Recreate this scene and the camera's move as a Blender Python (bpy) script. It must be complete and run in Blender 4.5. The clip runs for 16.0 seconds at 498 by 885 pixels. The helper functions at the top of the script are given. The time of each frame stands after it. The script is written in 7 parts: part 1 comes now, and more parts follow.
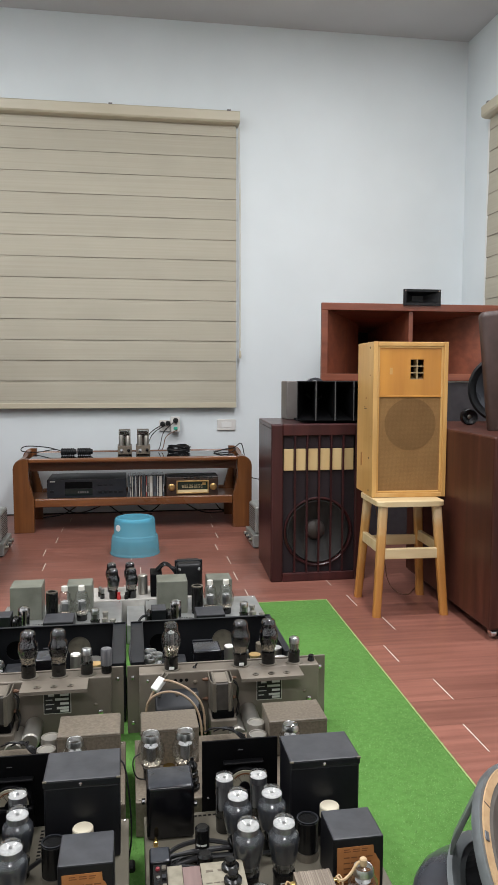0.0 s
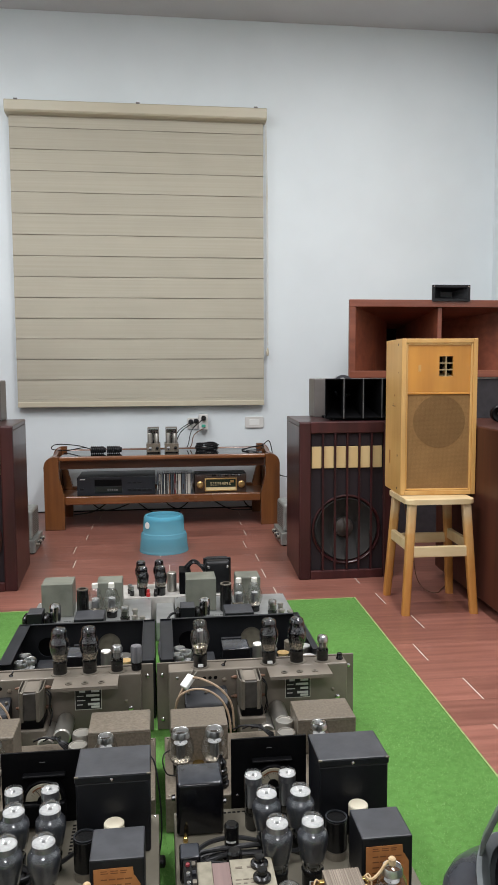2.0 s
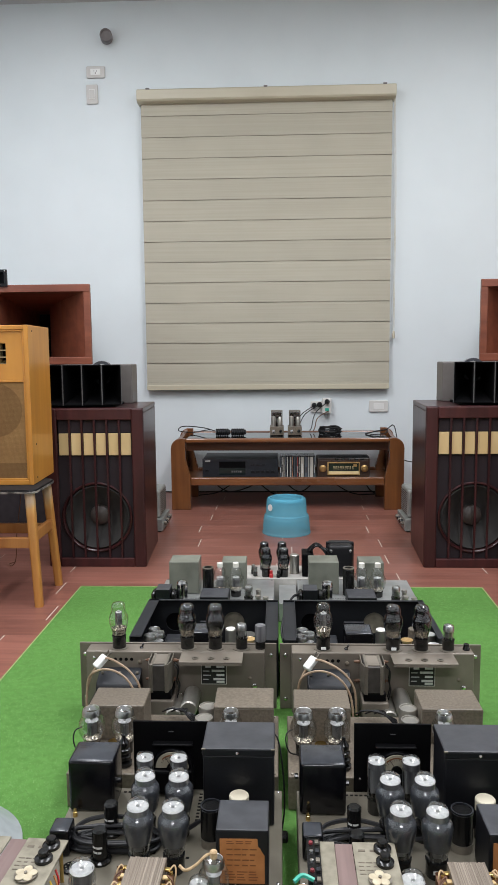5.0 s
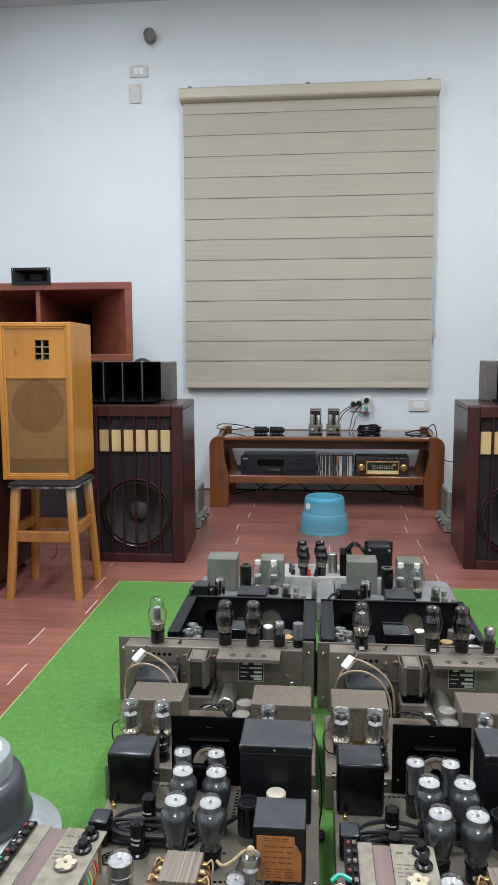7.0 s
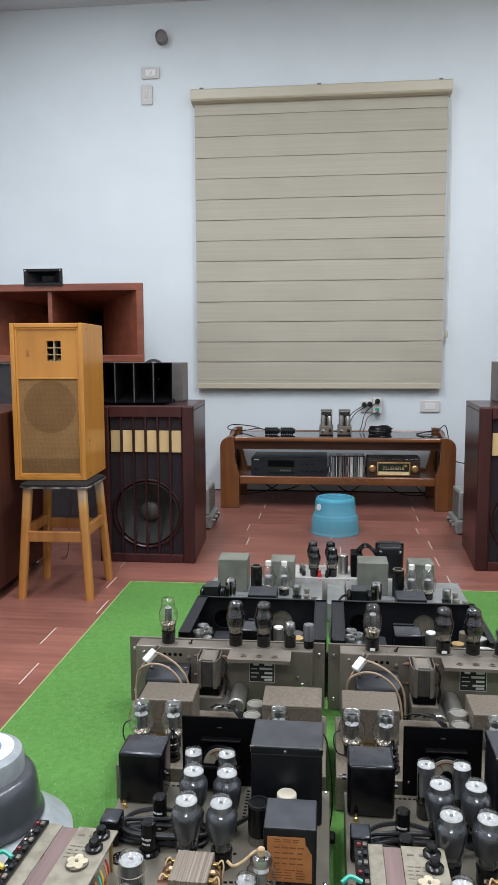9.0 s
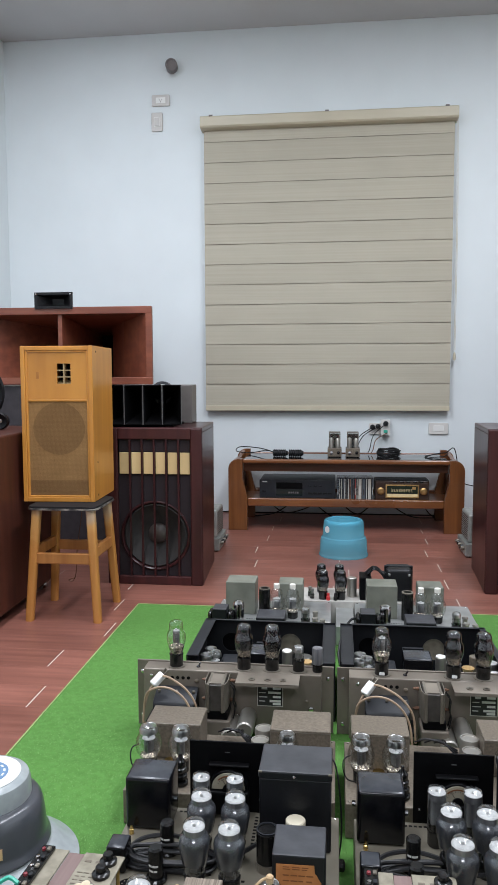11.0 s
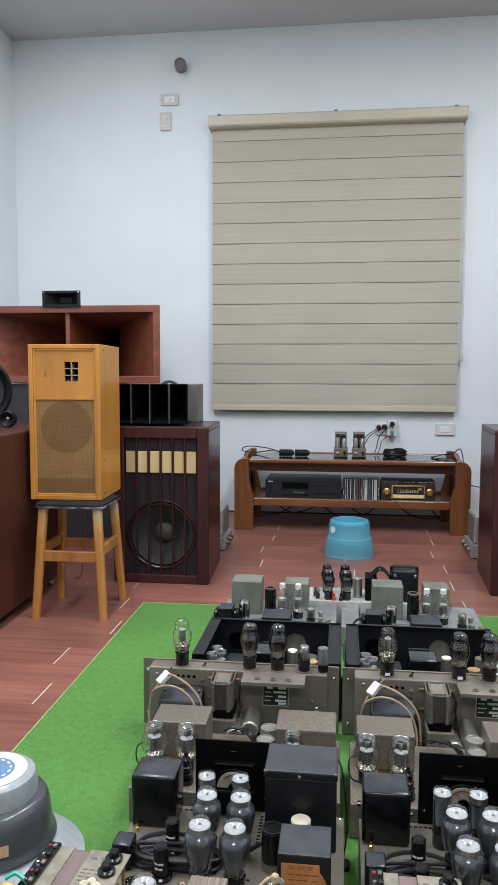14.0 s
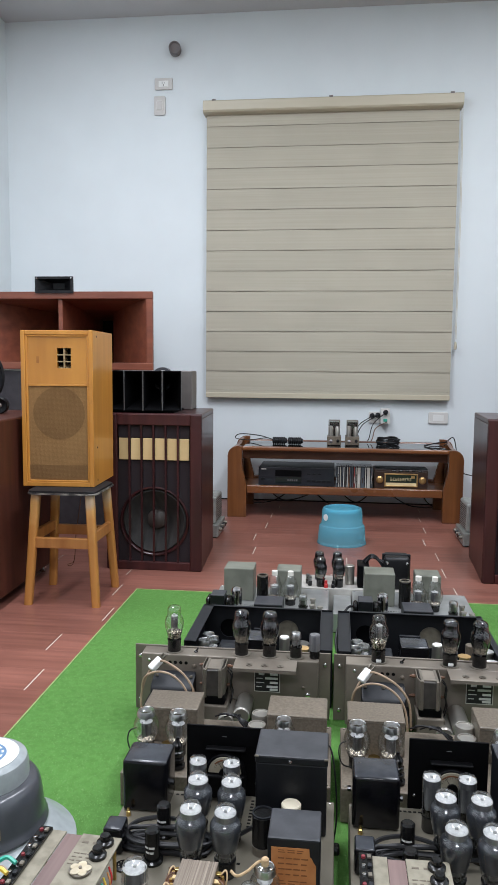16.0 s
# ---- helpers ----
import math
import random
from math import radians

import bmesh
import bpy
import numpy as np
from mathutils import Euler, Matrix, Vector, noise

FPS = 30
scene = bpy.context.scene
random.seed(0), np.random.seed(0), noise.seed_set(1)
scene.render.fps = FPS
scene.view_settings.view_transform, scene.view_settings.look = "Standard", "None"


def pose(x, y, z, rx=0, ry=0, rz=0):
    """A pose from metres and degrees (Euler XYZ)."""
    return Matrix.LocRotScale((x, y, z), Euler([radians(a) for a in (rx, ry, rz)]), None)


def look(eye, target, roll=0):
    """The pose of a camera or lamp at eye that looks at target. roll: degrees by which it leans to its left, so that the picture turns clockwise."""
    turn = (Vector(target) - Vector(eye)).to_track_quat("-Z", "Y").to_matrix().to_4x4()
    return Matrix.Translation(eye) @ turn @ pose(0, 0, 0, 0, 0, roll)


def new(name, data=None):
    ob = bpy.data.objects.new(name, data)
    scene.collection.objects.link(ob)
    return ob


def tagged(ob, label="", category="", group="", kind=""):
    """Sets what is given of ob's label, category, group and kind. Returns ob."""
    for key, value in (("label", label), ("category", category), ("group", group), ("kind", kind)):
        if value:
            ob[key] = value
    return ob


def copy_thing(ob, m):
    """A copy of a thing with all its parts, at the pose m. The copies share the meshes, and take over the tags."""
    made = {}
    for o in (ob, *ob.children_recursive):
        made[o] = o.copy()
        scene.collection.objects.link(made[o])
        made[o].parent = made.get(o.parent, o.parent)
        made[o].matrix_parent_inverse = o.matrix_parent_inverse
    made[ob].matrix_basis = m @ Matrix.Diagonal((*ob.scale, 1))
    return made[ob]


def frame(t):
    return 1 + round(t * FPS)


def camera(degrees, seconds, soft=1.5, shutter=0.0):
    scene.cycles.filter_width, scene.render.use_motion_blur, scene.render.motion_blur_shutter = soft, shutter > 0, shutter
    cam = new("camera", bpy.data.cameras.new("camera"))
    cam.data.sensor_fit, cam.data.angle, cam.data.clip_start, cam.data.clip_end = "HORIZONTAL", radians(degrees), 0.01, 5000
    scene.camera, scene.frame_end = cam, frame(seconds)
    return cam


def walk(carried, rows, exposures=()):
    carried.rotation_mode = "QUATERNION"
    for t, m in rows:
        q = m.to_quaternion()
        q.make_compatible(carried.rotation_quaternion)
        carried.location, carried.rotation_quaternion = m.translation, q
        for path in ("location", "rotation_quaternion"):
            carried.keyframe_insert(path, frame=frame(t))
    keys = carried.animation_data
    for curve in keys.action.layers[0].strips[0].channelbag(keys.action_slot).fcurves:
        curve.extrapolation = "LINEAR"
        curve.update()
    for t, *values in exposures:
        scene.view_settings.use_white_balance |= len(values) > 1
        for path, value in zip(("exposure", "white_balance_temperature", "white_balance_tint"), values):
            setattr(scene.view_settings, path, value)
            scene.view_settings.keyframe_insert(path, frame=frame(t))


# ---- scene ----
cam = camera(36.7, 16.0)
PATH = [
    (0, (0.014, -0.135, 0.856), (0.327, 1.832, 0.6762), 0.1),
    (0.5, (0.016, -0.138, 0.859), (0.323, 1.829, 0.6752), -0.0),
    (1, (0.015, -0.137, 0.857), (0.312, 1.832, 0.6742), -0.1),
    (1.5, (0.012, -0.136, 0.859), (0.29, 1.836, 0.6742), -0.1),
    (2, (0.014, -0.14, 0.862), (0.253, 1.837, 0.6732), -0.3),
    (2.5, (0.012, -0.139, 0.859), (0.195, 1.843, 0.6652), -0.3),
    (3, (0.008, -0.139, 0.859), (0.128, 1.846, 0.6542), -0.4),
    (3.5, (0.005, -0.14, 0.86), (0.061, 1.847, 0.6432), -0.5),
    (4, (0.005, -0.138, 0.861), (0.005, 1.849, 0.6352), -0.6),
    (4.5, (0.006, -0.141, 0.864), (-0.042, 1.845, 0.6332), -0.6),
    (5, (0.003, -0.142, 0.863), (-0.08, 1.843, 0.6322), -0.5),
    (7.5, (-0.003, -0.141, 0.861), (-0.198, 1.835, 0.6252), -0.2),
    (8, (-0.003, -0.142, 0.861), (-0.205, 1.833, 0.6242), -0.2),
    (8.5, (-0.004, -0.144, 0.863), (-0.21, 1.831, 0.6252), -0.2),
    (9, (-0.004, -0.143, 0.862), (-0.214, 1.831, 0.6292), -0.2),
    (11.5, (-0.005, -0.15, 0.863), (-0.241, 1.829, 0.7002), -0.1),
    (12, (-0.004, -0.153, 0.866), (-0.243, 1.826, 0.7082), -0.0),
    (12.5, (-0.006, -0.151, 0.867), (-0.247, 1.828, 0.7082), -0.0),
    (13, (-0.005, -0.152, 0.866), (-0.25, 1.826, 0.7042), 0.1),
    (13.5, (-0.006, -0.15, 0.863), (-0.253, 1.827, 0.6962), 0.1),
    (14, (-0.009, -0.149, 0.863), (-0.255, 1.827, 0.6872), 0.2),
    (14.5, (-0.011, -0.149, 0.862), (-0.254, 1.827, 0.6772), 0.4),
    (15, (-0.01, -0.144, 0.862), (-0.247, 1.832, 0.6672), 0.5),
    (15.5, (-0.009, -0.146, 0.862), (-0.242, 1.83, 0.6592), 0.5),
    (16, (-0.007, -0.147, 0.861), (-0.236, 1.829, 0.6532), 0.5),
]
walk(cam, [(t, look(eye, target, roll)) for t, eye, target, roll in PATH],
     exposures=((0, 0.0, 6500, 10), (2, 0.0, 6480, 10), (5, 0.0, 6330, 10), (7.5, 0.0, 6080, 10), (16, 0.0, 6050, 10)))

# ---------------------------------------------------------------- light
world = bpy.data.worlds.new("world")
world.use_nodes = True
world.node_tree.nodes["Background"].inputs["Color"].default_value = (0.75, 0.85, 1.0, 1)
world.node_tree.nodes["Background"].inputs["Strength"].default_value = 0.02
scene.world = world


def ceiling_lamp(x, y, watts, sx=0.6, sy=0.6, z=2.94):
    d = bpy.data.lights.new("unseen_ceiling_light", "AREA")
    d.shape, d.size, d.size_y, d.energy = "RECTANGLE", sx, sy, watts
    d.color = (0.965, 0.968, 0.995)
    ob = new("unseen_ceiling_light", d)
    ob.matrix_world = pose(x, y, z)


for sx in (-1, 1):
    ceiling_lamp(sx * 1.35, 3.25, 8.5, 0.3, 0.6)
    ceiling_lamp(sx * 0.90, 2.15, 42, 0.3, 1.2)
    ceiling_lamp(sx * 0.90, 0.7, 34, 0.3, 1.2)
# Unseen lamp behind the camera, added to brighten the faces turned to it.
ceiling_lamp(0, -2.0, 62, 1.2, 0.3)


# ---------------------------------------------------------------- materials
def nodes_of(name):
    m = bpy.data.materials.new(name)
    m.use_nodes = True
    nt = m.node_tree
    return m, nt, nt.nodes["Principled BSDF"]


def material(name, c1, c2=None, rough=0.5, metal=0.0, scale=(8, 8, 8), detail=5, bump=0.0, bump_scale=120,
             blotch=0.12, spec=0.5, coat=0.0, rough_var=0.08, per_object=0.0, lo=0.35, hi=0.65, top_light=None):
    """Two tones mixed by stretched noise, coarse blotches over it, fine relief."""
    m, nt, b = nodes_of(name)
    c2 = c2 or tuple(v * 0.82 for v in c1)
    N, L = nt.nodes.new, nt.links.new
    tc = N("ShaderNodeTexCoord")
    info = N("ShaderNodeObjectInfo")
    off = N("ShaderNodeVectorMath"); off.operation = "MULTIPLY_ADD"
    L(info.outputs["Random"], off.inputs[0]); off.inputs[1].default_value = (7, 13, 5)
    L(tc.outputs["Object"], off.inputs[2])
    mp = N("ShaderNodeMapping"); mp.inputs["Scale"].default_value = scale
    L(off.outputs[0], mp.inputs["Vector"])
    n1 = N("ShaderNodeTexNoise"); n1.inputs["Scale"].default_value = 1.0; n1.inputs["Detail"].default_value = detail
    L(mp.outputs[0], n1.inputs["Vector"])
    ramp = N("ShaderNodeValToRGB")
    ramp.color_ramp.elements[0].position, ramp.color_ramp.elements[1].position = lo, hi
    ramp.color_ramp.elements[0].color, ramp.color_ramp.elements[1].color = (*c2, 1), (*c1, 1)
    L(n1.outputs["Fac"], ramp.inputs[0])
    n2 = N("ShaderNodeTexNoise"); n2.inputs["Scale"].default_value = 3.1; n2.inputs["Detail"].default_value = 4
    L(off.outputs[0], n2.inputs["Vector"])
    mr = N("ShaderNodeMapRange"); mr.inputs["From Min"].default_value = 0.3; mr.inputs["From Max"].default_value = 0.7
    mr.inputs["To Min"].default_value = 1 - blotch; mr.inputs["To Max"].default_value = 1 + blotch * 0.6
    L(n2.outputs["Fac"], mr.inputs["Value"])
    mul = N("ShaderNodeVectorMath"); mul.operation = "SCALE"
    L(ramp.outputs["Color"], mul.inputs[0]); L(mr.outputs[0], mul.inputs["Scale"])
    last = mul
    if per_object:
        pr = N("ShaderNodeMapRange")
        pr.inputs["To Min"].default_value, pr.inputs["To Max"].default_value = 1 - per_object, 1 + per_object
        L(info.outputs["Random"], pr.inputs["Value"])
        m2 = N("ShaderNodeVectorMath"); m2.operation = "SCALE"
        L(mul.outputs[0], m2.inputs[0]); L(pr.outputs[0], m2.inputs["Scale"])
        last = m2
    # Upward faces paler: light from above is mixed into the base colour.
    if top_light:
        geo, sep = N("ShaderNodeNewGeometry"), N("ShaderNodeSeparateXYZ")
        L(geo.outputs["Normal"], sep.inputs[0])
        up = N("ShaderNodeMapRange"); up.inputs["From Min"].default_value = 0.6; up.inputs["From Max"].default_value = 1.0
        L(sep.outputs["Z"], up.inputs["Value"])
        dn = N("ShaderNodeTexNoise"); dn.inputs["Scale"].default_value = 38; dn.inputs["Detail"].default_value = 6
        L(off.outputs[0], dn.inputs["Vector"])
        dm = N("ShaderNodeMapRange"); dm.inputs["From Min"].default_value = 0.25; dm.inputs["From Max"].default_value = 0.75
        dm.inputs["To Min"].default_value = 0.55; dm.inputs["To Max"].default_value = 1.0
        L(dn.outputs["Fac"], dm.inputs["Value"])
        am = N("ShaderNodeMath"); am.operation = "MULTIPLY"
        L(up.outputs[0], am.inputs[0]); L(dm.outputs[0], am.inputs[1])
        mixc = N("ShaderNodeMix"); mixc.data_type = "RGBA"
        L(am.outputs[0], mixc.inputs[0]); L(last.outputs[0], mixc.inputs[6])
        mixc.inputs[7].default_value = (*top_light, 1)
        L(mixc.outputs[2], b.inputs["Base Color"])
    else:
        L(last.outputs[0], b.inputs["Base Color"])
    rr = N("ShaderNodeMapRange")
    rr.inputs["To Min"].default_value, rr.inputs["To Max"].default_value = max(0.02, rough - rough_var), min(1, rough + rough_var)
    L(n2.outputs["Fac"], rr.inputs["Value"]); L(rr.outputs[0], b.inputs["Roughness"])
    b.inputs["Metallic"].default_value = metal
    b.inputs["Specular IOR Level"].default_value = spec
    b.inputs["Coat Weight"].default_value = coat
    b.inputs["Coat Roughness"].default_value = 0.12
    if bump:
        n3 = N("ShaderNodeTexNoise"); n3.inputs["Scale"].default_value = bump_scale; n3.inputs["Detail"].default_value = 3
        L(tc.outputs["Object"], n3.inputs["Vector"])
        bp = N("ShaderNodeBump"); bp.inputs["Strength"].default_value = bump; bp.inputs["Distance"].default_value = 0.002
        L(n3.outputs["Fac"], bp.inputs["Height"]); L(bp.outputs[0], b.inputs["Normal"])
    return m


def glass(name, tint, rough=0.13):
    """Thin glass: see-through with the gloss of its surface."""
    m, nt, b = nodes_of(name)
    nt.nodes.remove(b)
    N, L = nt.nodes.new, nt.links.new
    tr, gl, mx = N("ShaderNodeBsdfTransparent"), N("ShaderNodeBsdfGlossy"), N("ShaderNodeMixShader")
    lw = N("ShaderNodeLayerWeight"); lw.inputs["Blend"].default_value = 0.5
    pw = N("ShaderNodeMath"); pw.operation = "POWER"; pw.inputs[1].default_value = 2.2
    ma = N("ShaderNodeMath"); ma.operation = "MULTIPLY_ADD"; ma.inputs[1].default_value = 0.65; ma.inputs[2].default_value = 0.08
    L(lw.outputs["Facing"], pw.inputs[0]); L(pw.outputs[0], ma.inputs[0])
    tr.inputs["Color"].default_value = (*tint, 1)
    gl.inputs["Roughness"].default_value = rough
    L(ma.outputs[0], mx.inputs[0]); L(tr.outputs[0], mx.inputs[1]); L(gl.outputs[0], mx.inputs[2])
    L(mx.outputs[0], nt.nodes["Material Output"].inputs["Surface"])
    return m


WALL = material("white_wall_paint", (0.725, 0.776, 0.788), (0.705, 0.756, 0.768), rough=0.7, scale=(2, 2, 2), bump=0.12, bump_scale=260, blotch=0.03)
CEIL = material("grey_ceiling_paint", (0.56, 0.56, 0.565), (0.525, 0.525, 0.53), rough=0.8, scale=(1.5, 1.5, 1.5), bump=0.1, bump_scale=200, blotch=0.03)
PLANK = material("red_brown_laminate", (0.280, 0.115, 0.084), (0.186, 0.073, 0.053), rough=0.35, scale=(2.4, 48, 20), bump=0.05, bump_scale=240, blotch=0.16, per_object=0.14, lo=0.3, hi=0.7)
FILLER = material("pale_joint_filler", (0.60, 0.53, 0.45), rough=0.7, scale=(30, 30, 30))
TURFBASE = material("turf_backing", (0.098, 0.234, 0.053), (0.080, 0.192, 0.040), rough=0.9, scale=(60, 60, 60), blotch=0.15, spec=0.15)
TURFEDGE = material("turf_cut_edge", (0.30, 0.40, 0.14), rough=0.9, scale=(60, 60, 60))
BLIND = material("taupe_blind_fabric", (0.440, 0.408, 0.322), (0.410, 0.378, 0.297), rough=0.75, scale=(1.2, 30, 130), bump=0.15, bump_scale=500, blotch=0.05, per_object=0.025)
BLINDEDGE = material("dark_blind_line", (0.31, 0.285, 0.23), rough=0.8, scale=(20, 20, 20))
BLINDRAIL = material("beige_blind_rail", (0.52, 0.47, 0.35), (0.49, 0.445, 0.33), rough=0.42, scale=(3, 3, 3), blotch=0.04)
MAHOG = material("dark_mahogany", (0.046, 0.011, 0.012), (0.024, 0.006, 0.007), rough=0.33, scale=(26, 26, 2.2), bump=0.05, blotch=0.2, coat=0.12, spec=0.38)
MAHOGRED = material("red_mahogany_frame", (0.060, 0.014, 0.013), (0.034, 0.008, 0.008), rough=0.48, scale=(26, 26, 2.2), bump=0.05, blotch=0.2, coat=0.0, spec=0.38)
CLOTH = material("dark_speaker_cloth", (0.020, 0.011, 0.015), (0.013, 0.008, 0.010), rough=0.9, scale=(300, 300, 300), bump=0.4, bump_scale=700)
CREAM = material("cream_panel", (0.66, 0.49, 0.25), (0.58, 0.41, 0.19), rough=0.5, scale=(14, 14, 3), blotch=0.1, per_object=0.06)
CONE = material("paper_cone", (0.028, 0.026, 0.024), (0.012, 0.011, 0.011), rough=0.8, scale=(40, 40, 6), bump=0.2)
DOME = material("dust_cap", (0.066, 0.053, 0.047), (0.042, 0.034, 0.030), rough=0.55, scale=(20, 20, 20))
HORNWOOD = material("reddish_horn_wood", (0.255, 0.078, 0.041), (0.170, 0.049, 0.027), rough=0.4, scale=(2.5, 24, 24), bump=0.05, blotch=0.18, coat=0.15)
SIDEWOOD = material("walnut_cabinet_wood", (0.080, 0.0240, 0.0145), (0.046, 0.0138, 0.0088), rough=0.42, scale=(26, 26, 2.0), bump=0.05, blotch=0.24, coat=0.0, spec=0.34)
OAK = material("honey_plywood", (0.60, 0.272, 0.046), (0.49, 0.205, 0.032), rough=0.38, scale=(16, 16, 1.6), bump=0.04, blotch=0.14, coat=0.25)
OAKPALE = material("worn_pale_plywood", (0.68, 0.41, 0.145), (0.57, 0.31, 0.09), rough=0.45, scale=(16, 16, 1.6), bump=0.04, blotch=0.16, coat=0.15)
STOOLWOOD = material("beech_stool_wood", (0.47, 0.205, 0.055), (0.35, 0.138, 0.034), rough=0.42, scale=(30, 30, 2.5), bump=0.05, blotch=0.18, coat=0.15)
STOOLPALE = material("pale_stool_wood", (0.70, 0.56, 0.33), (0.62, 0.46, 0.24), rough=0.5, scale=(6, 30, 30), bump=0.05, blotch=0.12)
STAIN = material("brown_wood_stain", (0.40, 0.165, 0.030), (0.30, 0.11, 0.02), rough=0.45, scale=(60, 60, 20))
HORNTAN = material("dusty_tan_divider", (0.42, 0.32, 0.17), (0.28, 0.205, 0.105), rough=0.6, scale=(60, 60, 60))
SEATDARK = material("dark_grey_vinyl", (0.020, 0.019, 0.020), rough=0.65, scale=(30, 30, 30), spec=0.15)
SEATRIM = material("worn_grey_rim", (0.26, 0.24, 0.21), (0.03, 0.028, 0.027), rough=0.4, scale=(24, 24, 60), lo=0.4, hi=0.6)
BENCHWOOD = material("teak_bench_wood", (0.190, 0.070, 0.019), (0.112, 0.038, 0.011), rough=0.34, scale=(30, 30, 2.4), bump=0.05, blotch=0.2, coat=0.3)
BENCHRAIL = material("teak_rail_wood", (0.195, 0.070, 0.020), (0.126, 0.042, 0.013), rough=0.3, scale=(2.2, 40, 40), bump=0.05, blotch=0.2, coat=0.3)
# Rail wood darkened: the shade under the front lip is in this colour.
APRONSHADE = material("shaded_teak_apron", (0.120, 0.043, 0.014), (0.072, 0.024, 0.009), rough=0.38, scale=(2.2, 40, 40), bump=0.05, blotch=0.2)
BLACKGLASS = material("black_glass", (0.012, 0.012, 0.013), rough=0.04, scale=(3, 3, 3), rough_var=0.01, spec=0.6)
BLACKPL = material("black_plastic", (0.011, 0.011, 0.012), (0.008, 0.008, 0.009), rough=0.42, scale=(60, 60, 60), bump=0.08, spec=0.28)
HORNBLACK = material("matt_black_horn", (0.004, 0.004, 0.0045), (0.003, 0.003, 0.0035), rough=0.8, scale=(40, 40, 40), bump=0.06, spec=0.06)
NIGHT = material("deep_black_paint", (0.0035, 0.0035, 0.004), rough=0.45, scale=(20, 20, 20), spec=0.08)
# These three carry the overhead light on their tops as a paler tone.
GLOSSBLACK = material("black_lacquer", (0.004, 0.004, 0.0055), rough=0.2, scale=(9, 9, 9), blotch=0.2, coat=0.0, bump=0.03, bump_scale=30, spec=0.4, top_light=(0.048, 0.052, 0.060))
GREYBOX = material("worn_grey_black_paint", (0.0065, 0.0072, 0.0098), (0.0040, 0.0045, 0.0062), rough=0.46, scale=(18, 18, 18), bump=0.12, bump_scale=90, blotch=0.25, spec=0.38, top_light=(0.056, 0.058, 0.064))
TRAYBLACK = material("satin_black_steel", (0.010, 0.0108, 0.0125), (0.007, 0.0075, 0.009), rough=0.42, scale=(14, 14, 14), bump=0.06, blotch=0.2, spec=0.25, top_light=(0.022, 0.024, 0.028))
KHAKI = material("aged_khaki_paint", (0.180, 0.150, 0.113), (0.105, 0.087, 0.066), rough=0.42, scale=(190, 190, 190), bump=0.1, bump_scale=260, blotch=0.14, lo=0.3, hi=0.7, spec=0.35)
CHASSIS = material("dull_olive_grey_steel", (0.198, 0.179, 0.138), (0.140, 0.126, 0.095), rough=0.42, metal=0.25, scale=(12, 12, 12), bump=0.06, blotch=0.2, spec=0.35)
PANELGREY = material("bronze_grey_panel", (0.230, 0.200, 0.162), (0.160, 0.137, 0.111), rough=0.38, metal=0.2, scale=(9, 9, 9), bump=0.05, blotch=0.2, spec=0.35)
GREEN = material("grey_green_paint", (0.185, 0.192, 0.155), (0.115, 0.120, 0.095), rough=0.42, scale=(16, 16, 16), bump=0.08, blotch=0.2, lo=0.3, hi=0.6)
ALUSHEET = material("grey_aluminium_sheet", (0.42, 0.43, 0.42), (0.34, 0.35, 0.34), rough=0.38, metal=0.6, scale=(20, 20, 20), bump=0.05, blotch=0.15)
CANMETAL = material("dull_aluminium_can", (0.52, 0.50, 0.45), (0.42, 0.40, 0.36), rough=0.32, metal=0.8, scale=(20, 20, 4), bump=0.05, blotch=0.15)
CHROME = material("bright_metal", (0.78, 0.78, 0.78), rough=0.16, metal=1.0, scale=(20, 20, 20), blotch=0.05)
STEELBAND = material("pale_steel_bracket", (0.24, 0.215, 0.175), (0.17, 0.15, 0.12), rough=0.4, metal=0.5, scale=(20, 20, 20), blotch=0.2)
BRASS = material("brass_screw", (0.62, 0.44, 0.16), rough=0.28, metal=1.0, scale=(20, 20, 20))
BASEBLACK = material("black_bakelite", (0.007, 0.007, 0.007), rough=0.22, scale=(30, 30, 30), spec=0.45)
GETTER = material("silver_getter", (0.78, 0.78, 0.78), (0.55, 0.55, 0.56), rough=0.30, metal=1.0, scale=(60, 60, 60), blotch=0.2)
MICA = material("white_mica", (0.53, 0.525, 0.52), (0.36, 0.36, 0.37), rough=0.45, scale=(150, 150, 150), blotch=0.15, lo=0.28, hi=0.6)
ANODE = material("dark_tube_plate", (0.34, 0.34, 0.345), (0.15, 0.15, 0.155), rough=0.3, metal=0.7, scale=(40, 40, 8))
COATING = material("grey_tube_coating", (0.072, 0.076, 0.090), (0.036, 0.039, 0.048), rough=0.42, scale=(60, 60, 30), blotch=0.3, coat=0.25)
COATDARK = material("black_tube_coating", (0.026, 0.027, 0.032), (0.010, 0.010, 0.013), rough=0.14, metal=0.5, scale=(40, 40, 20), blotch=0.2)
SPARKLE = material("speckled_getter_flash", (0.70, 0.62, 0.50), (0.06, 0.05, 0.045), rough=0.22, metal=0.8, scale=(260, 260, 260), bump=0.8, bump_scale=420, lo=0.42, hi=0.58)
STRAPGREY = material("grey_tube_strap", (0.27, 0.27, 0.28), (0.12, 0.12, 0.13), rough=0.35, metal=0.4, scale=(90, 90, 8))
EDGEGREY = material("grey_edge_paint", (0.13, 0.13, 0.13), (0.07, 0.07, 0.07), rough=0.4, scale=(60, 60, 60))
CLEARGLASS = glass("clear_tube_glass", (0.93, 0.94, 0.93))
WHITECER = material("white_ceramic", (0.80, 0.78, 0.70), rough=0.35, scale=(20, 20, 20), blotch=0.08)
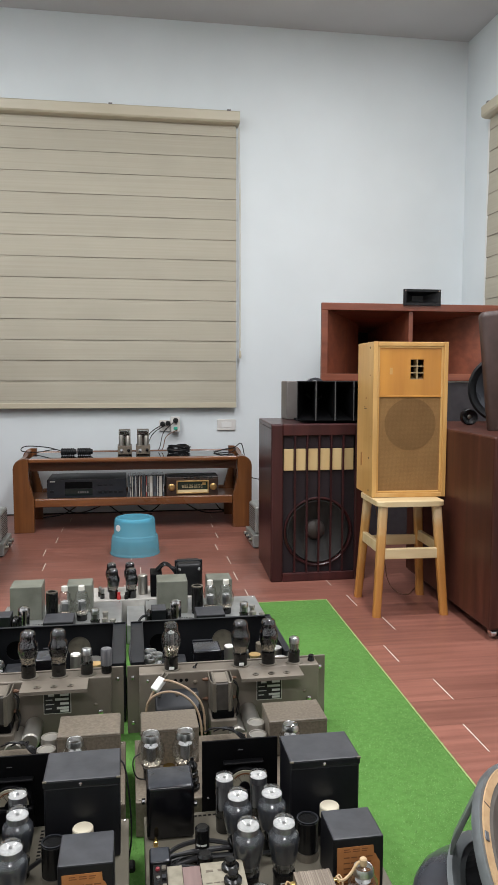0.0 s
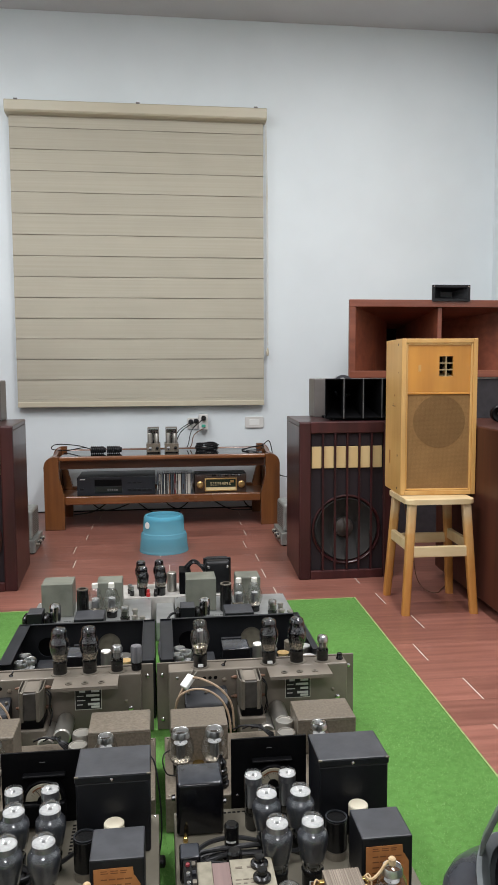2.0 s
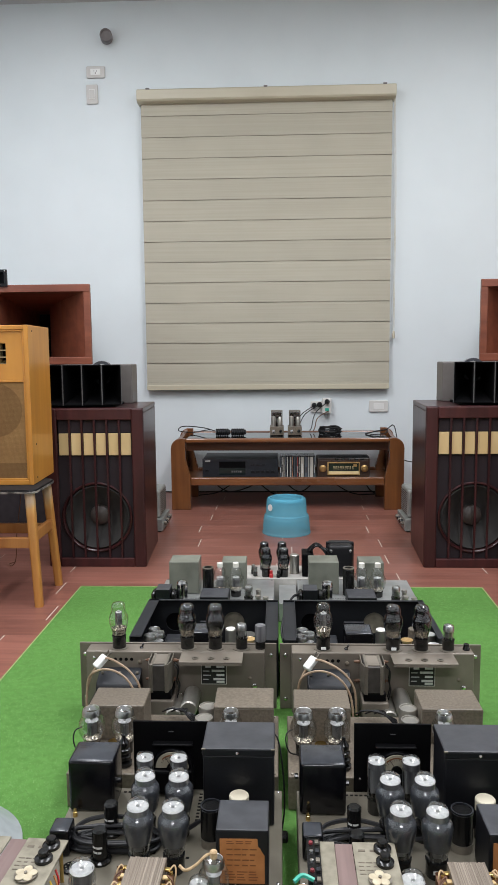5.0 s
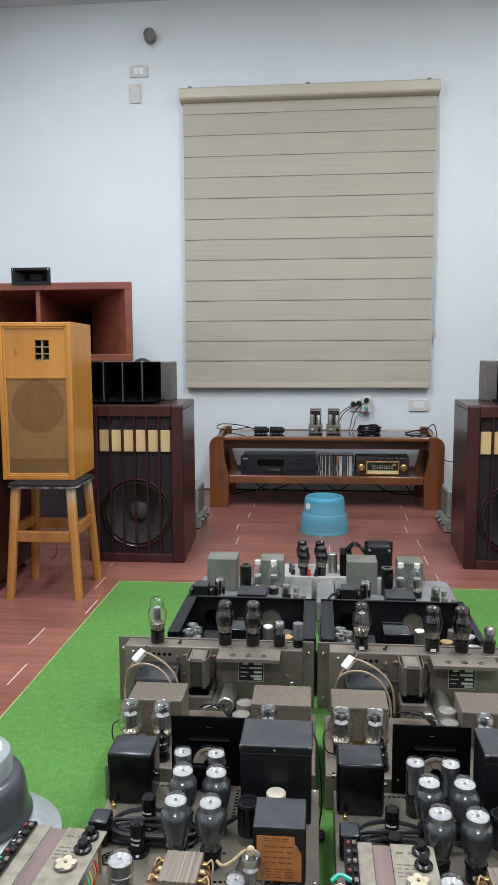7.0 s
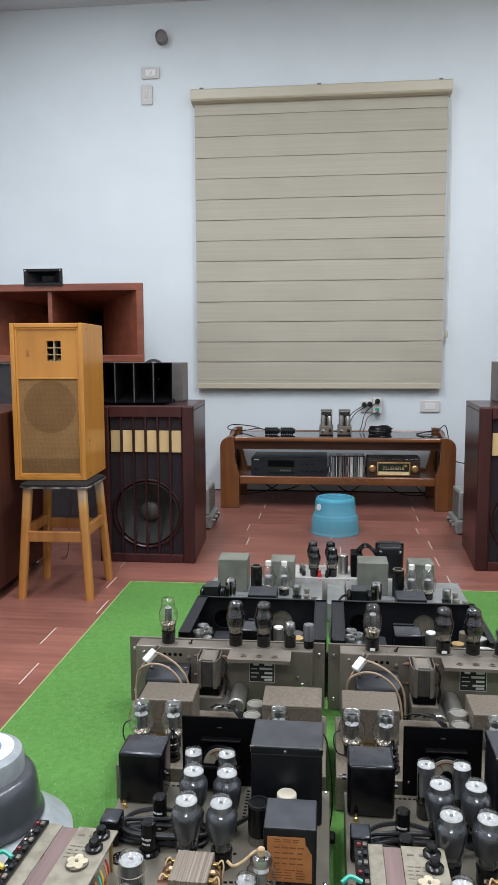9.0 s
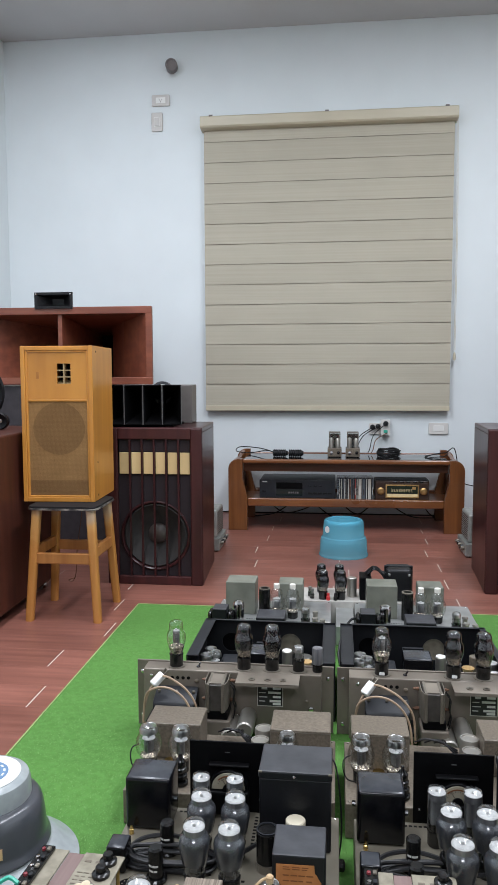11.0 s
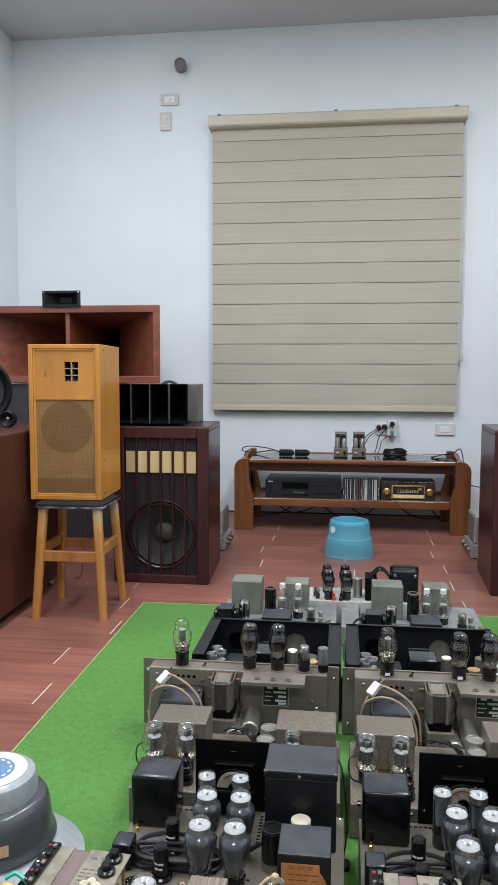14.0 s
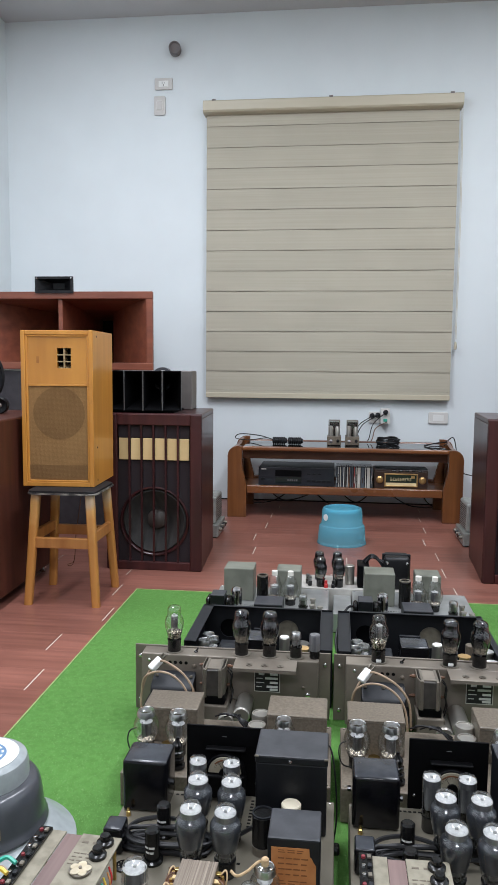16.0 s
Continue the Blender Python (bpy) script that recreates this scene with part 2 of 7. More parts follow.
CREAMTOP = material("ivory_wax_top", (0.66, 0.61, 0.47), (0.60, 0.54, 0.41), rough=0.5, scale=(30, 30, 30), blotch=0.08)
ORANGE = material("orange_paper_label", (0.50, 0.205, 0.062), (0.40, 0.150, 0.042), rough=0.65, scale=(40, 40, 40), bump=0.1, blotch=0.2)
INK = material("dark_print", (0.06, 0.04, 0.03), rough=0.7, scale=(20, 20, 20))
BROWNINK = material("brown_print", (0.20, 0.07, 0.02), rough=0.7, scale=(20, 20, 20))
PALEINK = material("pale_print", (0.72, 0.72, 0.68), rough=0.6, scale=(20, 20, 20))
PLATEBLACK = material("black_name_plate", (0.020, 0.020, 0.020), rough=0.4, scale=(20, 20, 20))
WHITEPL = material("white_plastic", (0.78, 0.78, 0.75), (0.74, 0.74, 0.71), rough=0.4, scale=(20, 20, 20), blotch=0.03)
IVORYPL = material("ivory_switch_plastic", (0.56, 0.54, 0.51), (0.52, 0.50, 0.47), rough=0.4, scale=(20, 20, 20), blotch=0.04)
IVORYLIGHT = material("pale_ivory_plastic", (0.68, 0.665, 0.63), (0.64, 0.625, 0.59), rough=0.4, scale=(20, 20, 20), blotch=0.04)
SLEEVE = material("taupe_grey_plastic", (0.17, 0.15, 0.145), rough=0.5, scale=(10, 10, 10))
CABLE = material("black_rubber_cable", (0.010, 0.010, 0.011), rough=0.45, scale=(50, 50, 50), spec=0.35)
BEIGECABLE = material("pinkish_beige_cable", (0.38, 0.275, 0.185), (0.29, 0.205, 0.135), rough=0.5, scale=(50, 50, 50))
REDDARK = material("dark_red_bakelite", (0.20, 0.020, 0.028), rough=0.4, scale=(20, 20, 20))
REDPL = material("red_plastic", (0.55, 0.03, 0.03), rough=0.35, scale=(20, 20, 20))
GREENPL = material("green_sleeve", (0.05, 0.42, 0.30), rough=0.4, scale=(20, 20, 20))
YELLOWPL = material("yellow_sleeve", (0.75, 0.50, 0.05), rough=0.4, scale=(20, 20, 20))
PURPLE = material("mauve_brown_board", (0.205, 0.138, 0.125), (0.150, 0.096, 0.086), rough=0.5, scale=(60, 3, 60), blotch=0.15)
BAKEBOARD = material("khaki_green_board", (0.270, 0.246, 0.186), (0.165, 0.146, 0.106), rough=0.5, scale=(55, 55, 55), lo=0.25, hi=0.6, blotch=0.2, spec=0.3)
LAMIN = material("steel_laminations", (0.31, 0.26, 0.205), (0.15, 0.117, 0.088), rough=0.45, metal=0.25, scale=(320, 3, 3), blotch=0.15)
COIL = material("brown_wound_coil", (0.16, 0.075, 0.035), (0.10, 0.045, 0.022), rough=0.5, scale=(8, 8, 200))
SPKGREY = material("blue_grey_hammer_paint", (0.32, 0.35, 0.355), (0.26, 0.285, 0.29), rough=0.32, scale=(40, 40, 40), bump=0.1, blotch=0.1, coat=0.3)
RIMGREY = material("dull_grey_rim_paint", (0.150, 0.164, 0.168), (0.105, 0.116, 0.120), rough=0.36, scale=(30, 30, 30), bump=0.08, blotch=0.2, coat=0.15)
SPKDARK = material("dark_grey_enamel", (0.070, 0.074, 0.084), (0.048, 0.051, 0.060), rough=0.28, scale=(14, 14, 14), bump=0.05, blotch=0.15, coat=0.3)
GASKET = material("tan_cork_gasket", (0.60, 0.40, 0.22), (0.52, 0.33, 0.17), rough=0.8, scale=(90, 90, 90), bump=0.2)
GREYCLOTH = material("grey_cone_paper", (0.16, 0.145, 0.125), (0.12, 0.105, 0.09), rough=0.8, scale=(40, 40, 40))
BLUELABEL = material("blue_label", (0.13, 0.23, 0.38), rough=0.5, scale=(20, 20, 20))
DARKCAB = material("dark_grey_cabinet", (0.043, 0.037, 0.042), (0.030, 0.026, 0.030), rough=0.6, scale=(30, 30, 30), bump=0.15, blotch=0.15)
PALEEDGE = material("pale_edge_trim", (0.62, 0.60, 0.55), rough=0.5, scale=(20, 20, 20))
CAGEGREY = material("grey_perforated_steel", (0.38, 0.39, 0.365), (0.28, 0.29, 0.27), rough=0.45, metal=0.4, scale=(40, 40, 40), blotch=0.15)
PALEALU = material("pale_aluminium_sheet", (0.60, 0.58, 0.54), (0.48, 0.46, 0.42), rough=0.4, metal=0.2, scale=(25, 25, 25), blotch=0.12)
COREBROWN = material("brown_grey_core", (0.062, 0.055, 0.048), (0.034, 0.030, 0.026), rough=0.42, scale=(50, 50, 50), blotch=0.2)
PLAYERGREY = material("blue_black_panel", (0.014, 0.016, 0.022), (0.011, 0.0125, 0.017), rough=0.4, scale=(30, 30, 30))
DIALGOLD = material("gold_trim", (0.60, 0.40, 0.17), (0.50, 0.32, 0.12), rough=0.32, metal=0.8, scale=(30, 30, 30))
DIALFACE = material("dark_green_dial", (0.020, 0.030, 0.022), rough=0.2, scale=(20, 20, 20))
DISPLAY = material("dark_display", (0.012, 0.020, 0.020), rough=0.12, scale=(20, 20, 20))
GLOWDIAL = material("ivory_dial_strip", (0.78, 0.62, 0.34), rough=0.5, scale=(20, 20, 20))
METERFACE = material("aged_meter_face", (0.38, 0.35, 0.27), (0.29, 0.26, 0.19), rough=0.5, scale=(30, 30, 30))
MICADISC = material("yellowed_wafer", (0.60, 0.53, 0.38), (0.44, 0.37, 0.25), rough=0.4, scale=(60, 60, 60), blotch=0.15)
CLOTHLEAD = material("braided_cloth_lead", (0.60, 0.44, 0.26), (0.44, 0.30, 0.16), rough=0.8, scale=(150, 150, 150))


def woven(name, c1, c2, pitch, rough=0.85):
    """Open weave: two crossed waves in object space."""
    m, nt, b = nodes_of(name)
    N, L = nt.nodes.new, nt.links.new
    tc = N("ShaderNodeTexCoord")
    sums = []
    for axis in "XZ":
        w = N("ShaderNodeTexWave"); w.bands_direction = axis; w.inputs["Scale"].default_value = 0.314 / pitch * 1.0
        w.inputs["Distortion"].default_value = 0.15
        L(tc.outputs["Object"], w.inputs["Vector"]); sums.append(w)
    ml = N("ShaderNodeMath"); ml.operation = "MULTIPLY"
    L(sums[0].outputs["Fac"], ml.inputs[0]); L(sums[1].outputs["Fac"], ml.inputs[1])
    n = N("ShaderNodeTexNoise"); n.inputs["Scale"].default_value = 14
    L(tc.outputs["Object"], n.inputs["Vector"])
    ad = N("ShaderNodeMath"); ad.operation = "MULTIPLY_ADD"; ad.inputs[1].default_value = 0.5
    L(n.outputs["Fac"], ad.inputs[0]); L(ml.outputs[0], ad.inputs[2])
    ramp = N("ShaderNodeValToRGB")
    ramp.color_ramp.elements[0].position, ramp.color_ramp.elements[1].position = 0.15, 1.0
    ramp.color_ramp.elements[0].color, ramp.color_ramp.elements[1].color = (*c2, 1), (*c1, 1)
    L(ad.outputs[0], ramp.inputs[0]); L(ramp.outputs[0], b.inputs["Base Color"])
    bp = N("ShaderNodeBump"); bp.inputs["Strength"].default_value = 0.5; bp.inputs["Distance"].default_value = 0.001
    L(ml.outputs[0], bp.inputs["Height"]); L(bp.outputs[0], b.inputs["Normal"])
    b.inputs["Roughness"].default_value = rough
    b.inputs["Specular IOR Level"].default_value = 0.12
    return m


WEAVE = woven("tan_grille_cloth", (0.365, 0.212, 0.088), (0.198, 0.110, 0.043), 0.0030)
WEAVEDARK = woven("darker_tan_grille_cloth", (0.262, 0.150, 0.063), (0.142, 0.078, 0.031), 0.0030)

m, nt, b = nodes_of("blue_clear_plastic")
b.inputs["Base Color"].default_value = (0.27, 0.76, 1.0, 1)
b.inputs["Roughness"].default_value = 0.14
tl, tp = nt.nodes.new("ShaderNodeBsdfTranslucent"), nt.nodes.new("ShaderNodeBsdfTransparent")
tl.inputs["Color"].default_value = (0.40, 0.90, 1.0, 1)
tp.inputs["Color"].default_value = (0.60, 0.93, 1.0, 1)
mx1, mx2 = nt.nodes.new("ShaderNodeMixShader"), nt.nodes.new("ShaderNodeMixShader")
mx1.inputs[0].default_value, mx2.inputs[0].default_value = 0.45, 0.56
nt.links.new(b.outputs[0], mx1.inputs[1]); nt.links.new(tl.outputs[0], mx1.inputs[2])
nt.links.new(mx1.outputs[0], mx2.inputs[1]); nt.links.new(tp.outputs[0], mx2.inputs[2])
nt.links.new(mx2.outputs[0], nt.nodes["Material Output"].inputs["Surface"])
BLUEPL = m


def blades_material():
    m, nt, b = nodes_of("green_turf_blades")
    N, L = nt.nodes.new, nt.links.new
    g = N("ShaderNodeNewGeometry")
    ramp = N("ShaderNodeValToRGB")
    e = ramp.color_ramp.elements
    e[0].color, e[1].color = (0.074, 0.176, 0.036, 1), (0.124, 0.268, 0.068, 1)
    k = e.new(0.9); k.color = (0.195, 0.365, 0.112, 1)
    L(g.outputs["Random Per Island"], ramp.inputs[0])
    n = N("ShaderNodeTexNoise"); n.inputs["Scale"].default_value = 5
    tc = N("ShaderNodeTexCoord"); L(tc.outputs["Object"], n.inputs["Vector"])
    mr = N("ShaderNodeMapRange"); mr.inputs["To Min"].default_value = 0.8; mr.inputs["To Max"].default_value = 1.15
    L(n.outputs["Fac"], mr.inputs["Value"])
    sc = N("ShaderNodeVectorMath"); sc.operation = "SCALE"
    L(ramp.outputs[0], sc.inputs[0]); L(mr.outputs[0], sc.inputs["Scale"]); L(sc.outputs[0], b.inputs["Base Color"])
    b.inputs["Roughness"].default_value = 0.7
    b.inputs["Specular IOR Level"].default_value = 0.2
    return m


TURF = blades_material()


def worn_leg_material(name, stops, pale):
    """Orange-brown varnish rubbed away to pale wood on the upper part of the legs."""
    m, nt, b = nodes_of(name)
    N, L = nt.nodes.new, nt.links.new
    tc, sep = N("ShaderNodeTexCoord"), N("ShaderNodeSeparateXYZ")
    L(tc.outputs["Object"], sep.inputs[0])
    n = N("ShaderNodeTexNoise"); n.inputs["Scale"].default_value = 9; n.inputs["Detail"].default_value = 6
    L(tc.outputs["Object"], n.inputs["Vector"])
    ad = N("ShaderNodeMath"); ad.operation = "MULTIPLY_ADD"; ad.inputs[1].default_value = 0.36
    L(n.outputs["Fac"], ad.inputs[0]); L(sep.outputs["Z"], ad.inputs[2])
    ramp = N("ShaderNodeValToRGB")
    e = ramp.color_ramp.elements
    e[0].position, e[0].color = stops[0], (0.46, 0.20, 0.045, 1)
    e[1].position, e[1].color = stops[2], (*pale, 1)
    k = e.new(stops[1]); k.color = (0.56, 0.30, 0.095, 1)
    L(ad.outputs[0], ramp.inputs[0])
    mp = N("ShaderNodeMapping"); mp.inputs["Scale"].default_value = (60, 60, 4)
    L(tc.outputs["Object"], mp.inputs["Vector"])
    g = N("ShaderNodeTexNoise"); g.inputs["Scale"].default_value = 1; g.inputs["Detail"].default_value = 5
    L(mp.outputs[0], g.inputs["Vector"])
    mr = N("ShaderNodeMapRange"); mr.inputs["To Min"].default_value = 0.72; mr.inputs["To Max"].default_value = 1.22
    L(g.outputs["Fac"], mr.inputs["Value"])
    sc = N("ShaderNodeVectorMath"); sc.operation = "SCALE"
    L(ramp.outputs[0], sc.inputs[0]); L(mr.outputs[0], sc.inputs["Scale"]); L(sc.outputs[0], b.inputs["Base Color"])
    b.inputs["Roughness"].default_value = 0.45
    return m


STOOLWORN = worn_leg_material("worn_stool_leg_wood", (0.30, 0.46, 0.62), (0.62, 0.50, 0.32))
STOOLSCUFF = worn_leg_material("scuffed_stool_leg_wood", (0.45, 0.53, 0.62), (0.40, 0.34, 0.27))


# ---------------------------------------------------------------- building helpers
def thing(name, x, y, z, label, category, group="", rz=0.0, kind=""):
    ob = new(name)
    ob.empty_display_size = 0.05
    ob.matrix_world = pose(x, y, z, 0, 0, rz)
    return tagged(ob, label, category, group, kind)


def part(name, bm, mat, parent=None, label="", smooth=False, at=None):
    """Links a bmesh as one mesh object under a thing or a part."""
    me = bpy.data.meshes.new(name)
    bmesh.ops.recalc_face_normals(bm, faces=bm.faces)
    bm.to_mesh(me)
    bm.free()
    me.materials.append(mat)
    if smooth:
        me.polygons.foreach_set("use_smooth", [True] * len(me.polygons))
        me.set_sharp_from_angle(angle=radians(38))
    ob = new(name, me)
    if parent is not None:
        ob.parent = parent
    if at is not None:
        ob.matrix_local = at
    if label:
        ob["label"] = label
    return ob


def bx(bm, x0, x1, y0, y1, z0, z1, bev=0.0, seg=2, m=None):
    """An axis-aligned box with rounded edges added to bm."""
    r = bmesh.ops.create_cube(bm, size=1.0)
    vs = r["verts"]
    for v in vs:
        v.co = Vector(((x0 + x1) / 2 + v.co.x * (x1 - x0), (y0 + y1) / 2 + v.co.y * (y1 - y0), (z0 + z1) / 2 + v.co.z * (z1 - z0)))
    if m is not None:
        bmesh.ops.transform(bm, matrix=m, verts=vs)
    if bev:
        es = list({e for v in vs for e in v.link_edges})
        bmesh.ops.bevel(bm, geom=es, offset=bev, segments=seg, profile=0.5, affect="EDGES")
    return bm


def box(*a, **k):
    return bx(bmesh.new(), *a, **k)


def lathe(bm, prof, n=24, m=None, close=False):
    """Spins (radius, height) points about z."""
    rings = []
    for r, z in prof:
        if r < 1e-5:
            rings.append([bm.verts.new((0, 0, z))])
        else:
            rings.append([bm.verts.new((r * math.cos(2 * math.pi * i / n), r * math.sin(2 * math.pi * i / n), z)) for i in range(n)])
    for a, b2 in zip(rings, rings[1:]):
        for i in range(n):
            j = (i + 1) % n
            if len(a) == 1 and len(b2) == 1:
                continue
            if len(a) == 1:
                bm.faces.new((a[0], b2[j], b2[i]))
            elif len(b2) == 1:
                bm.faces.new((a[i], a[j], b2[0]))
            else:
                bm.faces.new((a[i], a[j], b2[j], b2[i]))
    if m is not None:
        bmesh.ops.transform(bm, matrix=m, verts=[v for r in rings for v in r])
    return bm


def spun(prof, n=24, m=None):
    return lathe(bmesh.new(), prof, n, m)


def can(bm, r, h, m=None, n=20, lip=0.0015):
    return lathe(bm, [(0, 0), (r - lip, 0), (r, lip), (r, h - lip), (r - lip, h), (0, h)], n, m)


def prism(bm, outline, d0, d1, axis="y", bev=0.0):
    """Extrudes an outline. axis y: points are (x, z); axis x: (y, z); axis z: (x, y)."""
    def at(p, d):
        return {"y": (p[0], d, p[1]), "x": (d, p[0], p[1]), "z": (p[0], p[1], d)}[axis]
    a = [bm.verts.new(at(p, d0)) for p in outline]
    c = [bm.verts.new(at(p, d1)) for p in outline]
    fs = [bm.faces.new(a), bm.faces.new(c[::-1])]
    n = len(a)
    for i in range(n):
        fs.append(bm.faces.new((a[i], c[i], c[(i + 1) % n], a[(i + 1) % n])))
    if bev:
        es = list({e for f in fs[:2] for e in f.edges})
        bmesh.ops.bevel(bm, geom=es, offset=bev, segments=2, profile=0.5, affect="EDGES")
    return bm


def smooth_path(pts, k=6):
    """A Catmull-Rom path through the points."""
    P = [Vector(p) for p in pts]
    P = [P[0] * 2 - P[1]] + P + [P[-1] * 2 - P[-2]]
    out = []
    for i in range(1, len(P) - 2):
        for j in range(k):
            t = j / k
            a, b2, c, d = P[i - 1:i + 3]
            out.append(0.5 * (2 * b2 + (c - a) * t + (2 * a - 5 * b2 + 4 * c - d) * t * t + (3 * b2 - a - 3 * c + d) * t ** 3))
    out.append(P[-2])
    return out


def sweep(bm, pts, r, n=6, k=6):
    """A round cable along a smooth path."""
    path = smooth_path(pts, k)
    prev, side = None, Vector((0.123, 0.2, 1)).normalized()
    for i, p in enumerate(path):
        t = (path[min(i + 1, len(path) - 1)] - path[max(i - 1, 0)]).normalized()
        side = side - t * side.dot(t)
        side = side.normalized() if side.length > 1e-4 else t.orthogonal().normalized()
        up = t.cross(side)
        ring = [bm.verts.new(p + r * (math.cos(2 * math.pi * j / n) * side + math.sin(2 * math.pi * j / n) * up)) for j in range(n)]
        if prev:
            for j in range(n):
                bm.faces.new((prev[j], prev[(j + 1) % n], ring[(j + 1) % n], ring[j]))
        else:
            bm.faces.new(ring)
        prev = ring
    bm.faces.new(prev[::-1])
    return bm


def cable(pts, r, n=6, k=6):
    return sweep(bmesh.new(), pts, r, n, k)


def plate(bm, x0, x1, z0, z1, y0, y1, r, seg=5, bev=0.0):
    """A plate facing y with rounded corners."""
    o = []
    for cx, cz, a0 in ((x1 - r, z1 - r, 0), (x0 + r, z1 - r, 90), (x0 + r, z0 + r, 180), (x1 - r, z0 + r, 270)):
        for i in range(seg + 1):
            a = radians(a0 + 90 * i / seg)
            o.append((cx + r * math.cos(a), cz + r * math.sin(a)))
    return prism(bm, o, y0, y1, "y", bev)


def bars(bm, x0, x1, z0, z1, rows, y, fill=0.45, seed=1, gaps=2, t=0.0006):
    """Lines of unreadable print as thin bars on a face that looks to -y."""
    rnd = random.Random(seed)
    h = (z1 - z0) / rows
    for i in range(rows):
        z = z1 - h * (i + 0.5)
        x = x0
        for g in range(gaps):
            w = (x1 - x0) / gaps
            bx(bm, x, x + w * rnd.uniform(0.55, 0.92), y - t, y, z - h * fill / 2, z + h * fill / 2)
            x += w
    return bm


def bars_top(bm, x0, x1, y0, y1, rows, z, fill=0.45, seed=1, gaps=2, t=0.0005):
    """The same on a face that looks up."""
    rnd = random.Random(seed)
    h = (y1 - y0) / rows
    for i in range(rows):
        y = y1 - h * (i + 0.5)
        for g in range(gaps):
            w = (x1 - x0) / gaps
            bx(bm, x0 + w * g, x0 + w * g + w * rnd.uniform(0.5, 0.9), y - h * fill / 2, y + h * fill / 2, z, z + t)
    return bm


def along(x, y, z, rx=0, ry=0, rz=0):
    return pose(x, y, z, rx, ry, rz)


# ---------------------------------------------------------------- the room
XL, XR, YB, YF, H = -2.10, 2.165, -4.6, 4.552, 2.957
T = 0.15


def setting(name, bm, mat, label, category):
    return tagged(part(name, bm, mat), label, category, kind="structure")


setting("wall_back", box(XL - T, XR + T, YF, YF + T, 0, H), WALL, "smooth white painted wall behind the blind", "wall")
setting("wall_left", box(XL - T, XL, YB, YF, 0, H), WALL, "smooth white painted side wall of the room", "wall")
setting("wall_right", box(XR, XR + T, YB, YF, 0, H), WALL, "white painted side wall with a second blind", "wall")
setting("wall_front", box(XL - T, XR + T, YB - T, YB, 0, H), WALL, "plain white wall closing the room", "wall")
setting("ceiling", box(XL - T, XR + T, YB - T, YF + T, H + 0.001, H + 0.12), CEIL, "plain pale grey painted ceiling", "ceiling")
floor = setting("floor", box(XL - T, XR + T, YB - T, YF + T, -0.12, -0.0007), FILLER, "red-brown laminate floor of staggered planks", "floor")

bm = bmesh.new()
bx(bm, XL, XR, YF - 0.006, YF - 0.0005, 0, 0.007)
setting("baseboard", bm, BLACKPL, "thin dark joint strip along the wall foot", "baseboard")


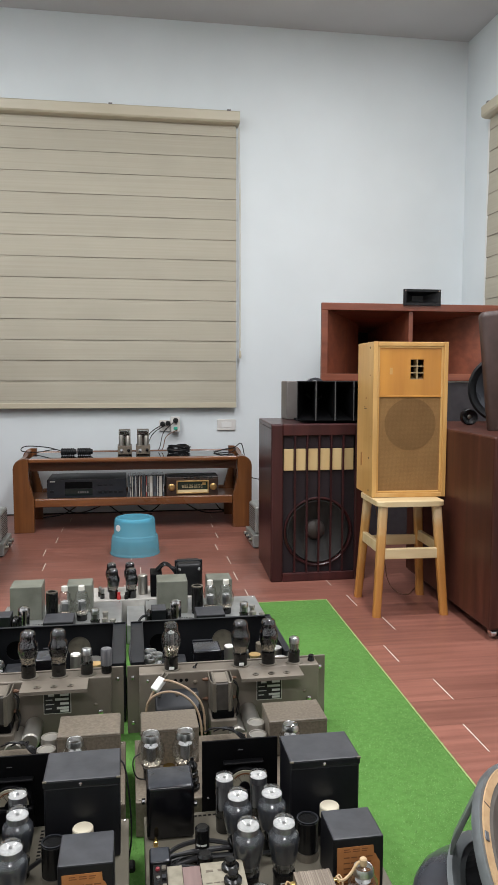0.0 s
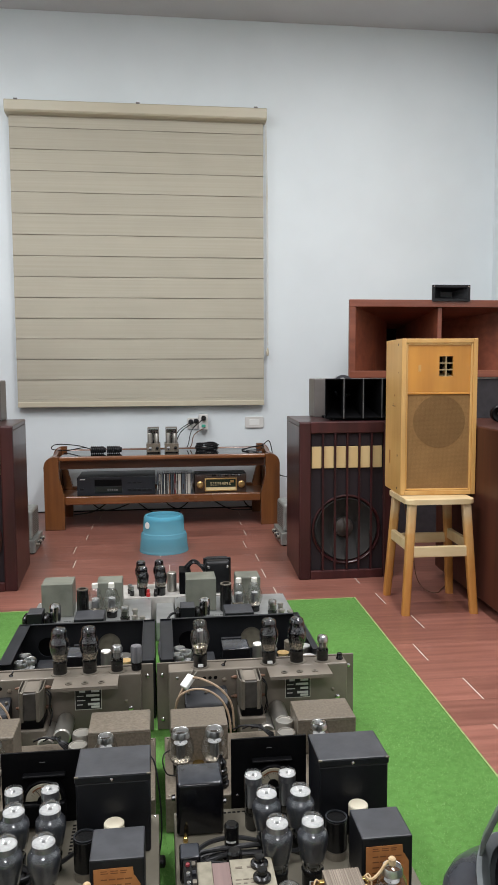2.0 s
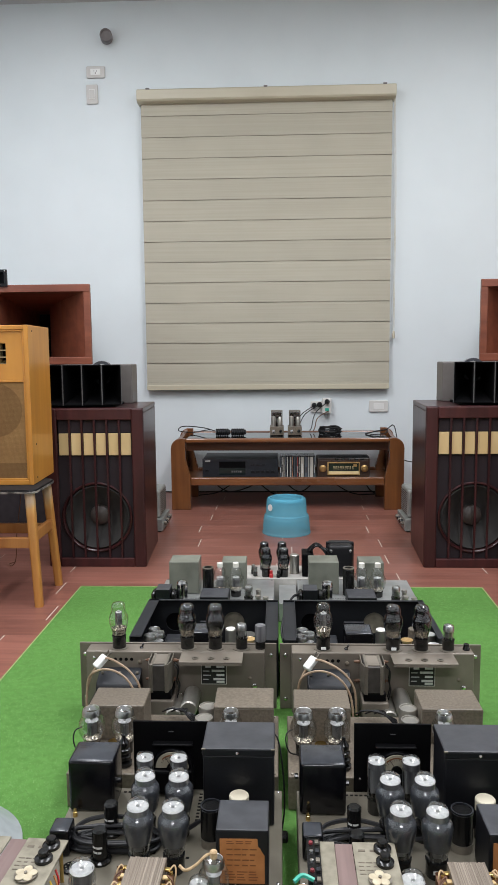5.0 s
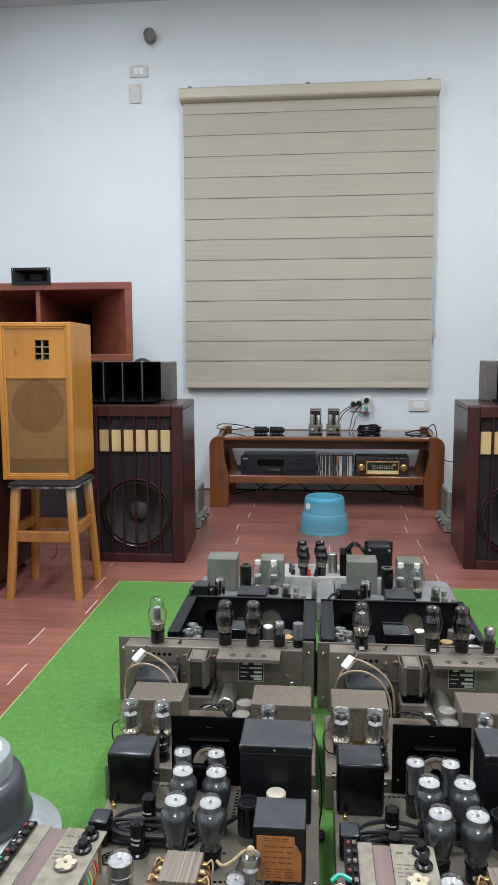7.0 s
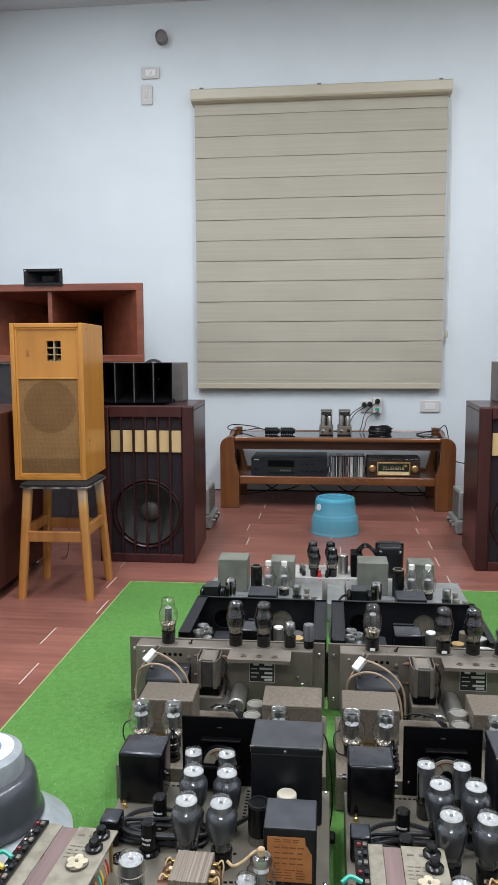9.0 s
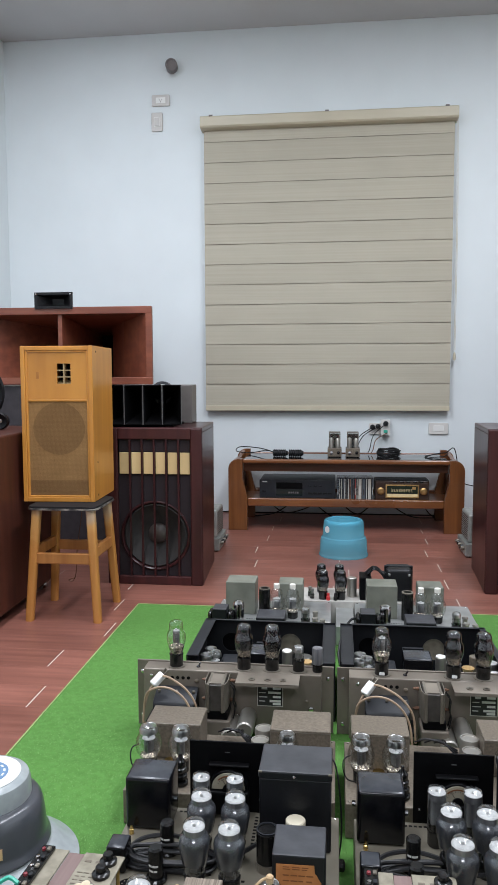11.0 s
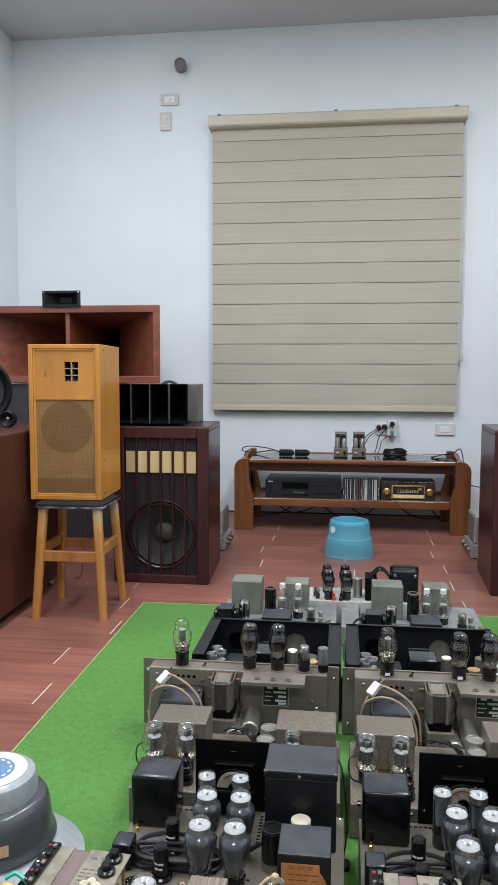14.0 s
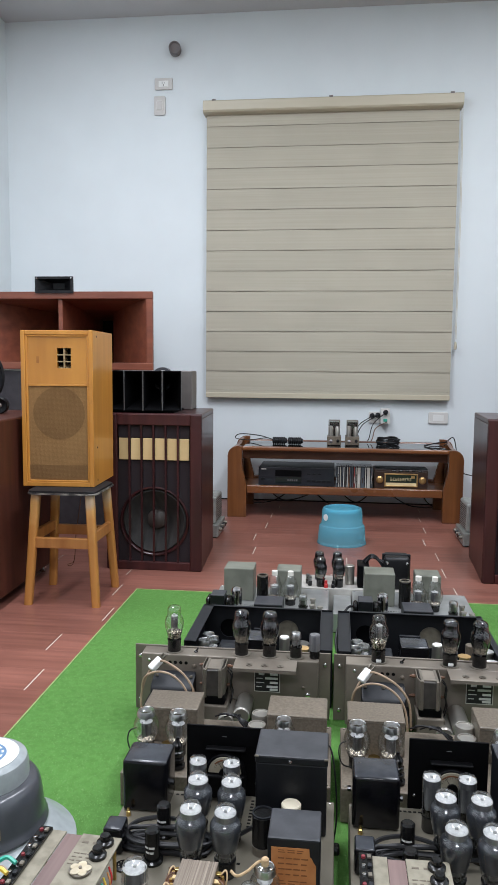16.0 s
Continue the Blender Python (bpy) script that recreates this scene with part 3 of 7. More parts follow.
# ---------------------------------------------------------------- blinds
def blind(name, width, m, label, cord=True):
    """Roller blind with wide fabric slats; local x runs along the wall, -y into the room, z from the floor."""
    w = width / 2
    ob = new(name)
    ob.matrix_world = m
    tagged(ob, label, "window blind")
    bm = bmesh.new()
    prof = [(-0.085, 2.425), (-0.092, 2.418), (-0.092, 2.368), (-0.084, 2.358), (-0.06, 2.352), (0, 2.352), (0, 2.425)]
    prism(bm, prof, -w - 0.016, w + 0.016, "x", 0.003)
    box_ = part("headbox", bm, BLINDRAIL, ob, "pale beige metal head box")
    for x in (-w + 0.05, 0.0, w - 0.05):
        part("clip", box(x - 0.011, x + 0.011, -0.0895, -0.070, 2.4215, 2.4315, bev=0.0015), SLEEVE, box_)
    pitch = 0.1222
    lines = [2.352, 2.285] + [2.285 - pitch * i for i in range(1, 14)]
    lines[-1] = 0.70
    for i, (zt, zb) in enumerate(zip(lines, lines[1:])):
        bm = bmesh.new()
        n = 8
        h = zt - zb
        ph = i * 1.7
        pro = []
        for k in range(n + 1):
            f = k / n
            bulge = 0.0022 * math.sin(min(1, f * 1.08) * math.pi * 0.62) + 0.0012 * f
            pro.append((-0.038 - bulge, zt - h * f + 0.0015))
        pro += [(-0.034, zb + 0.001), (-0.030, zb + 0.012), (-0.030, zt)]
        cols = 14
        rows = []
        for c in range(cols + 1):
            x = -w + width * c / cols
            wob = 0.0012 * math.sin(c * 0.9 + ph) + 0.0008 * math.sin(c * 2.3 + ph * 2)
            rows.append([bm.verts.new((x, y - wob * (1 if k < n else 0), zz)) for k, (y, zz) in enumerate(pro)])
        for a, b2 in zip(rows, rows[1:]):
            for k in range(len(pro)):
                j = (k + 1) % len(pro)
                bm.faces.new((a[k], a[j], b2[j], b2[k]))
        bm.faces.new(rows[0]); bm.faces.new(rows[-1][::-1])
        s = part("slat", bm, BLIND, ob, smooth=True)
        # Thin darker strip along the slat's lower edge.
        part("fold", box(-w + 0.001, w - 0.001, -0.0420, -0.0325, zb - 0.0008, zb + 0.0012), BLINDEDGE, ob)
    bm = bmesh.new()
    plate(bm, -w, w, 0.652, 0.683, -0.052, -0.028, 0.006, 3, 0.002)
    part("bottom_rail", bm, BLINDRAIL, ob)
    part("hem", box(-w, w, -0.044, -0.034, 0.683, 0.7), BLIND, ob)
    if not cord:
        part("window_trim", box(-w - 0.060, -w - 0.022, -0.022, -0.0005, 0.62, 2.350, bev=0.003), WHITEPL, ob, "white window edge strip")
    if cord:
        bm = bmesh.new()
        for dx, zz in ((0.020, 0.99), (0.026, 1.02)):
            sweep(bm, [(w + dx - 0.01, -0.05, 2.36), (w + dx, -0.05, 1.8), (w + dx, -0.048, 1.3), (w + dx, -0.045, zz)], 0.0013, 5, 4)
        part("pull_cord", bm, BLINDRAIL, ob)
        part("cord_weight", spun([(0, 0), (0.007, 0.004), (0.009, 0.02), (0.006, 0.045), (0.002, 0.05)], 10, pose(w + 0.023, -0.047, 0.955)), BLINDRAIL, ob)
    return ob


blind("window_blind", 1.492, pose(-0.0745, YF - 0.004, 0), "closed taupe fabric roller blind with wide slats")
blind("window_blind", 1.50, pose(XR - 0.004, 3.385, 0, 0, 0, -90), "closed taupe fabric blind on the side wall", cord=False)


# ---------------------------------------------------------------- fittings on the wall
def wall_plate(name, x, z, w, h, label, socket, rocker=False):
    ob = thing(name, x, YF - 0.0015, z, label, "wall plate")
    bm = plate(bmesh.new(), -w / 2, w / 2, -h / 2, h / 2, -0.011, 0, 0.008, 4, 0.0025)
    part("cover", bm, IVORYPL if z > 1 else IVORYLIGHT, ob)
    part("insert", plate(bmesh.new(), -w * 0.27, w * 0.27, -h * 0.26, h * 0.26, -0.013, -0.009, 0.003, 3, 0.001), WHITEPL, ob)
    if socket:
        for dx, dz, s in ((-0.008, 0.004, 0.0022), (0.008, 0.004, 0.0022), (0.0, -0.008, 0.003)):
            part("slot", box(dx - s / 2, dx + s / 2, -0.0136, -0.012, dz - 0.005, dz + 0.005), INK, ob)
    if rocker:
        part("rocker", box(-w * 0.22, w * 0.22, -0.016, -0.012, -h * 0.22, h * 0.22, bev=0.002), IVORYPL, ob)
    return ob


wall_plate("wall_socket", -1.094, 2.557, 0.112, 0.068, "ivory wall socket high on the white wall", True)
wall_plate("light_switch", -1.119, 2.430, 0.070, 0.112, "upright ivory switch plate under the socket", False, True)
wall_plate("wall_socket", 0.614, 0.543, 0.118, 0.070, "blank ivory wall plate above the bench", False)
outlet = wall_plate("wall_socket", 0.252, 0.541, 0.116, 0.070, "ivory wall socket with plugs above the bench", True)

ob = thing("pipe_sleeve", -1.022, YF - 0.001, 2.750, "short taupe-grey pipe stub sticking out of the wall", "pipe sleeve")
part("tube", spun([(0.036, 0), (0.036, 0.075), (0.034, 0.078), (0.028, 0.078), (0.027, 0.07), (0, 0.07)], 24, along(0, 0, 0, 97, 0, 8)), SLEEVE, ob, smooth=True)

# plugs and adapter in the socket over the bench
ob = thing("plug_adapter", 0.292, YF - 0.0135, 0.548, "cream multi-way adapter with black plugs in the socket", "adapter")
part("body", box(-0.028, 0.028, -0.045, 0, -0.045, 0.05, bev=0.004), IVORYLIGHT, ob)
part("switch", box(-0.012, 0.012, -0.049, -0.044, -0.03, -0.012, bev=0.002), GREENPL, ob)
part("plug", spun([(0, 0), (0.014, 0), (0.016, 0.02), (0.008, 0.035), (0, 0.036)], 12, along(0.0, -0.045, 0.028, 90)), CABLE, ob)
part("plug", spun([(0, 0), (0.014, 0), (0.016, 0.02), (0.008, 0.035), (0, 0.036)], 12, along(-0.045, -0.001, 0.008, 90)), CABLE, ob)
part("plug", spun([(0, 0), (0.014, 0), (0.016, 0.02), (0.008, 0.035), (0, 0.036)], 12, along(-0.078, -0.001, 0.004, 90)), CABLE, ob)
for k, (a, e) in enumerate((((-0.045, -0.037, 0.008), (-0.185, -0.10, -0.140)), ((-0.078, -0.037, 0.004), (-0.20, -0.14, -0.140)),
                            ((0, -0.08, 0.028), (-0.11, -0.16, -0.140)), ((0.01, -0.05, -0.03), (-0.09, -0.17, -0.140)))):
    mid = ((a[0] + e[0]) / 2 - 0.02, (a[1] + e[1]) / 2 - 0.01, (a[2] + e[2]) / 2 + 0.02)
    part("cord", cable([a, mid, (e[0] + 0.01, e[1], e[2] + 0.02), e], 0.0028), CABLE if k < 3 else COIL, ob)


# ---------------------------------------------------------------- artificial turf
turf = thing("turf_mat", 0.0, 0.0, 0.0, "bright green artificial turf mat under the amplifiers", "turf mat")
TX0, TX1, TY0, TY1 = -0.744, 0.740, -1.2, 2.566
SKEW = 0.0223       # the right-hand cut runs slightly askew
TXB = TX1 - SKEW * (TY1 - TY0)
part("backing", prism(bmesh.new(), [(TX0, TY0), (TXB, TY0), (TX1, TY1), (TX0, TY1)], 0.0, 0.006, "z"), TURFBASE, turf)
bm = bmesh.new()
bx(bm, TX0 - 0.004, TX0, TY0, TY1, 0.0, 0.008)
prism(bm, [(TXB, TY0), (TXB + 0.004, TY0), (TX1 + 0.004, TY1), (TX1, TY1)], 0.0, 0.008, "z")
bx(bm, TX0 - 0.004, TX1 + 0.004, TY1, TY1 + 0.004, 0.0, 0.008)
part("cut_edge", bm, TURFEDGE, turf, "pale cut edge of the turf")
rng = np.random.default_rng(5)
NB = 330000
bxy = np.stack([rng.uniform(TX0 - 0.004, TX1 + 0.004, NB), rng.uniform(0.75, TY1 + 0.004, NB)], 1)
bxy[:, 0] = TX0 + (bxy[:, 0] - TX0) * (TX1 - TX0 - SKEW * (TY1 - bxy[:, 1])) / (TX1 - TX0)
ang, lean = rng.uniform(0, 2 * np.pi, NB), rng.uniform(0.95, 1.45, NB)
hgt, wid = rng.uniform(0.0035, 0.0070, NB), rng.uniform(0.0006, 0.0012, NB)
base = np.concatenate([bxy, np.full((NB, 1), 0.005)], 1)
side = np.stack([-np.sin(ang), np.cos(ang), np.zeros(NB)], 1) * wid[:, None]
tip = base + np.stack([np.cos(ang) * np.sin(lean) * hgt, np.sin(ang) * np.sin(lean) * hgt, np.cos(lean) * hgt], 1)
co = np.stack([base - side, base + side, tip], 1).reshape(-1, 3)
me = bpy.data.meshes.new("turf_pile")
me.vertices.add(NB * 3); me.vertices.foreach_set("co", co.ravel())
me.loops.add(NB * 3); me.loops.foreach_set("vertex_index", np.arange(NB * 3, dtype=np.int32))
me.polygons.add(NB); me.polygons.foreach_set("loop_start", np.arange(0, NB * 3, 3, dtype=np.int32))
me.update(calc_edges=True); me.validate()
me.materials.append(TURF)
ob = new("turf_pile", me); ob.parent = turf; ob["kind"] = "stuff"


# ---------------------------------------------------------------- bench and what stands on it
BX, BY = 0.040, 3.998


def bench():
    ob = thing("low_bench", BX, BY, 0, "low teak media bench with rounded ends and black glass top", "bench")
    hw = 0.648

    def leg(sign, y0, y1, h):
        r = 0.055
        o = [(0.0, 0.0), (0.106, 0.0), (0.107, 0.17), (0.106, 0.19), (0.100, 0.205), (0.090, 0.225), (0.083, 0.25), (0.080, 0.29), (0.080, h)]
        o += [(r - r * math.sin(radians(a)), h - r + r * math.cos(radians(a))) for a in range(0, 91, 15)]
        o = [(sign * (hw - p[0]), p[1]) for p in o]
        return prism(bmesh.new(), o, y0, y1, "y", 0.004)
    for s in (-1, 1):
        part("leg", leg(s, 0, 0.034, 0.404), BENCHWOOD, ob)
        part("leg", leg(s, 0.395, 0.43, 0.424), BENCHWOOD, ob)
        # shaped side board, rounded along its top, with a scalloped lower edge
        o = [(0.03, 0.398), (0.2, 0.395), (0.4, 0.418), (0.4, 0.14), (0.36, 0.145), (0.345, 0.20), (0.31, 0.25), (0.29, 0.30), (0.14, 0.30), (0.12, 0.25), (0.085, 0.20), (0.07, 0.145), (0.03, 0.14)]
        bm = prism(bmesh.new(), o, s * (hw - 0.050), s * (hw - 0.028), "x", 0.003)
        part("side_board", bm, BENCHWOOD, ob)
    xi = hw - 0.0795
    part("front_rail", box(-xi, xi, 0.060, 0.082, 0.329, 0.3915, bev=0.003), APRONSHADE, ob, "teak apron rail with the lip's shade in its colour")
    part("front_lip", box(-xi, xi, 0.001, 0.0335, 0.3795, 0.4035, bev=0.008, seg=4), BENCHRAIL, ob)
    part("back_rail", box(-xi, xi, 0.398, 0.428, 0.327, 0.404, bev=0.006), BENCHRAIL, ob)
    part("glass_top", box(-xi + 0.002, xi - 0.002, 0.0340, 0.397, 0.392, 0.399, bev=0.001), BLACKGLASS, ob, "black glass top panel")
    part("lower_rail", box(-xi + 0.0285, xi - 0.0285, 0.006, 0.03, 0.138, 0.183, bev=0.005), BENCHRAIL, ob)
    part("lower_back_rail", box(-xi + 0.0285, xi - 0.0285, 0.40, 0.424, 0.138, 0.183, bev=0.005), BENCHRAIL, ob)
    part("shelf", box(-xi - 0.029, xi + 0.029, 0.0305, 0.3995, 0.150, 0.163), BENCHRAIL, ob)
    return ob


bench()
SH, TOP = 0.163, 0.399       # heights of the shelf and of the glass

# CD player
ob = thing("cd_player", -0.226, 4.10, SH, "black full-size CD player on the bench shelf", "CD player")
part("case", box(-0.215, 0.215, 0.006, 0.27, 0.008, 0.112, bev=0.002), BLACKPL, ob)
part("front_panel", box(-0.2165, 0.2165, 0, 0.006, 0.008, 0.112, bev=0.0015), PLAYERGREY, ob)
part("disc_tray", box(-0.12, 0.03, -0.003, 0, 0.062, 0.098, bev=0.001), NIGHT, ob)
part("display", box(-0.12, 0.03, -0.002, 0, 0.022, 0.058), DISPLAY, ob)
bm = bmesh.new(); bars(bm, -0.05, 0.01, 0.030, 0.05, 1, -0.002, 0.5, 3, 5)
part("display_marks", bm, EDGEGREY, ob)
part("maker_mark", box(-0.20, -0.172, -0.001, 0, 0.098, 0.104), PALEINK, ob)
for i in range(5):
    part("button", box(0.062 + i * 0.028, 0.084 + i * 0.028, -0.004, 0, 0.032, 0.044, bev=0.001), BLACKPL, ob)
for i in range(3):
    part("button", box(0.062 + i * 0.03, 0.082 + i * 0.03, -0.003, 0, 0.075, 0.082, bev=0.001), TRAYBLACK, ob)
part("power_button", box(-0.2, -0.18, -0.004, 0, 0.04, 0.052, bev=0.001), TRAYBLACK, ob)
for x in (-0.17, 0.17):
    for y in (0.03, 0.23):
        part("foot", spun([(0, 0), (0.016, 0), (0.018, 0.008), (0, 0.008)], 12, along(x, y, 0)), BLACKPL, ob)

# compact discs
cols = [(0.62, 0.60, 0.56), (0.35, 0.06, 0.05), (0.07, 0.08, 0.10), (0.55, 0.52, 0.45), (0.10, 0.12, 0.14), (0.70, 0.68, 0.64),
        (0.30, 0.28, 0.10), (0.05, 0.05, 0.05), (0.46, 0.24, 0.14), (0.56, 0.54, 0.48)]
spines = [material("cd_spine_paper", c, rough=0.4, scale=(60, 60, 12), blotch=0.1) for c in cols]
JEWEL = material("clear_jewel_case", (0.045, 0.047, 0.05), rough=0.18, scale=(20, 20, 20))
rnd = random.Random(4)
x = 0.000
i = 0
while x < 0.198:
    w = 0.0098 if rnd.random() < 0.85 else 0.022
    lean = rnd.uniform(-0.5, 0.5) if i < 14 else rnd.uniform(1, 2)
    ob = thing("compact_disc", x, 4.108 + rnd.uniform(-0.004, 0.006), SH, "upright compact disc in a jewel case on the shelf", "CD case", "compact discs on the shelf")
    part("case", box(0.0002, w - 0.0006, 0, 0.14, 0, 0.125, bev=0.0006, seg=1), JEWEL, ob)
    part("spine", box(0.0022, w - 0.0030, -0.0006, 0, 0.004, 0.121), spines[rnd.randrange(len(spines))], ob)
    if rnd.random() < 0.6:
        bm = bmesh.new()
        bx(bm, w * 0.35, w * 0.62, -0.001, -0.0006, 0.03, 0.03 + rnd.uniform(0.03, 0.07))
        part("spine_print", bm, INK if i % 2 else PALEINK, ob)
    x += w
    i += 1

# radio
ob = thing("table_radio", 0.362, 4.09, SH, "vintage brown table radio with gold dial and two knobs", "radio")
RADIOWOOD = material("dark_radio_walnut", (0.055, 0.030, 0.020), (0.035, 0.018, 0.012), rough=0.35, scale=(3, 40, 40))
part("case", box(-0.148, 0.148, 0.004, 0.16, 0.004, 0.116, bev=0.004), RADIOWOOD, ob)
part("faceplate", box(-0.145, 0.145, 0, 0.004, 0.008, 0.104, bev=0.001), RADIOWOOD, ob)
bm = bmesh.new()
for a in ((-0.092, 0.092, 0.020, 0.027), (-0.092, 0.092, 0.088, 0.095), (-0.092, -0.085, 0.027, 0.088), (0.085, 0.092, 0.027, 0.088)):
    bx(bm, a[0], a[1], -0.006, 0, a[2], a[3], bev=0.001)
part("dial_frame", bm, DIALGOLD, ob, "gold dial frame")
part("dial", box(-0.085, 0.085, -0.002, 0, 0.045, 0.088), DIALFACE, ob)
part("dial_strip", box(-0.085, 0.085, -0.003, 0, 0.027, 0.042), GLOWDIAL, ob)
bm = bmesh.new(); bars(bm, -0.06, 0.06, 0.052, 0.072, 3, -0.002, 0.3, 9, 9)
part("dial_marks", bm, GLOWDIAL, ob)
part("badge", box(0.055, 0.075, -0.003, -0.002, 0.068, 0.082), DIALGOLD, ob)
for x in (-0.118, 0.118):
    k = part("knob", spun([(0, 0), (0.020, 0), (0.020, 0.008), (0.014, 0.012), (0.012, 0.020), (0, 0.021)], 20, along(x, 0, 0.058, 90)), DIALGOLD, ob, smooth=True)
part("top_grille", box(-0.145, 0.145, 0.002, 0.12, 0.116, 0.122, bev=0.002), BLACKPL, ob)
for i in range(5):
    part("push_button", box(-0.05 + i * 0.036, -0.028 + i * 0.036, -0.004, 0.01, 0.106, 0.114, bev=0.002), BASEBLACK, ob)

# two small valve preamplifiers on the glass
mini = thing("mini_tube_amp", -0.016, 4.17, TOP, "small grey tube amplifier with clear cover on glass", "tube amplifier", "small amplifiers on the bench")
part("chassis", box(-0.040, 0.040, 0, 0.12, 0.004, 0.052, bev=0.002), KHAKI, mini)
part("knob", spun([(0, 0), (0.009, 0), (0.008, 0.012), (0, 0.013)], 12, along(0.022, 0, 0.028, 90)), BASEBLACK, mini)
part("socket_ring", spun([(0, 0), (0.010, 0), (0.010, 0.004), (0, 0.005)], 12, along(-0.018, 0, 0.026, 90)), CHROME, mini)
part("valve", spun([(0, 0), (0.014, 0), (0.014, 0.05), (0.012, 0.058), (0, 0.062)], 14, along(-0.020, 0.03, 0.052)), CANMETAL, mini, smooth=True)
part("valve", spun([(0, 0), (0.013, 0), (0.013, 0.046), (0.008, 0.056), (0, 0.058)], 14, along(0.018, 0.03, 0.052)), CANMETAL, mini, smooth=True)
part("transformer", box(-0.028, 0.028, 0.062, 0.112, 0.052, 0.130, bev=0.003), TRAYBLACK, mini)
bm = bmesh.new()
for a, b2 in (((-0.032, 0.03), (0.032, 0.034)),):
    bx(bm, -0.033, 0.033, 0.03, 0.115, 0.138, 0.142)
    for px in (-0.033, 0.029):
        for py in (0.03, 0.111):
            bx(bm, px, px + 0.004, py, py + 0.004, 0.052, 0.138)
part("cover_frame", bm, STEELBAND, mini)
part("cover_pane", box(-0.031, 0.031, 0.0312, 0.0328, 0.06, 0.138), CLEARGLASS, mini)
for px in (-0.03, 0.03):
    for py in (0.012, 0.108):
        part("foot", spun([(0, 0), (0.006, 0), (0.006, 0.004), (0, 0.004)], 8, along(px, py, 0)), BLACKPL, mini)
copy_thing(mini, pose(0.088, 4.17, TOP))

# black plugs and coils of cable on the glass
ob = thing("cable_connector", -0.298, 4.19, TOP + 0.0214, "pair of black ribbed cable connectors on the glass", "connector")
for dx in (-0.045, 0.05):
    pr = [(0, 0), (0.014, 0)]
    for i in range(7):
        pr += [(0.018, 0.004 + i * 0.011), (0.018, 0.010 + i * 0.011), (0.0145, 0.011 + i * 0.011)]
    pr += [(0.01, 0.09), (0, 0.09)]
    part("barrel", spun(pr, 14, along(dx * 0.95 - 0.03, 0, 0, 0, 90, 0) @ Matrix.Diagonal((1.18, 1.18, 0.95, 1))), BLACKPL, ob, smooth=True)
part("lead", cable([(-0.055, 0, 0), (-0.15, 0.02, 0.025), (-0.27, 0.05, 0.03), (-0.30, 0.09, 0.0), (-0.22, 0.12, -0.012), (-0.12, 0.08, 0.006), (-0.055, 0.01, 0.0)], 0.0028), CABLE, ob)
ob = thing("cable_coil", 0.296, 4.27, TOP, "coiled black power cable lying on the glass", "cable coil")
rnd = random.Random(7)
for i in range(7):
    a, b2 = 0.066 + rnd.uniform(-0.010, 0.008), 0.032 + rnd.uniform(-0.008, 0.008)
    pts = [(a * math.cos(t) + 0.006 * rnd.uniform(-1, 1), b2 * math.sin(t), 0.006 + i * 0.006 + 0.004 * math.sin(2 * t + i)) for t in np.linspace(0, 6.28, 11)]
    part("turn", cable(pts, 0.0033), CABLE, ob)
ob = thing("loose_cable", 0.60, 4.25, TOP + 0.004, "thin dark cable looping over the bench end", "cable")
part("cord", cable([(-0.10, -0.04, 0), (-0.04, -0.02, 0.016), (0.02, -0.01, 0.024), (0.068, 0.02, 0.045), (0.10, 0.08, -0.05), (0.13, 0.10, -0.16), (0.20, 0.05, -0.18)], 0.003), CABLE, ob)
part("cord", cable([(-0.10, 0.0, 0), (-0.03, 0.01, 0.012), (0.03, 0.0, 0.02), (0.0, -0.05, 0.004), (-0.08, -0.07, 0)], 0.003), CABLE, ob)
ob = thing("loose_cable", 0.04, 4.40, 0.002, "dark cables trailing over the floor under the bench", "cable")
for k, pts in enumerate((
        [(-0.55, 0.02, 0.002), (-0.42, 0.04, 0.02), (-0.30, 0.02, 0.10), (-0.22, 0.03, 0.13), (-0.15, 0.04, 0.06), (-0.05, 0.02, 0.002), (0.1, 0.05, 0.002)],
        [(-0.48, -0.01, 0.14), (-0.40, 0.0, 0.05), (-0.32, 0.01, 0.03), (-0.20, 0.02, 0.07), (-0.12, 0.02, 0.14)],
        [(-0.03, 0.03, 0.14), (0.02, 0.02, 0.06), (0.09, 0.0, 0.03), (0.16, 0.02, 0.08), (0.19, 0.03, 0.14)],
        [(0.0, 0.06, 0.14), (0.03, 0.04, 0.09), (0.10, 0.03, 0.07), (0.16, 0.03, 0.10), (0.18, 0.03, 0.14)],
        [(0.22, 0.03, 0.14), (0.32, 0.02, 0.06), (0.42, 0.03, 0.01), (0.55, 0.05, 0.004), (0.62, 0.05, 0.004)],
        [(0.46, 0.03, 0.14), (0.50, 0.01, 0.05), (0.56, 0.02, 0.01), (0.66, 0.05, 0.004)])):
    part("cord", cable(pts, 0.0035), CABLE, ob)

ob = thing("loose_cable", 1.06, 2.66, 0.0022, "thin brown cord hanging behind the stool to the floor", "cable")
part("cord", cable([(-0.10, 0.02, 0.40), (-0.085, 0.02, 0.30), (-0.06, 0.01, 0.16), (-0.045, 0.0, 0.05), (-0.02, -0.03, 0.006), (0.015, -0.06, 0.0), (0.05, -0.02, 0.0), (0.10, 0.05, 0.0)], 0.0017), COIL, ob, smooth=True)
ob = thing("loose_cable", -1.06, 2.80, 0.0022, "thin brown cord hanging beside the bass cabinet", "cable")
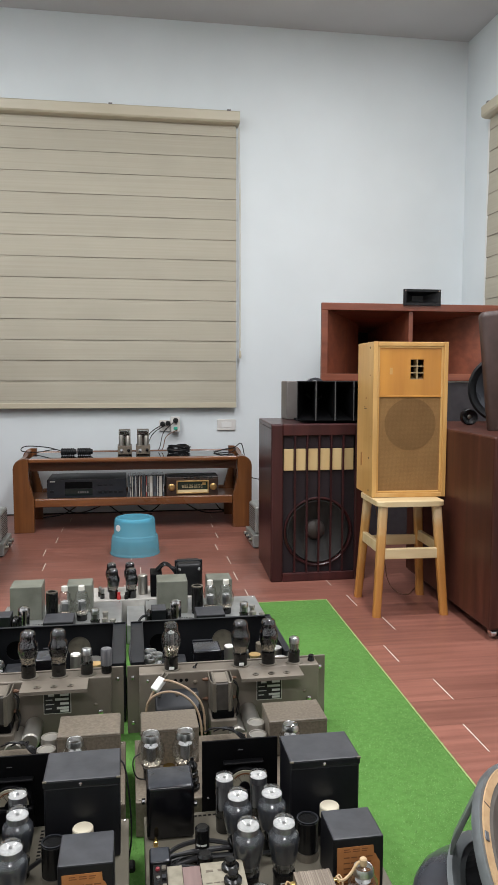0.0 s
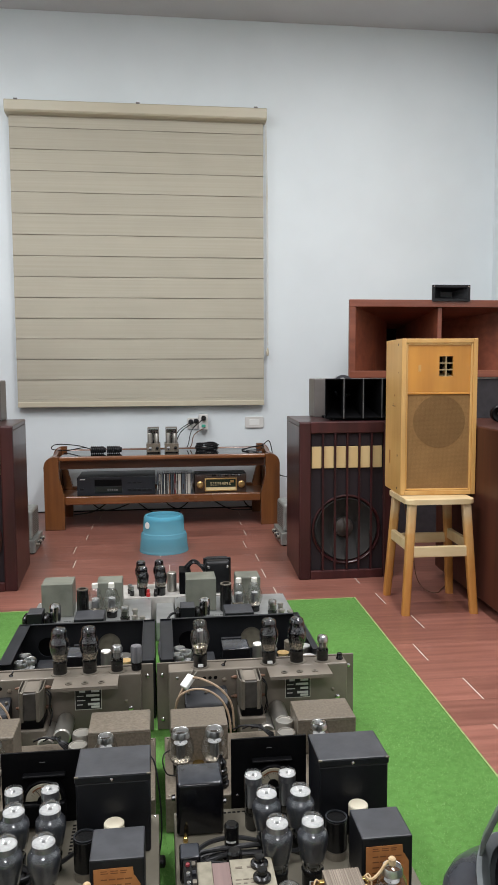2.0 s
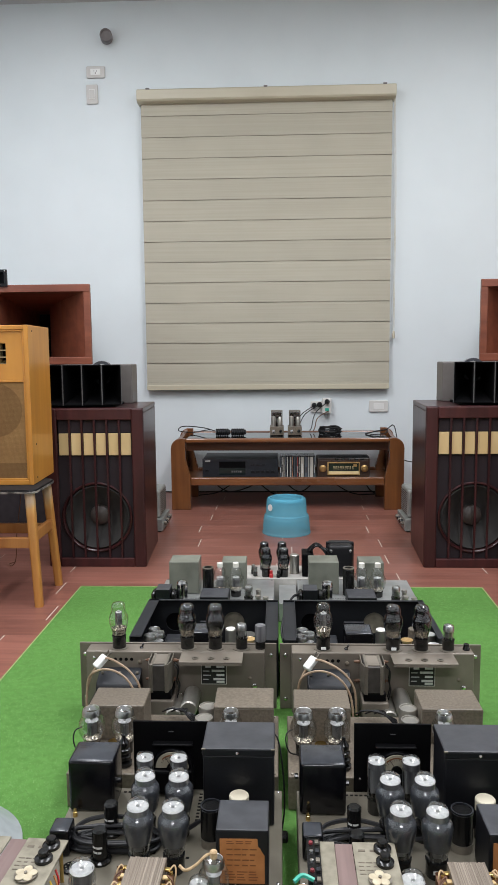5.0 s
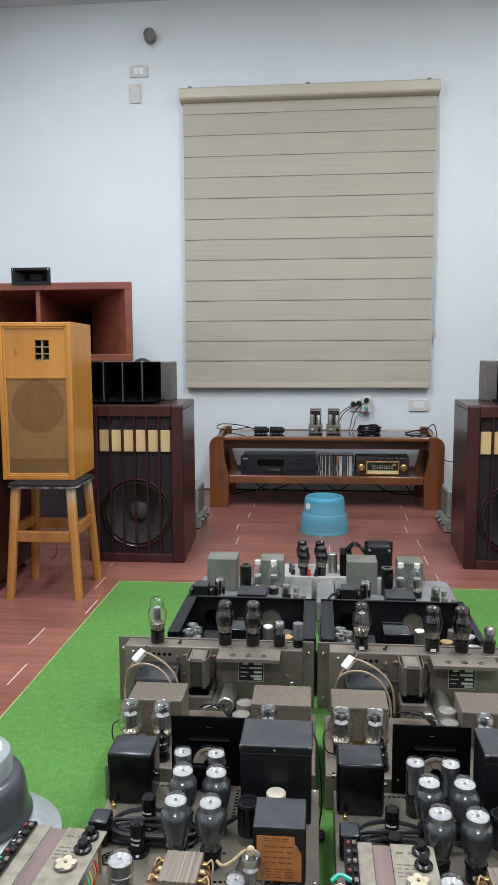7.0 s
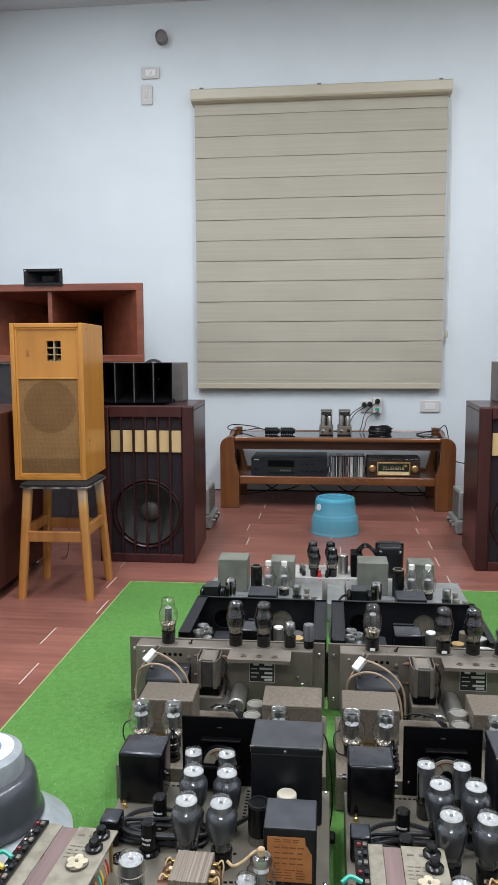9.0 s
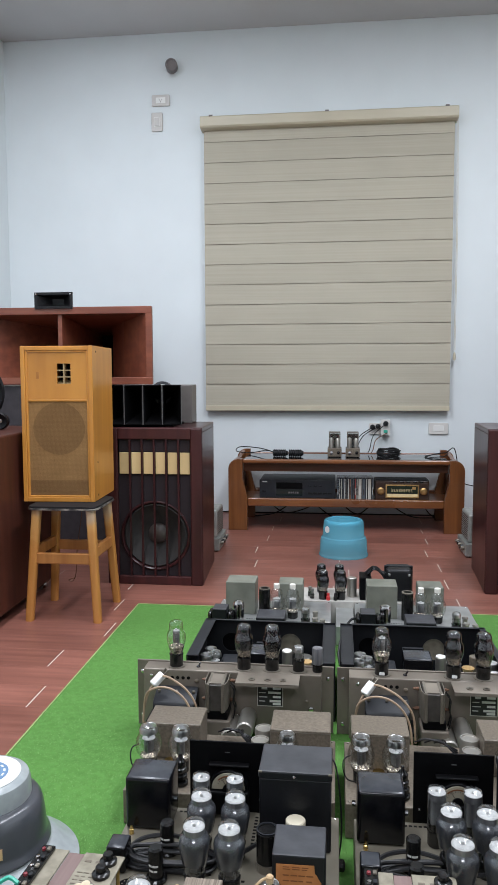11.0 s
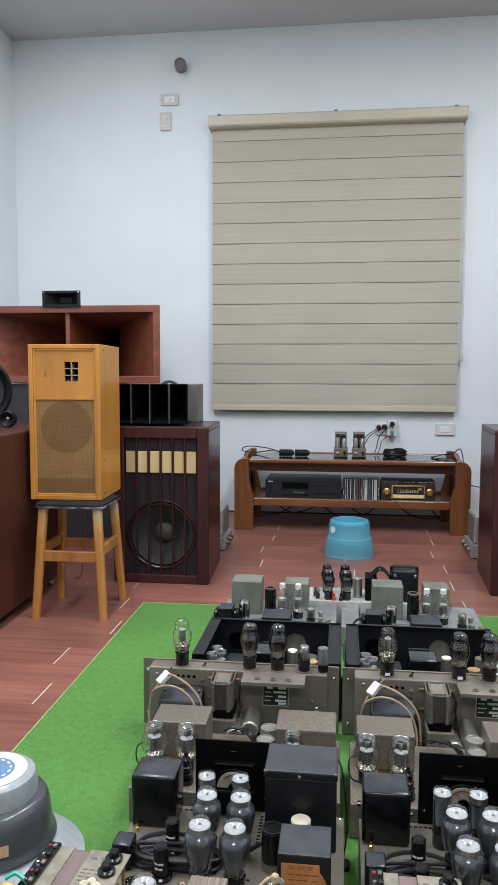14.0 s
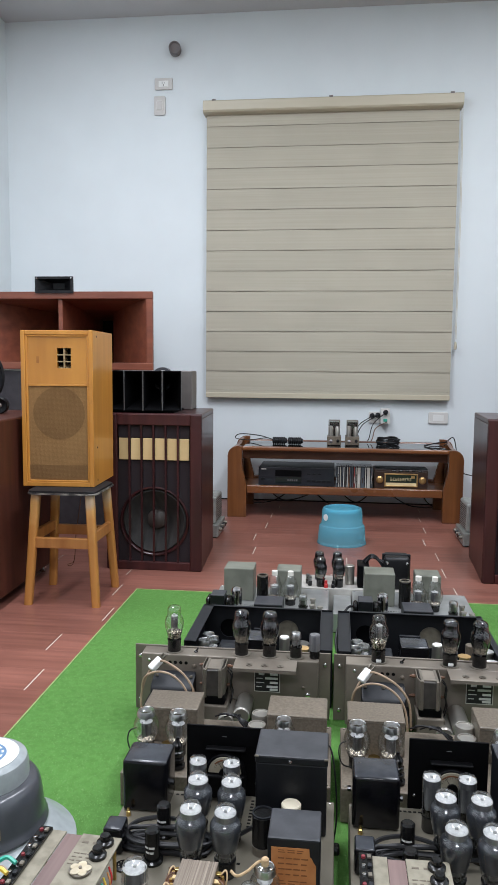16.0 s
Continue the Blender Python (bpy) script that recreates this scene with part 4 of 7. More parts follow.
part("cord", cable([(0.03, -0.02, 0.40), (0.02, -0.01, 0.30), (-0.005, 0.0, 0.16), (-0.02, 0.02, 0.05), (-0.045, 0.05, 0.006), (-0.075, 0.08, 0.0), (-0.06, 0.12, 0.0)], 0.0017), COIL, ob, smooth=True)
# blue tub upside down
ob = thing("plastic_tub", 0.032, 3.47, 0.0, "upturned translucent light-blue plastic tub on the floor", "tub")
prof = [(0.113, 0.0), (0.118, 0.0), (0.1185, 0.006), (0.1165, 0.009)]
for i in range(7):
    z = 0.012 + i * 0.0098
    prof += [(0.1165 - z * 0.065, z), (0.1153 - z * 0.065, z + 0.0045)]
prof += [(0.1085, 0.084), (0.1065, 0.090), (0.1020, 0.092), (0.0995, 0.096), (0.0965, 0.152), (0.0945, 0.166), (0.090, 0.173), (0.084, 0.175), (0.079, 0.172), (0.076, 0.158), (0.060, 0.156), (0.0, 0.156)]
part("body", spun(prof, 40), BLUEPL, ob, smooth=True)
part("sticker", spun([(0, 0), (0.016, 0), (0.016, 0.0012), (0, 0.0014)], 16, along(-0.078, -0.0665, 0.135, 86, 0, -49.5)), WHITEPL, ob, "round white sticker")


# ---------------------------------------------------------------- loudspeakers
def bass_cabinet(name, x_in, sign, label):
    """Mahogany floor cabinet with bars over the woofer. x_in: its inner edge; sign: the way outwards."""
    w, h, d = 0.402, 0.656, 0.43
    ob = thing(name, x_in + sign * w / 2, 2.852, 0, label, "loudspeaker", "pair of bass cabinets")
    o = [(-w / 2, 0.012), (-w / 2 + 0.012, 0.0), (w / 2 - 0.012, 0.0), (w / 2, 0.012), (w / 2 - 0.022, d), (-w / 2 + 0.022, d)]
    bm = bmesh.new()
    # shell open to the front: back, two sides, top and bottom
    prism(bm, [(-w / 2 + 0.024, d - 0.02), (w / 2 - 0.024, d - 0.02), (w / 2 - 0.022, d), (-w / 2 + 0.022, d)], 0.0, h - 0.02, "z")
    for s in (-1, 1):
        prism(bm, [(s * w / 2, 0.016), (s * (w / 2 - 0.022), d), (s * (w / 2 - 0.042), d), (s * (w / 2 - 0.02), 0.016)], 0.0, h - 0.02, "z", 0.002)
    prism(bm, [(s2 * (w / 2 - (0.022 if y > 0.1 else 0)), y) for s2, y in ((-1, 0.016), (1, 0.016), (1, d), (-1, d))], h - 0.02, h, "z", 0.004)
    bx(bm, -w / 2 + 0.024, w / 2 - 0.024, 0.02, d - 0.02, 0.0, 0.02)
    part("body", bm, MAHOG, ob)
    f = 0.048
    part("frame_stile", box(-w / 2, -w / 2 + f, 0, 0.016, 0.0, h - 0.002, bev=0.005), MAHOGRED, ob)
    part("frame_stile", box(w / 2 - f, w / 2, 0, 0.016, 0.0, h - 0.002, bev=0.005), MAHOGRED, ob)
    part("frame_rail", box(-w / 2 + f, w / 2 - f, 0.001, 0.016, h - 0.048, h - 0.002, bev=0.003), MAHOGRED, ob)
    part("frame_rail", box(-w / 2 + f, w / 2 - f, 0.001, 0.016, 0.0, 0.036, bev=0.003), MAHOGRED, ob)
    gx = w / 2 - f
    cz, R = 0.205, 0.146
    # baffle with a round hole
    bm = bmesh.new()
    n = 40
    ring = [bm.verts.new((R * math.cos(2 * math.pi * i / n), 0.020, cz + R * math.sin(2 * math.pi * i / n))) for i in range(n)]
    rect = []
    for i in range(n):
        a = 2 * math.pi * i / n
        c, s = math.cos(a), math.sin(a)
        k = min((gx + 0.004) / max(abs(c), 1e-6), ((h - 0.044 - cz) if s > 0 else (cz - 0.03)) / max(abs(s), 1e-6))
        rect.append(bm.verts.new((k * c, 0.020, cz + k * s)))
    for i in range(n):
        bm.faces.new((ring[i], ring[(i + 1) % n], rect[(i + 1) % n], rect[i]))
    for cxx, czz in ((gx + 0.004, h - 0.044), (-gx - 0.004, h - 0.044), (-gx - 0.004, 0.03), (gx + 0.004, 0.03)):
        near = sorted(rect, key=lambda v: (v.co.x - cxx) ** 2 + (v.co.z - czz) ** 2)[:2]
        if (near[0].co - Vector((cxx, 0.02, czz))).length > 1e-4:
            bm.faces.new((near[0], bm.verts.new((cxx, 0.020, czz)), near[1]))
    part("baffle", bm, CLOTH, ob, "dark cloth-covered baffle")
    wf = part("woofer", spun([(R - 0.004, 0.0), (R, 0.0), (R + 0.001, 0.003), (R - 0.001, 0.006), (R - 0.005, 0.007), (R - 0.009, 0.004), (R - 0.012, -0.006)], 40, along(0, 0.019, cz, 90)), MAHOG, ob, "round woofer in a dark red ring", smooth=True)
    part("cone", spun([(R - 0.011, -0.004), (R - 0.018, 0.002), (R - 0.026, -0.004), (0.042, -0.055), (0.040, -0.055)], 40, along(0, 0.019, cz, 90)), CONE, wf, smooth=True)
    part("dust_cap", spun([(0.043, -0.054), (0.040, -0.040), (0.026, -0.029), (0.0, -0.024)], 28, along(0, 0.019, cz, 90)), DOME, wf, smooth=True)
    # cream panels and upright bars
    nb = 5
    xs = [-gx + (2 * gx) * (i + 1) / (nb + 1) for i in range(nb)]
    ed = [-gx] + xs + [gx]
    for a, b2 in zip(ed, ed[1:]):
        part("cream_panel", box(a + 0.005, b2 - 0.005, 0.012, 0.0198, 0.463, 0.553, bev=0.002), CREAM, ob)
        part("upper_panel", box(a + 0.003, b2 - 0.003, 0.013, 0.0198, 0.556, 0.609, bev=0.001), CLOTH, ob)
    for x in xs:
        part("bar", box(x - 0.0042, x + 0.0042, 0.002, 0.0115, 0.034, h - 0.046, bev=0.002), MAHOG, ob)
    return ob


bass_cabinet("bass_cabinet", 0.583, 1, "dark mahogany bass cabinet with bars over its woofer")
bass_cabinet("bass_cabinet", -0.550, -1, "dark mahogany bass cabinet with six cream panels")


def cell_horn(x_in, sign, case_x):
    """Black five-cell horn with its grey case behind, on the bass cabinet."""
    w = 0.390
    xc = x_in + sign * w / 2
    ob = thing("multicell_horn", xc, 2.93, 0.656, "matt black multicell horn on top of the bass cabinet", "horn speaker", "pair of multicell horns")
    n = 5
    R, z0, z1 = 0.55, 0.010, 0.174
    for i in range(n):
        a0, a1 = -0.362 + 0.724 * i / n, -0.362 + 0.724 * (i + 1) / n
        bm = bmesh.new()

        def P(a, r, z):
            return (r * math.sin(a), 0.50 - r * math.cos(a) , z)
        f0, f1 = a0 + 0.004, a1 - 0.004
        outer = [bm.verts.new(P(f0, R, z0)), bm.verts.new(P(f1, R, z0)), bm.verts.new(P(f1, R, z1)), bm.verts.new(P(f0, R, z1))]
        inner = [bm.verts.new(P(f0 + 0.006, R, z0 + 0.004)), bm.verts.new(P(f1 - 0.006, R, z0 + 0.004)), bm.verts.new(P(f1 - 0.006, R, z1 - 0.004)), bm.verts.new(P(f0 + 0.006, R, z1 - 0.004))]
        am, zm = (a0 + a1) / 2, (z0 + z1) / 2
        thr = [bm.verts.new(P(am + da, 0.30, zm + dz)) for da, dz in ((-0.02, -0.015), (0.02, -0.015), (0.02, 0.015), (-0.02, 0.015))]
        back = [bm.verts.new(P(am + da, 0.29, zm + dz)) for da, dz in ((-0.03, -0.03), (0.03, -0.03), (0.03, 0.03), (-0.03, 0.03))]
        for q in range(4):
            j = (q + 1) % 4
            bm.faces.new((outer[q], outer[j], inner[j], inner[q]))
            bm.faces.new((inner[q], inner[j], thr[j], thr[q]))
            bm.faces.new((outer[q], back[q], back[j], outer[j]))
        bm.faces.new(thr); bm.faces.new(back)
        c = part("cell", bm, HORNBLACK, ob)
        # Lips greyer than the cells: their edge highlight is put in as colour.
        bm = bmesh.new()
        for a in (a0 + 0.0005, a1 - 0.0035):
            va = [bm.verts.new(P(a, R + 0.0008, z0)), bm.verts.new(P(a + 0.003, R + 0.0008, z0)), bm.verts.new(P(a + 0.003, R + 0.0008, z1)), bm.verts.new(P(a, R + 0.0008, z1))]
            vb = [bm.verts.new(P(a, R - 0.006, z0)), bm.verts.new(P(a + 0.003, R - 0.006, z0)), bm.verts.new(P(a + 0.003, R - 0.006, z1)), bm.verts.new(P(a, R - 0.006, z1))]
            bm.faces.new(va); bm.faces.new(vb[::-1])
            for q in range(4):
                bm.faces.new((va[q], vb[q], vb[(q + 1) % 4], va[(q + 1) % 4]))
        part("cell_lip", bm, EDGEGREY, c)
    part("base_plate", box(-w / 2 + 0.035, w / 2 - 0.035, -0.02, 0.2, 0.0, 0.010, bev=0.002), HORNBLACK, ob)
    part("throat_ring", spun([(0.038, 0), (0.050, 0), (0.050, 0.03), (0.038, 0.03)], 24, along(sign * (-w / 2 + 0.125), 0.20, 0.138, 90)), SPKDARK, ob, smooth=True)
    cs = thing("horn_case", case_x, 3.155, 0.656, "plain grey metal case behind the multicell horn", "equipment case", "pair of horn cases")
    part("body", box(-0.165, 0.165, 0, 0.12, 0, 0.172, bev=0.004), CAGE_FLAT, cs)
    return ob


CAGE_FLAT = material("dull_grey_case", (0.15, 0.135, 0.125), (0.105, 0.094, 0.087), rough=0.4, scale=(8, 8, 8), blotch=0.2)
cell_horn(0.700, 1, 0.872)
cell_horn(-0.645, -1, -0.814)


def plywood_speaker(x, y, rz, w, d, label, pale):
    """Tall honey plywood monitor: frame, baffle with small horn, cloth grille."""
    h = 0.563
    ob = thing("monitor_speaker", x, y, 0.412, label, "loudspeaker", "pair of plywood monitors", rz)
    skin = OAKPALE if pale else OAK
    t = 0.016
    part("side_panel", box(-w / 2, -w / 2 + t, 0, d, 0, h, bev=0.002), skin, ob)
    part("side_panel", box(w / 2 - t, w / 2, 0, d, 0, h, bev=0.002), skin, ob)
    part("top_panel", box(-w / 2 + t, w / 2 - t, 0.0005, d, h - t, h - 0.0005, bev=0.002), skin, ob)
    part("bottom_panel", box(-w / 2 + t, w / 2 - t, 0.0005, d, 0.0, t, bev=0.002), skin, ob)
    part("back_panel", box(-w / 2 + t, w / 2 - t, d - 0.012, d - 0.002, t, h - t), skin, ob)
    # bevelled inner frame
    bm = bmesh.new()
    for a in ((-w / 2 + t, -w / 2 + t + 0.008, t, h - t), (w / 2 - t - 0.008, w / 2 - t, t, h - t)):
        bx(bm, a[0], a[1], 0.004, 0.02, a[2], a[3], bev=0.002)
    for z0, z1 in ((t, t + 0.007), (h - t - 0.007, h - t)):
        bx(bm, -w / 2 + t + 0.008, w / 2 - t - 0.008, 0.0035, 0.02, z0, z1, bev=0.002)
    part("frame_bead", bm, skin, ob)
    xi = w / 2 - t - 0.008
    zs = 0.372
    # top baffle with a square mouth
    mx0, mx1, mz0, mz1 = 0.0, 0.050, 0.428, 0.500
    bm = bmesh.new()
    bx(bm, -xi, mx0, 0.008, 0.022, zs, h - t); bx(bm, mx1, xi, 0.008, 0.022, zs, h - t)
    bx(bm, mx0, mx1, 0.008, 0.022, zs, mz0); bx(bm, mx0, mx1, 0.008, 0.022, mz1, h - t)
    part("baffle", bm, OAK, ob)
    hb = part("tweeter_horn", box(mx0, mx1, 0.05, 0.056, mz0, mz1), NIGHT, ob)
    bm = bmesh.new()
    xm = (mx0 + mx1) / 2
    bx(bm, xm - 0.0022, xm + 0.0022, 0.0085, 0.05, mz0, mz1)
    for i in range(1, 3):
        zz = mz0 + (mz1 - mz0) * i / 3
        bx(bm, mx0, mx1, 0.0092, 0.05, zz - 0.0018, zz + 0.0018)
    prism(bm, [(0.014, mz0 + 0.0002), (0.049, mz0 + 0.0002), (0.049, mz0 + 0.014)], mx0 + 0.0002, mx1 - 0.0002, "x")
    part("divider", bm, HORNTAN, hb)
    part("stain", box(-0.076, -0.066, 0.0072, 0.008, 0.446, 0.470), OAKPALE if pale else STAIN, ob)
    part("grille_rail", box(-xi, xi, 0.006, 0.022, zs - 0.008, zs - 0.0005, bev=0.001), OAK, ob)
    part("grille_cloth", box(-xi, xi, 0.010, 0.016, t + 0.001, zs - 0.009), WEAVE, ob, "tan woven grille cloth")
    # Flat disc of darker cloth: the driver's shade is put in as colour.
    part("driver_shade", spun([(0, 0), (0.095, 0), (0.095, 0.0008), (0, 0.0008)], 48, along(0.003, 0.010, 0.266, 90)), WEAVEDARK, ob, "darker round on the cloth where the driver lies")
    # Shade low on the cloth, put in as a darker strip.
    if not pale:
        part("lower_shade", box(-xi, xi, 0.0094, 0.0099, t + 0.001, t + 0.062), WEAVEDARK, ob)
    if pale:
        for y0, y1, z0, z1, mt in ((0.085, 0.125, 0.318, 0.3205, INK), (0.110, 0.122, 0.325, 0.327, INK), (0.09, 0.105, 0.355, 0.362, STAIN), (0.150, 0.170, 0.10, 0.150, STAIN), (0.04, 0.05, 0.44, 0.445, STAIN), (0.02, 0.03, 0.22, 0.222, STAIN)):
            part("scuff", box(-w / 2 - 0.0006, -w / 2 - 0.0001, y0, y1, z0, z1), mt, ob)
    for z in (0.02, h - 0.02, 0.14):
        for s in (-1, 1):
            part("screw", spun([(0, 0), (0.004, 0), (0.0035, 0.0012), (0, 0.0015)], 8, along(s * w / 2, 0.05, z, 0, 90 * s, 0)), INK, ob)
    return ob


plywood_speaker(1.016, 2.452, -3.5, 0.276, 0.232, "honey-coloured plywood monitor speaker with pale worn side", True)
plywood_speaker(-1.003, 2.452, 3.0, 0.263, 0.285, "honey-coloured plywood monitor speaker with woven tan grille", False)


def stool(x, y, rz, label, seat_mat, rail_mat, leg_mat, thick):
    """Wooden stool with four splayed legs and stretchers."""
    ob = thing("wooden_stool", x, y, 0, label, "stool", "pair of wooden stools", rz)
    h = 0.410
    bm = bmesh.new()
    o = []
    for cx, cy, a0 in ((0.098, 0.098, 0), (-0.098, 0.098, 90), (-0.098, -0.098, 180), (0.098, -0.098, 270)):
        o += [(cx + 0.026 * math.cos(radians(a0 + q * 15)), cy + 0.026 * math.sin(radians(a0 + q * 15))) for q in range(7)]
    prism(bm, o, h - thick, h + 0.001, "z", 0.003)
    part("seat", bm, seat_mat, ob)
    if seat_mat is SEATDARK:
        part("seat_rim", prism(bmesh.new(), [(px * 1.018, py * 1.018) for px, py in o], h - thick - 0.0004, h - thick + 0.006, "z", 0.0015), SEATRIM, ob, "worn grey rim of the seat")
    tops, feet = 0.098, 0.124
    legs = []
    for sx in (-1, 1):
        for sy in (-1, 1):
            bm = bmesh.new()
            a, c = Vector((sx * feet, sy * feet, 0)), Vector((sx * tops, sy * tops, h - thick - 0.0005))
            r0, r1 = 0.0140, 0.0158
            va = [bm.verts.new(a + Vector((dx * r0, dy * r0, 0))) for dx, dy in ((-1, -1), (1, -1), (1, 1), (-1, 1))]
            vc = [bm.verts.new(c + Vector((dx * r1, dy * r1, 0))) for dx, dy in ((-1, -1), (1, -1), (1, 1), (-1, 1))]
            bm.faces.new(va); bm.faces.new(vc)
            for i in range(4):
                bm.faces.new((va[i], va[(i + 1) % 4], vc[(i + 1) % 4], vc[i]))
            es = [e for e in bm.edges if abs(e.verts[0].co.z - e.verts[1].co.z) > 0.1]
            bmesh.ops.bevel(bm, geom=es, offset=0.008, segments=3, profile=0.5, affect="EDGES")
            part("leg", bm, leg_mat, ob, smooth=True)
    for s in (-1, 1):
        q = feet + (tops - feet) * 0.5
        part("stretcher", box(-q, q, s * q - 0.009, s * q + 0.009, 0.205, 0.243, bev=0.003), rail_mat, ob)
        q2 = feet + (tops - feet) * 0.6
        part("stretcher", box(s * q2 - 0.009, s * q2 + 0.009, -q2, q2, 0.224, 0.262, bev=0.003), rail_mat, ob)
    return ob


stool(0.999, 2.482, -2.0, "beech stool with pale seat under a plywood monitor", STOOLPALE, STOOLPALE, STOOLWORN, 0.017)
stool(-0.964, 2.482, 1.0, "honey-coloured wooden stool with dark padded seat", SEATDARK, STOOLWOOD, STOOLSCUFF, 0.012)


def wood_horn(x0, x1, label):
    """Large two-bay wooden horn box, open to the front, on its dark cabinet."""
    xc, w = (x0 + x1) / 2, abs(x1 - x0)
    cab = thing("bass_bin", xc, 3.52, 0, "dark grey bass bin carrying the wooden horn", "loudspeaker cabinet", "pair of bass bins")
    part("body", prism(bmesh.new(), [(-w / 2 + 0.015, 0), (w / 2 - 0.015, 0), (w / 2 - 0.25, 0.75), (-w / 2 + 0.25, 0.75)], 0, 0.818, "z", 0.003), DARKCAB, cab)
    part("top_edge", box(-w / 2 + 0.015, w / 2 - 0.015, -0.003, 0.02, 0.8182, 0.8255, bev=0.001), PALEEDGE, cab, "pale edge strip along the top")
    ob = thing("wooden_horn", xc, 3.50, 0.826, label, "horn speaker", "pair of wooden horns")
    h, d, t = 0.385, 0.72, 0.036
    e = 0.24
    deck = [(-w / 2, 0), (w / 2, 0), (w / 2, 0.02), (w / 2 - e, d), (-w / 2 + e, d), (-w / 2, 0.02)]
    part("top_board", prism(bmesh.new(), deck, h - t, h, "z", 0.003), HORNWOOD, ob)
    part("bottom_board", prism(bmesh.new(), deck, 0, t, "z", 0.003), HORNWOOD, ob)
    for s in (-1, 1):
        part("side_board", prism(bmesh.new(), [(s * w / 2, 0.001), (s * w / 2, 0.02), (s * (w / 2 - e), d), (s * (w / 2 - e - 0.03), d), (s * (w / 2 - 0.032), 0.03), (s * (w / 2 - 0.03), 0.001)], t, h - t, "z"), HORNWOOD, ob)
    part("divider", box(-0.011, 0.011, 0.02, d - 0.03, t, h - t, bev=0.002), HORNWOOD, ob)
    part("back_board", box(-w / 2 + 0.272, w / 2 - 0.272, d - 0.02, d - 0.002, t, h - t), NIGHT, ob)
    for s in (-1, 1):
        flare = [(s * (w / 2 - 0.031), 0.004), (s * (w / 2 - 0.033), 0.03), (s * (w / 2 - e - 0.031), d - 0.001), (s * 0.10, d - 0.021), (s * 0.105, d - 0.06), (s * 0.150, 0.42), (s * 0.27, 0.225), (s * 0.385, 0.075)]
        part("flare", prism(bmesh.new(), flare, t + 0.0005, h - t - 0.0005, "z"), HORNWOOD, ob)
        # sloping roof of the bay, narrowing with the side board
        bm = bmesh.new()
        zr = h - t - 0.0008
        x_f, x_b = w / 2 - 0.0345, w / 2 - 0.0345 - e * 0.64 / 0.70
        fr = [bm.verts.new((s * 0.0115, 0.02, zr)), bm.verts.new((s * x_f, 0.02, zr))]
        bk = [bm.verts.new((s * 0.0115, 0.66, zr)), bm.verts.new((s * x_b, 0.66, zr))]
        lo = [bm.verts.new((s * 0.0115, 0.66, zr - 0.07)), bm.verts.new((s * x_b, 0.66, zr - 0.07))]
        for q in ((fr[0], fr[1], lo[1], lo[0]), (fr[0], bk[0], bk[1], fr[1]), (bk[0], lo[0], lo[1], bk[1]), (fr[0], lo[0], bk[0]), (fr[1], bk[1], lo[1])):
            bm.faces.new(q)
        part("roof_flare", bm, HORNWOOD, ob)
    part("throat_panel", box(-0.10, 0.10, d - 0.04, d - 0.0215, t, h - t), NIGHT, ob)
    sh = thing("small_horn", xc + (0.046 if xc > 0 else -0.020), 3.4875, 1.2032, "small black plastic horn on the wooden horn", "horn speaker", "pair of small horns")
    bm = bmesh.new()
    W, Z = 0.097, 0.080
    o = [(-W, 0, 0), (W, 0, 0), (W, 0, Z), (-W, 0, Z)]
    i1 = [(-W + 0.012, 0, 0.012), (W - 0.012, 0, 0.012), (W - 0.012, 0, Z - 0.012), (-W + 0.012, 0, Z - 0.012)]
    i2 = [(-0.03, 0.07, 0.026), (0.03, 0.07, 0.026), (0.03, 0.07, Z - 0.026), (-0.03, 0.07, Z - 0.026)]
    b3 = [(-W, 0.012, 0), (W, 0.012, 0), (W, 0.012, Z), (-W, 0.012, Z)]
    b5 = [(-W + 0.010, 0.0122, 0.0085), (W - 0.010, 0.0122, 0.0085), (W - 0.010, 0.0122, Z - 0.008), (-W + 0.010, 0.0122, Z - 0.008)]
    b4 = [(-0.036, 0.09, 0.02), (0.036, 0.09, 0.02), (0.036, 0.09, Z - 0.02), (-0.036, 0.09, Z - 0.02)]
    R = [[bm.verts.new(p) for p in q] for q in (i2, i1, o, b3, b5, b4)]
    for a, c in zip(R, R[1:]):
        for q in range(4):
            bm.faces.new((a[q], a[(q + 1) % 4], c[(q + 1) % 4], c[q]))
    bm.faces.new(R[0]); bm.faces.new(R[-1])
    part("flare", bm, BLACKPL, sh)
    part("driver", spun([(0, 0), (0.034, 0), (0.034, 0.05), (0, 0.05)], 20, along(0, 0.14, 0.042, 90)), BLACKPL, sh)
    for sx in (-1, 1):
        part("screw", spun([(0, 0), (0.004, 0), (0, 0.002)], 8, along(sx * (W - 0.008), 0, Z - 0.008, 90)), CHROME, sh)
    return ob


wood_horn(0.955, 1.890, "large reddish wooden horn divided into two bays")
wood_horn(-1.862, -0.912, "large reddish-brown two-bay wooden horn against the wall")


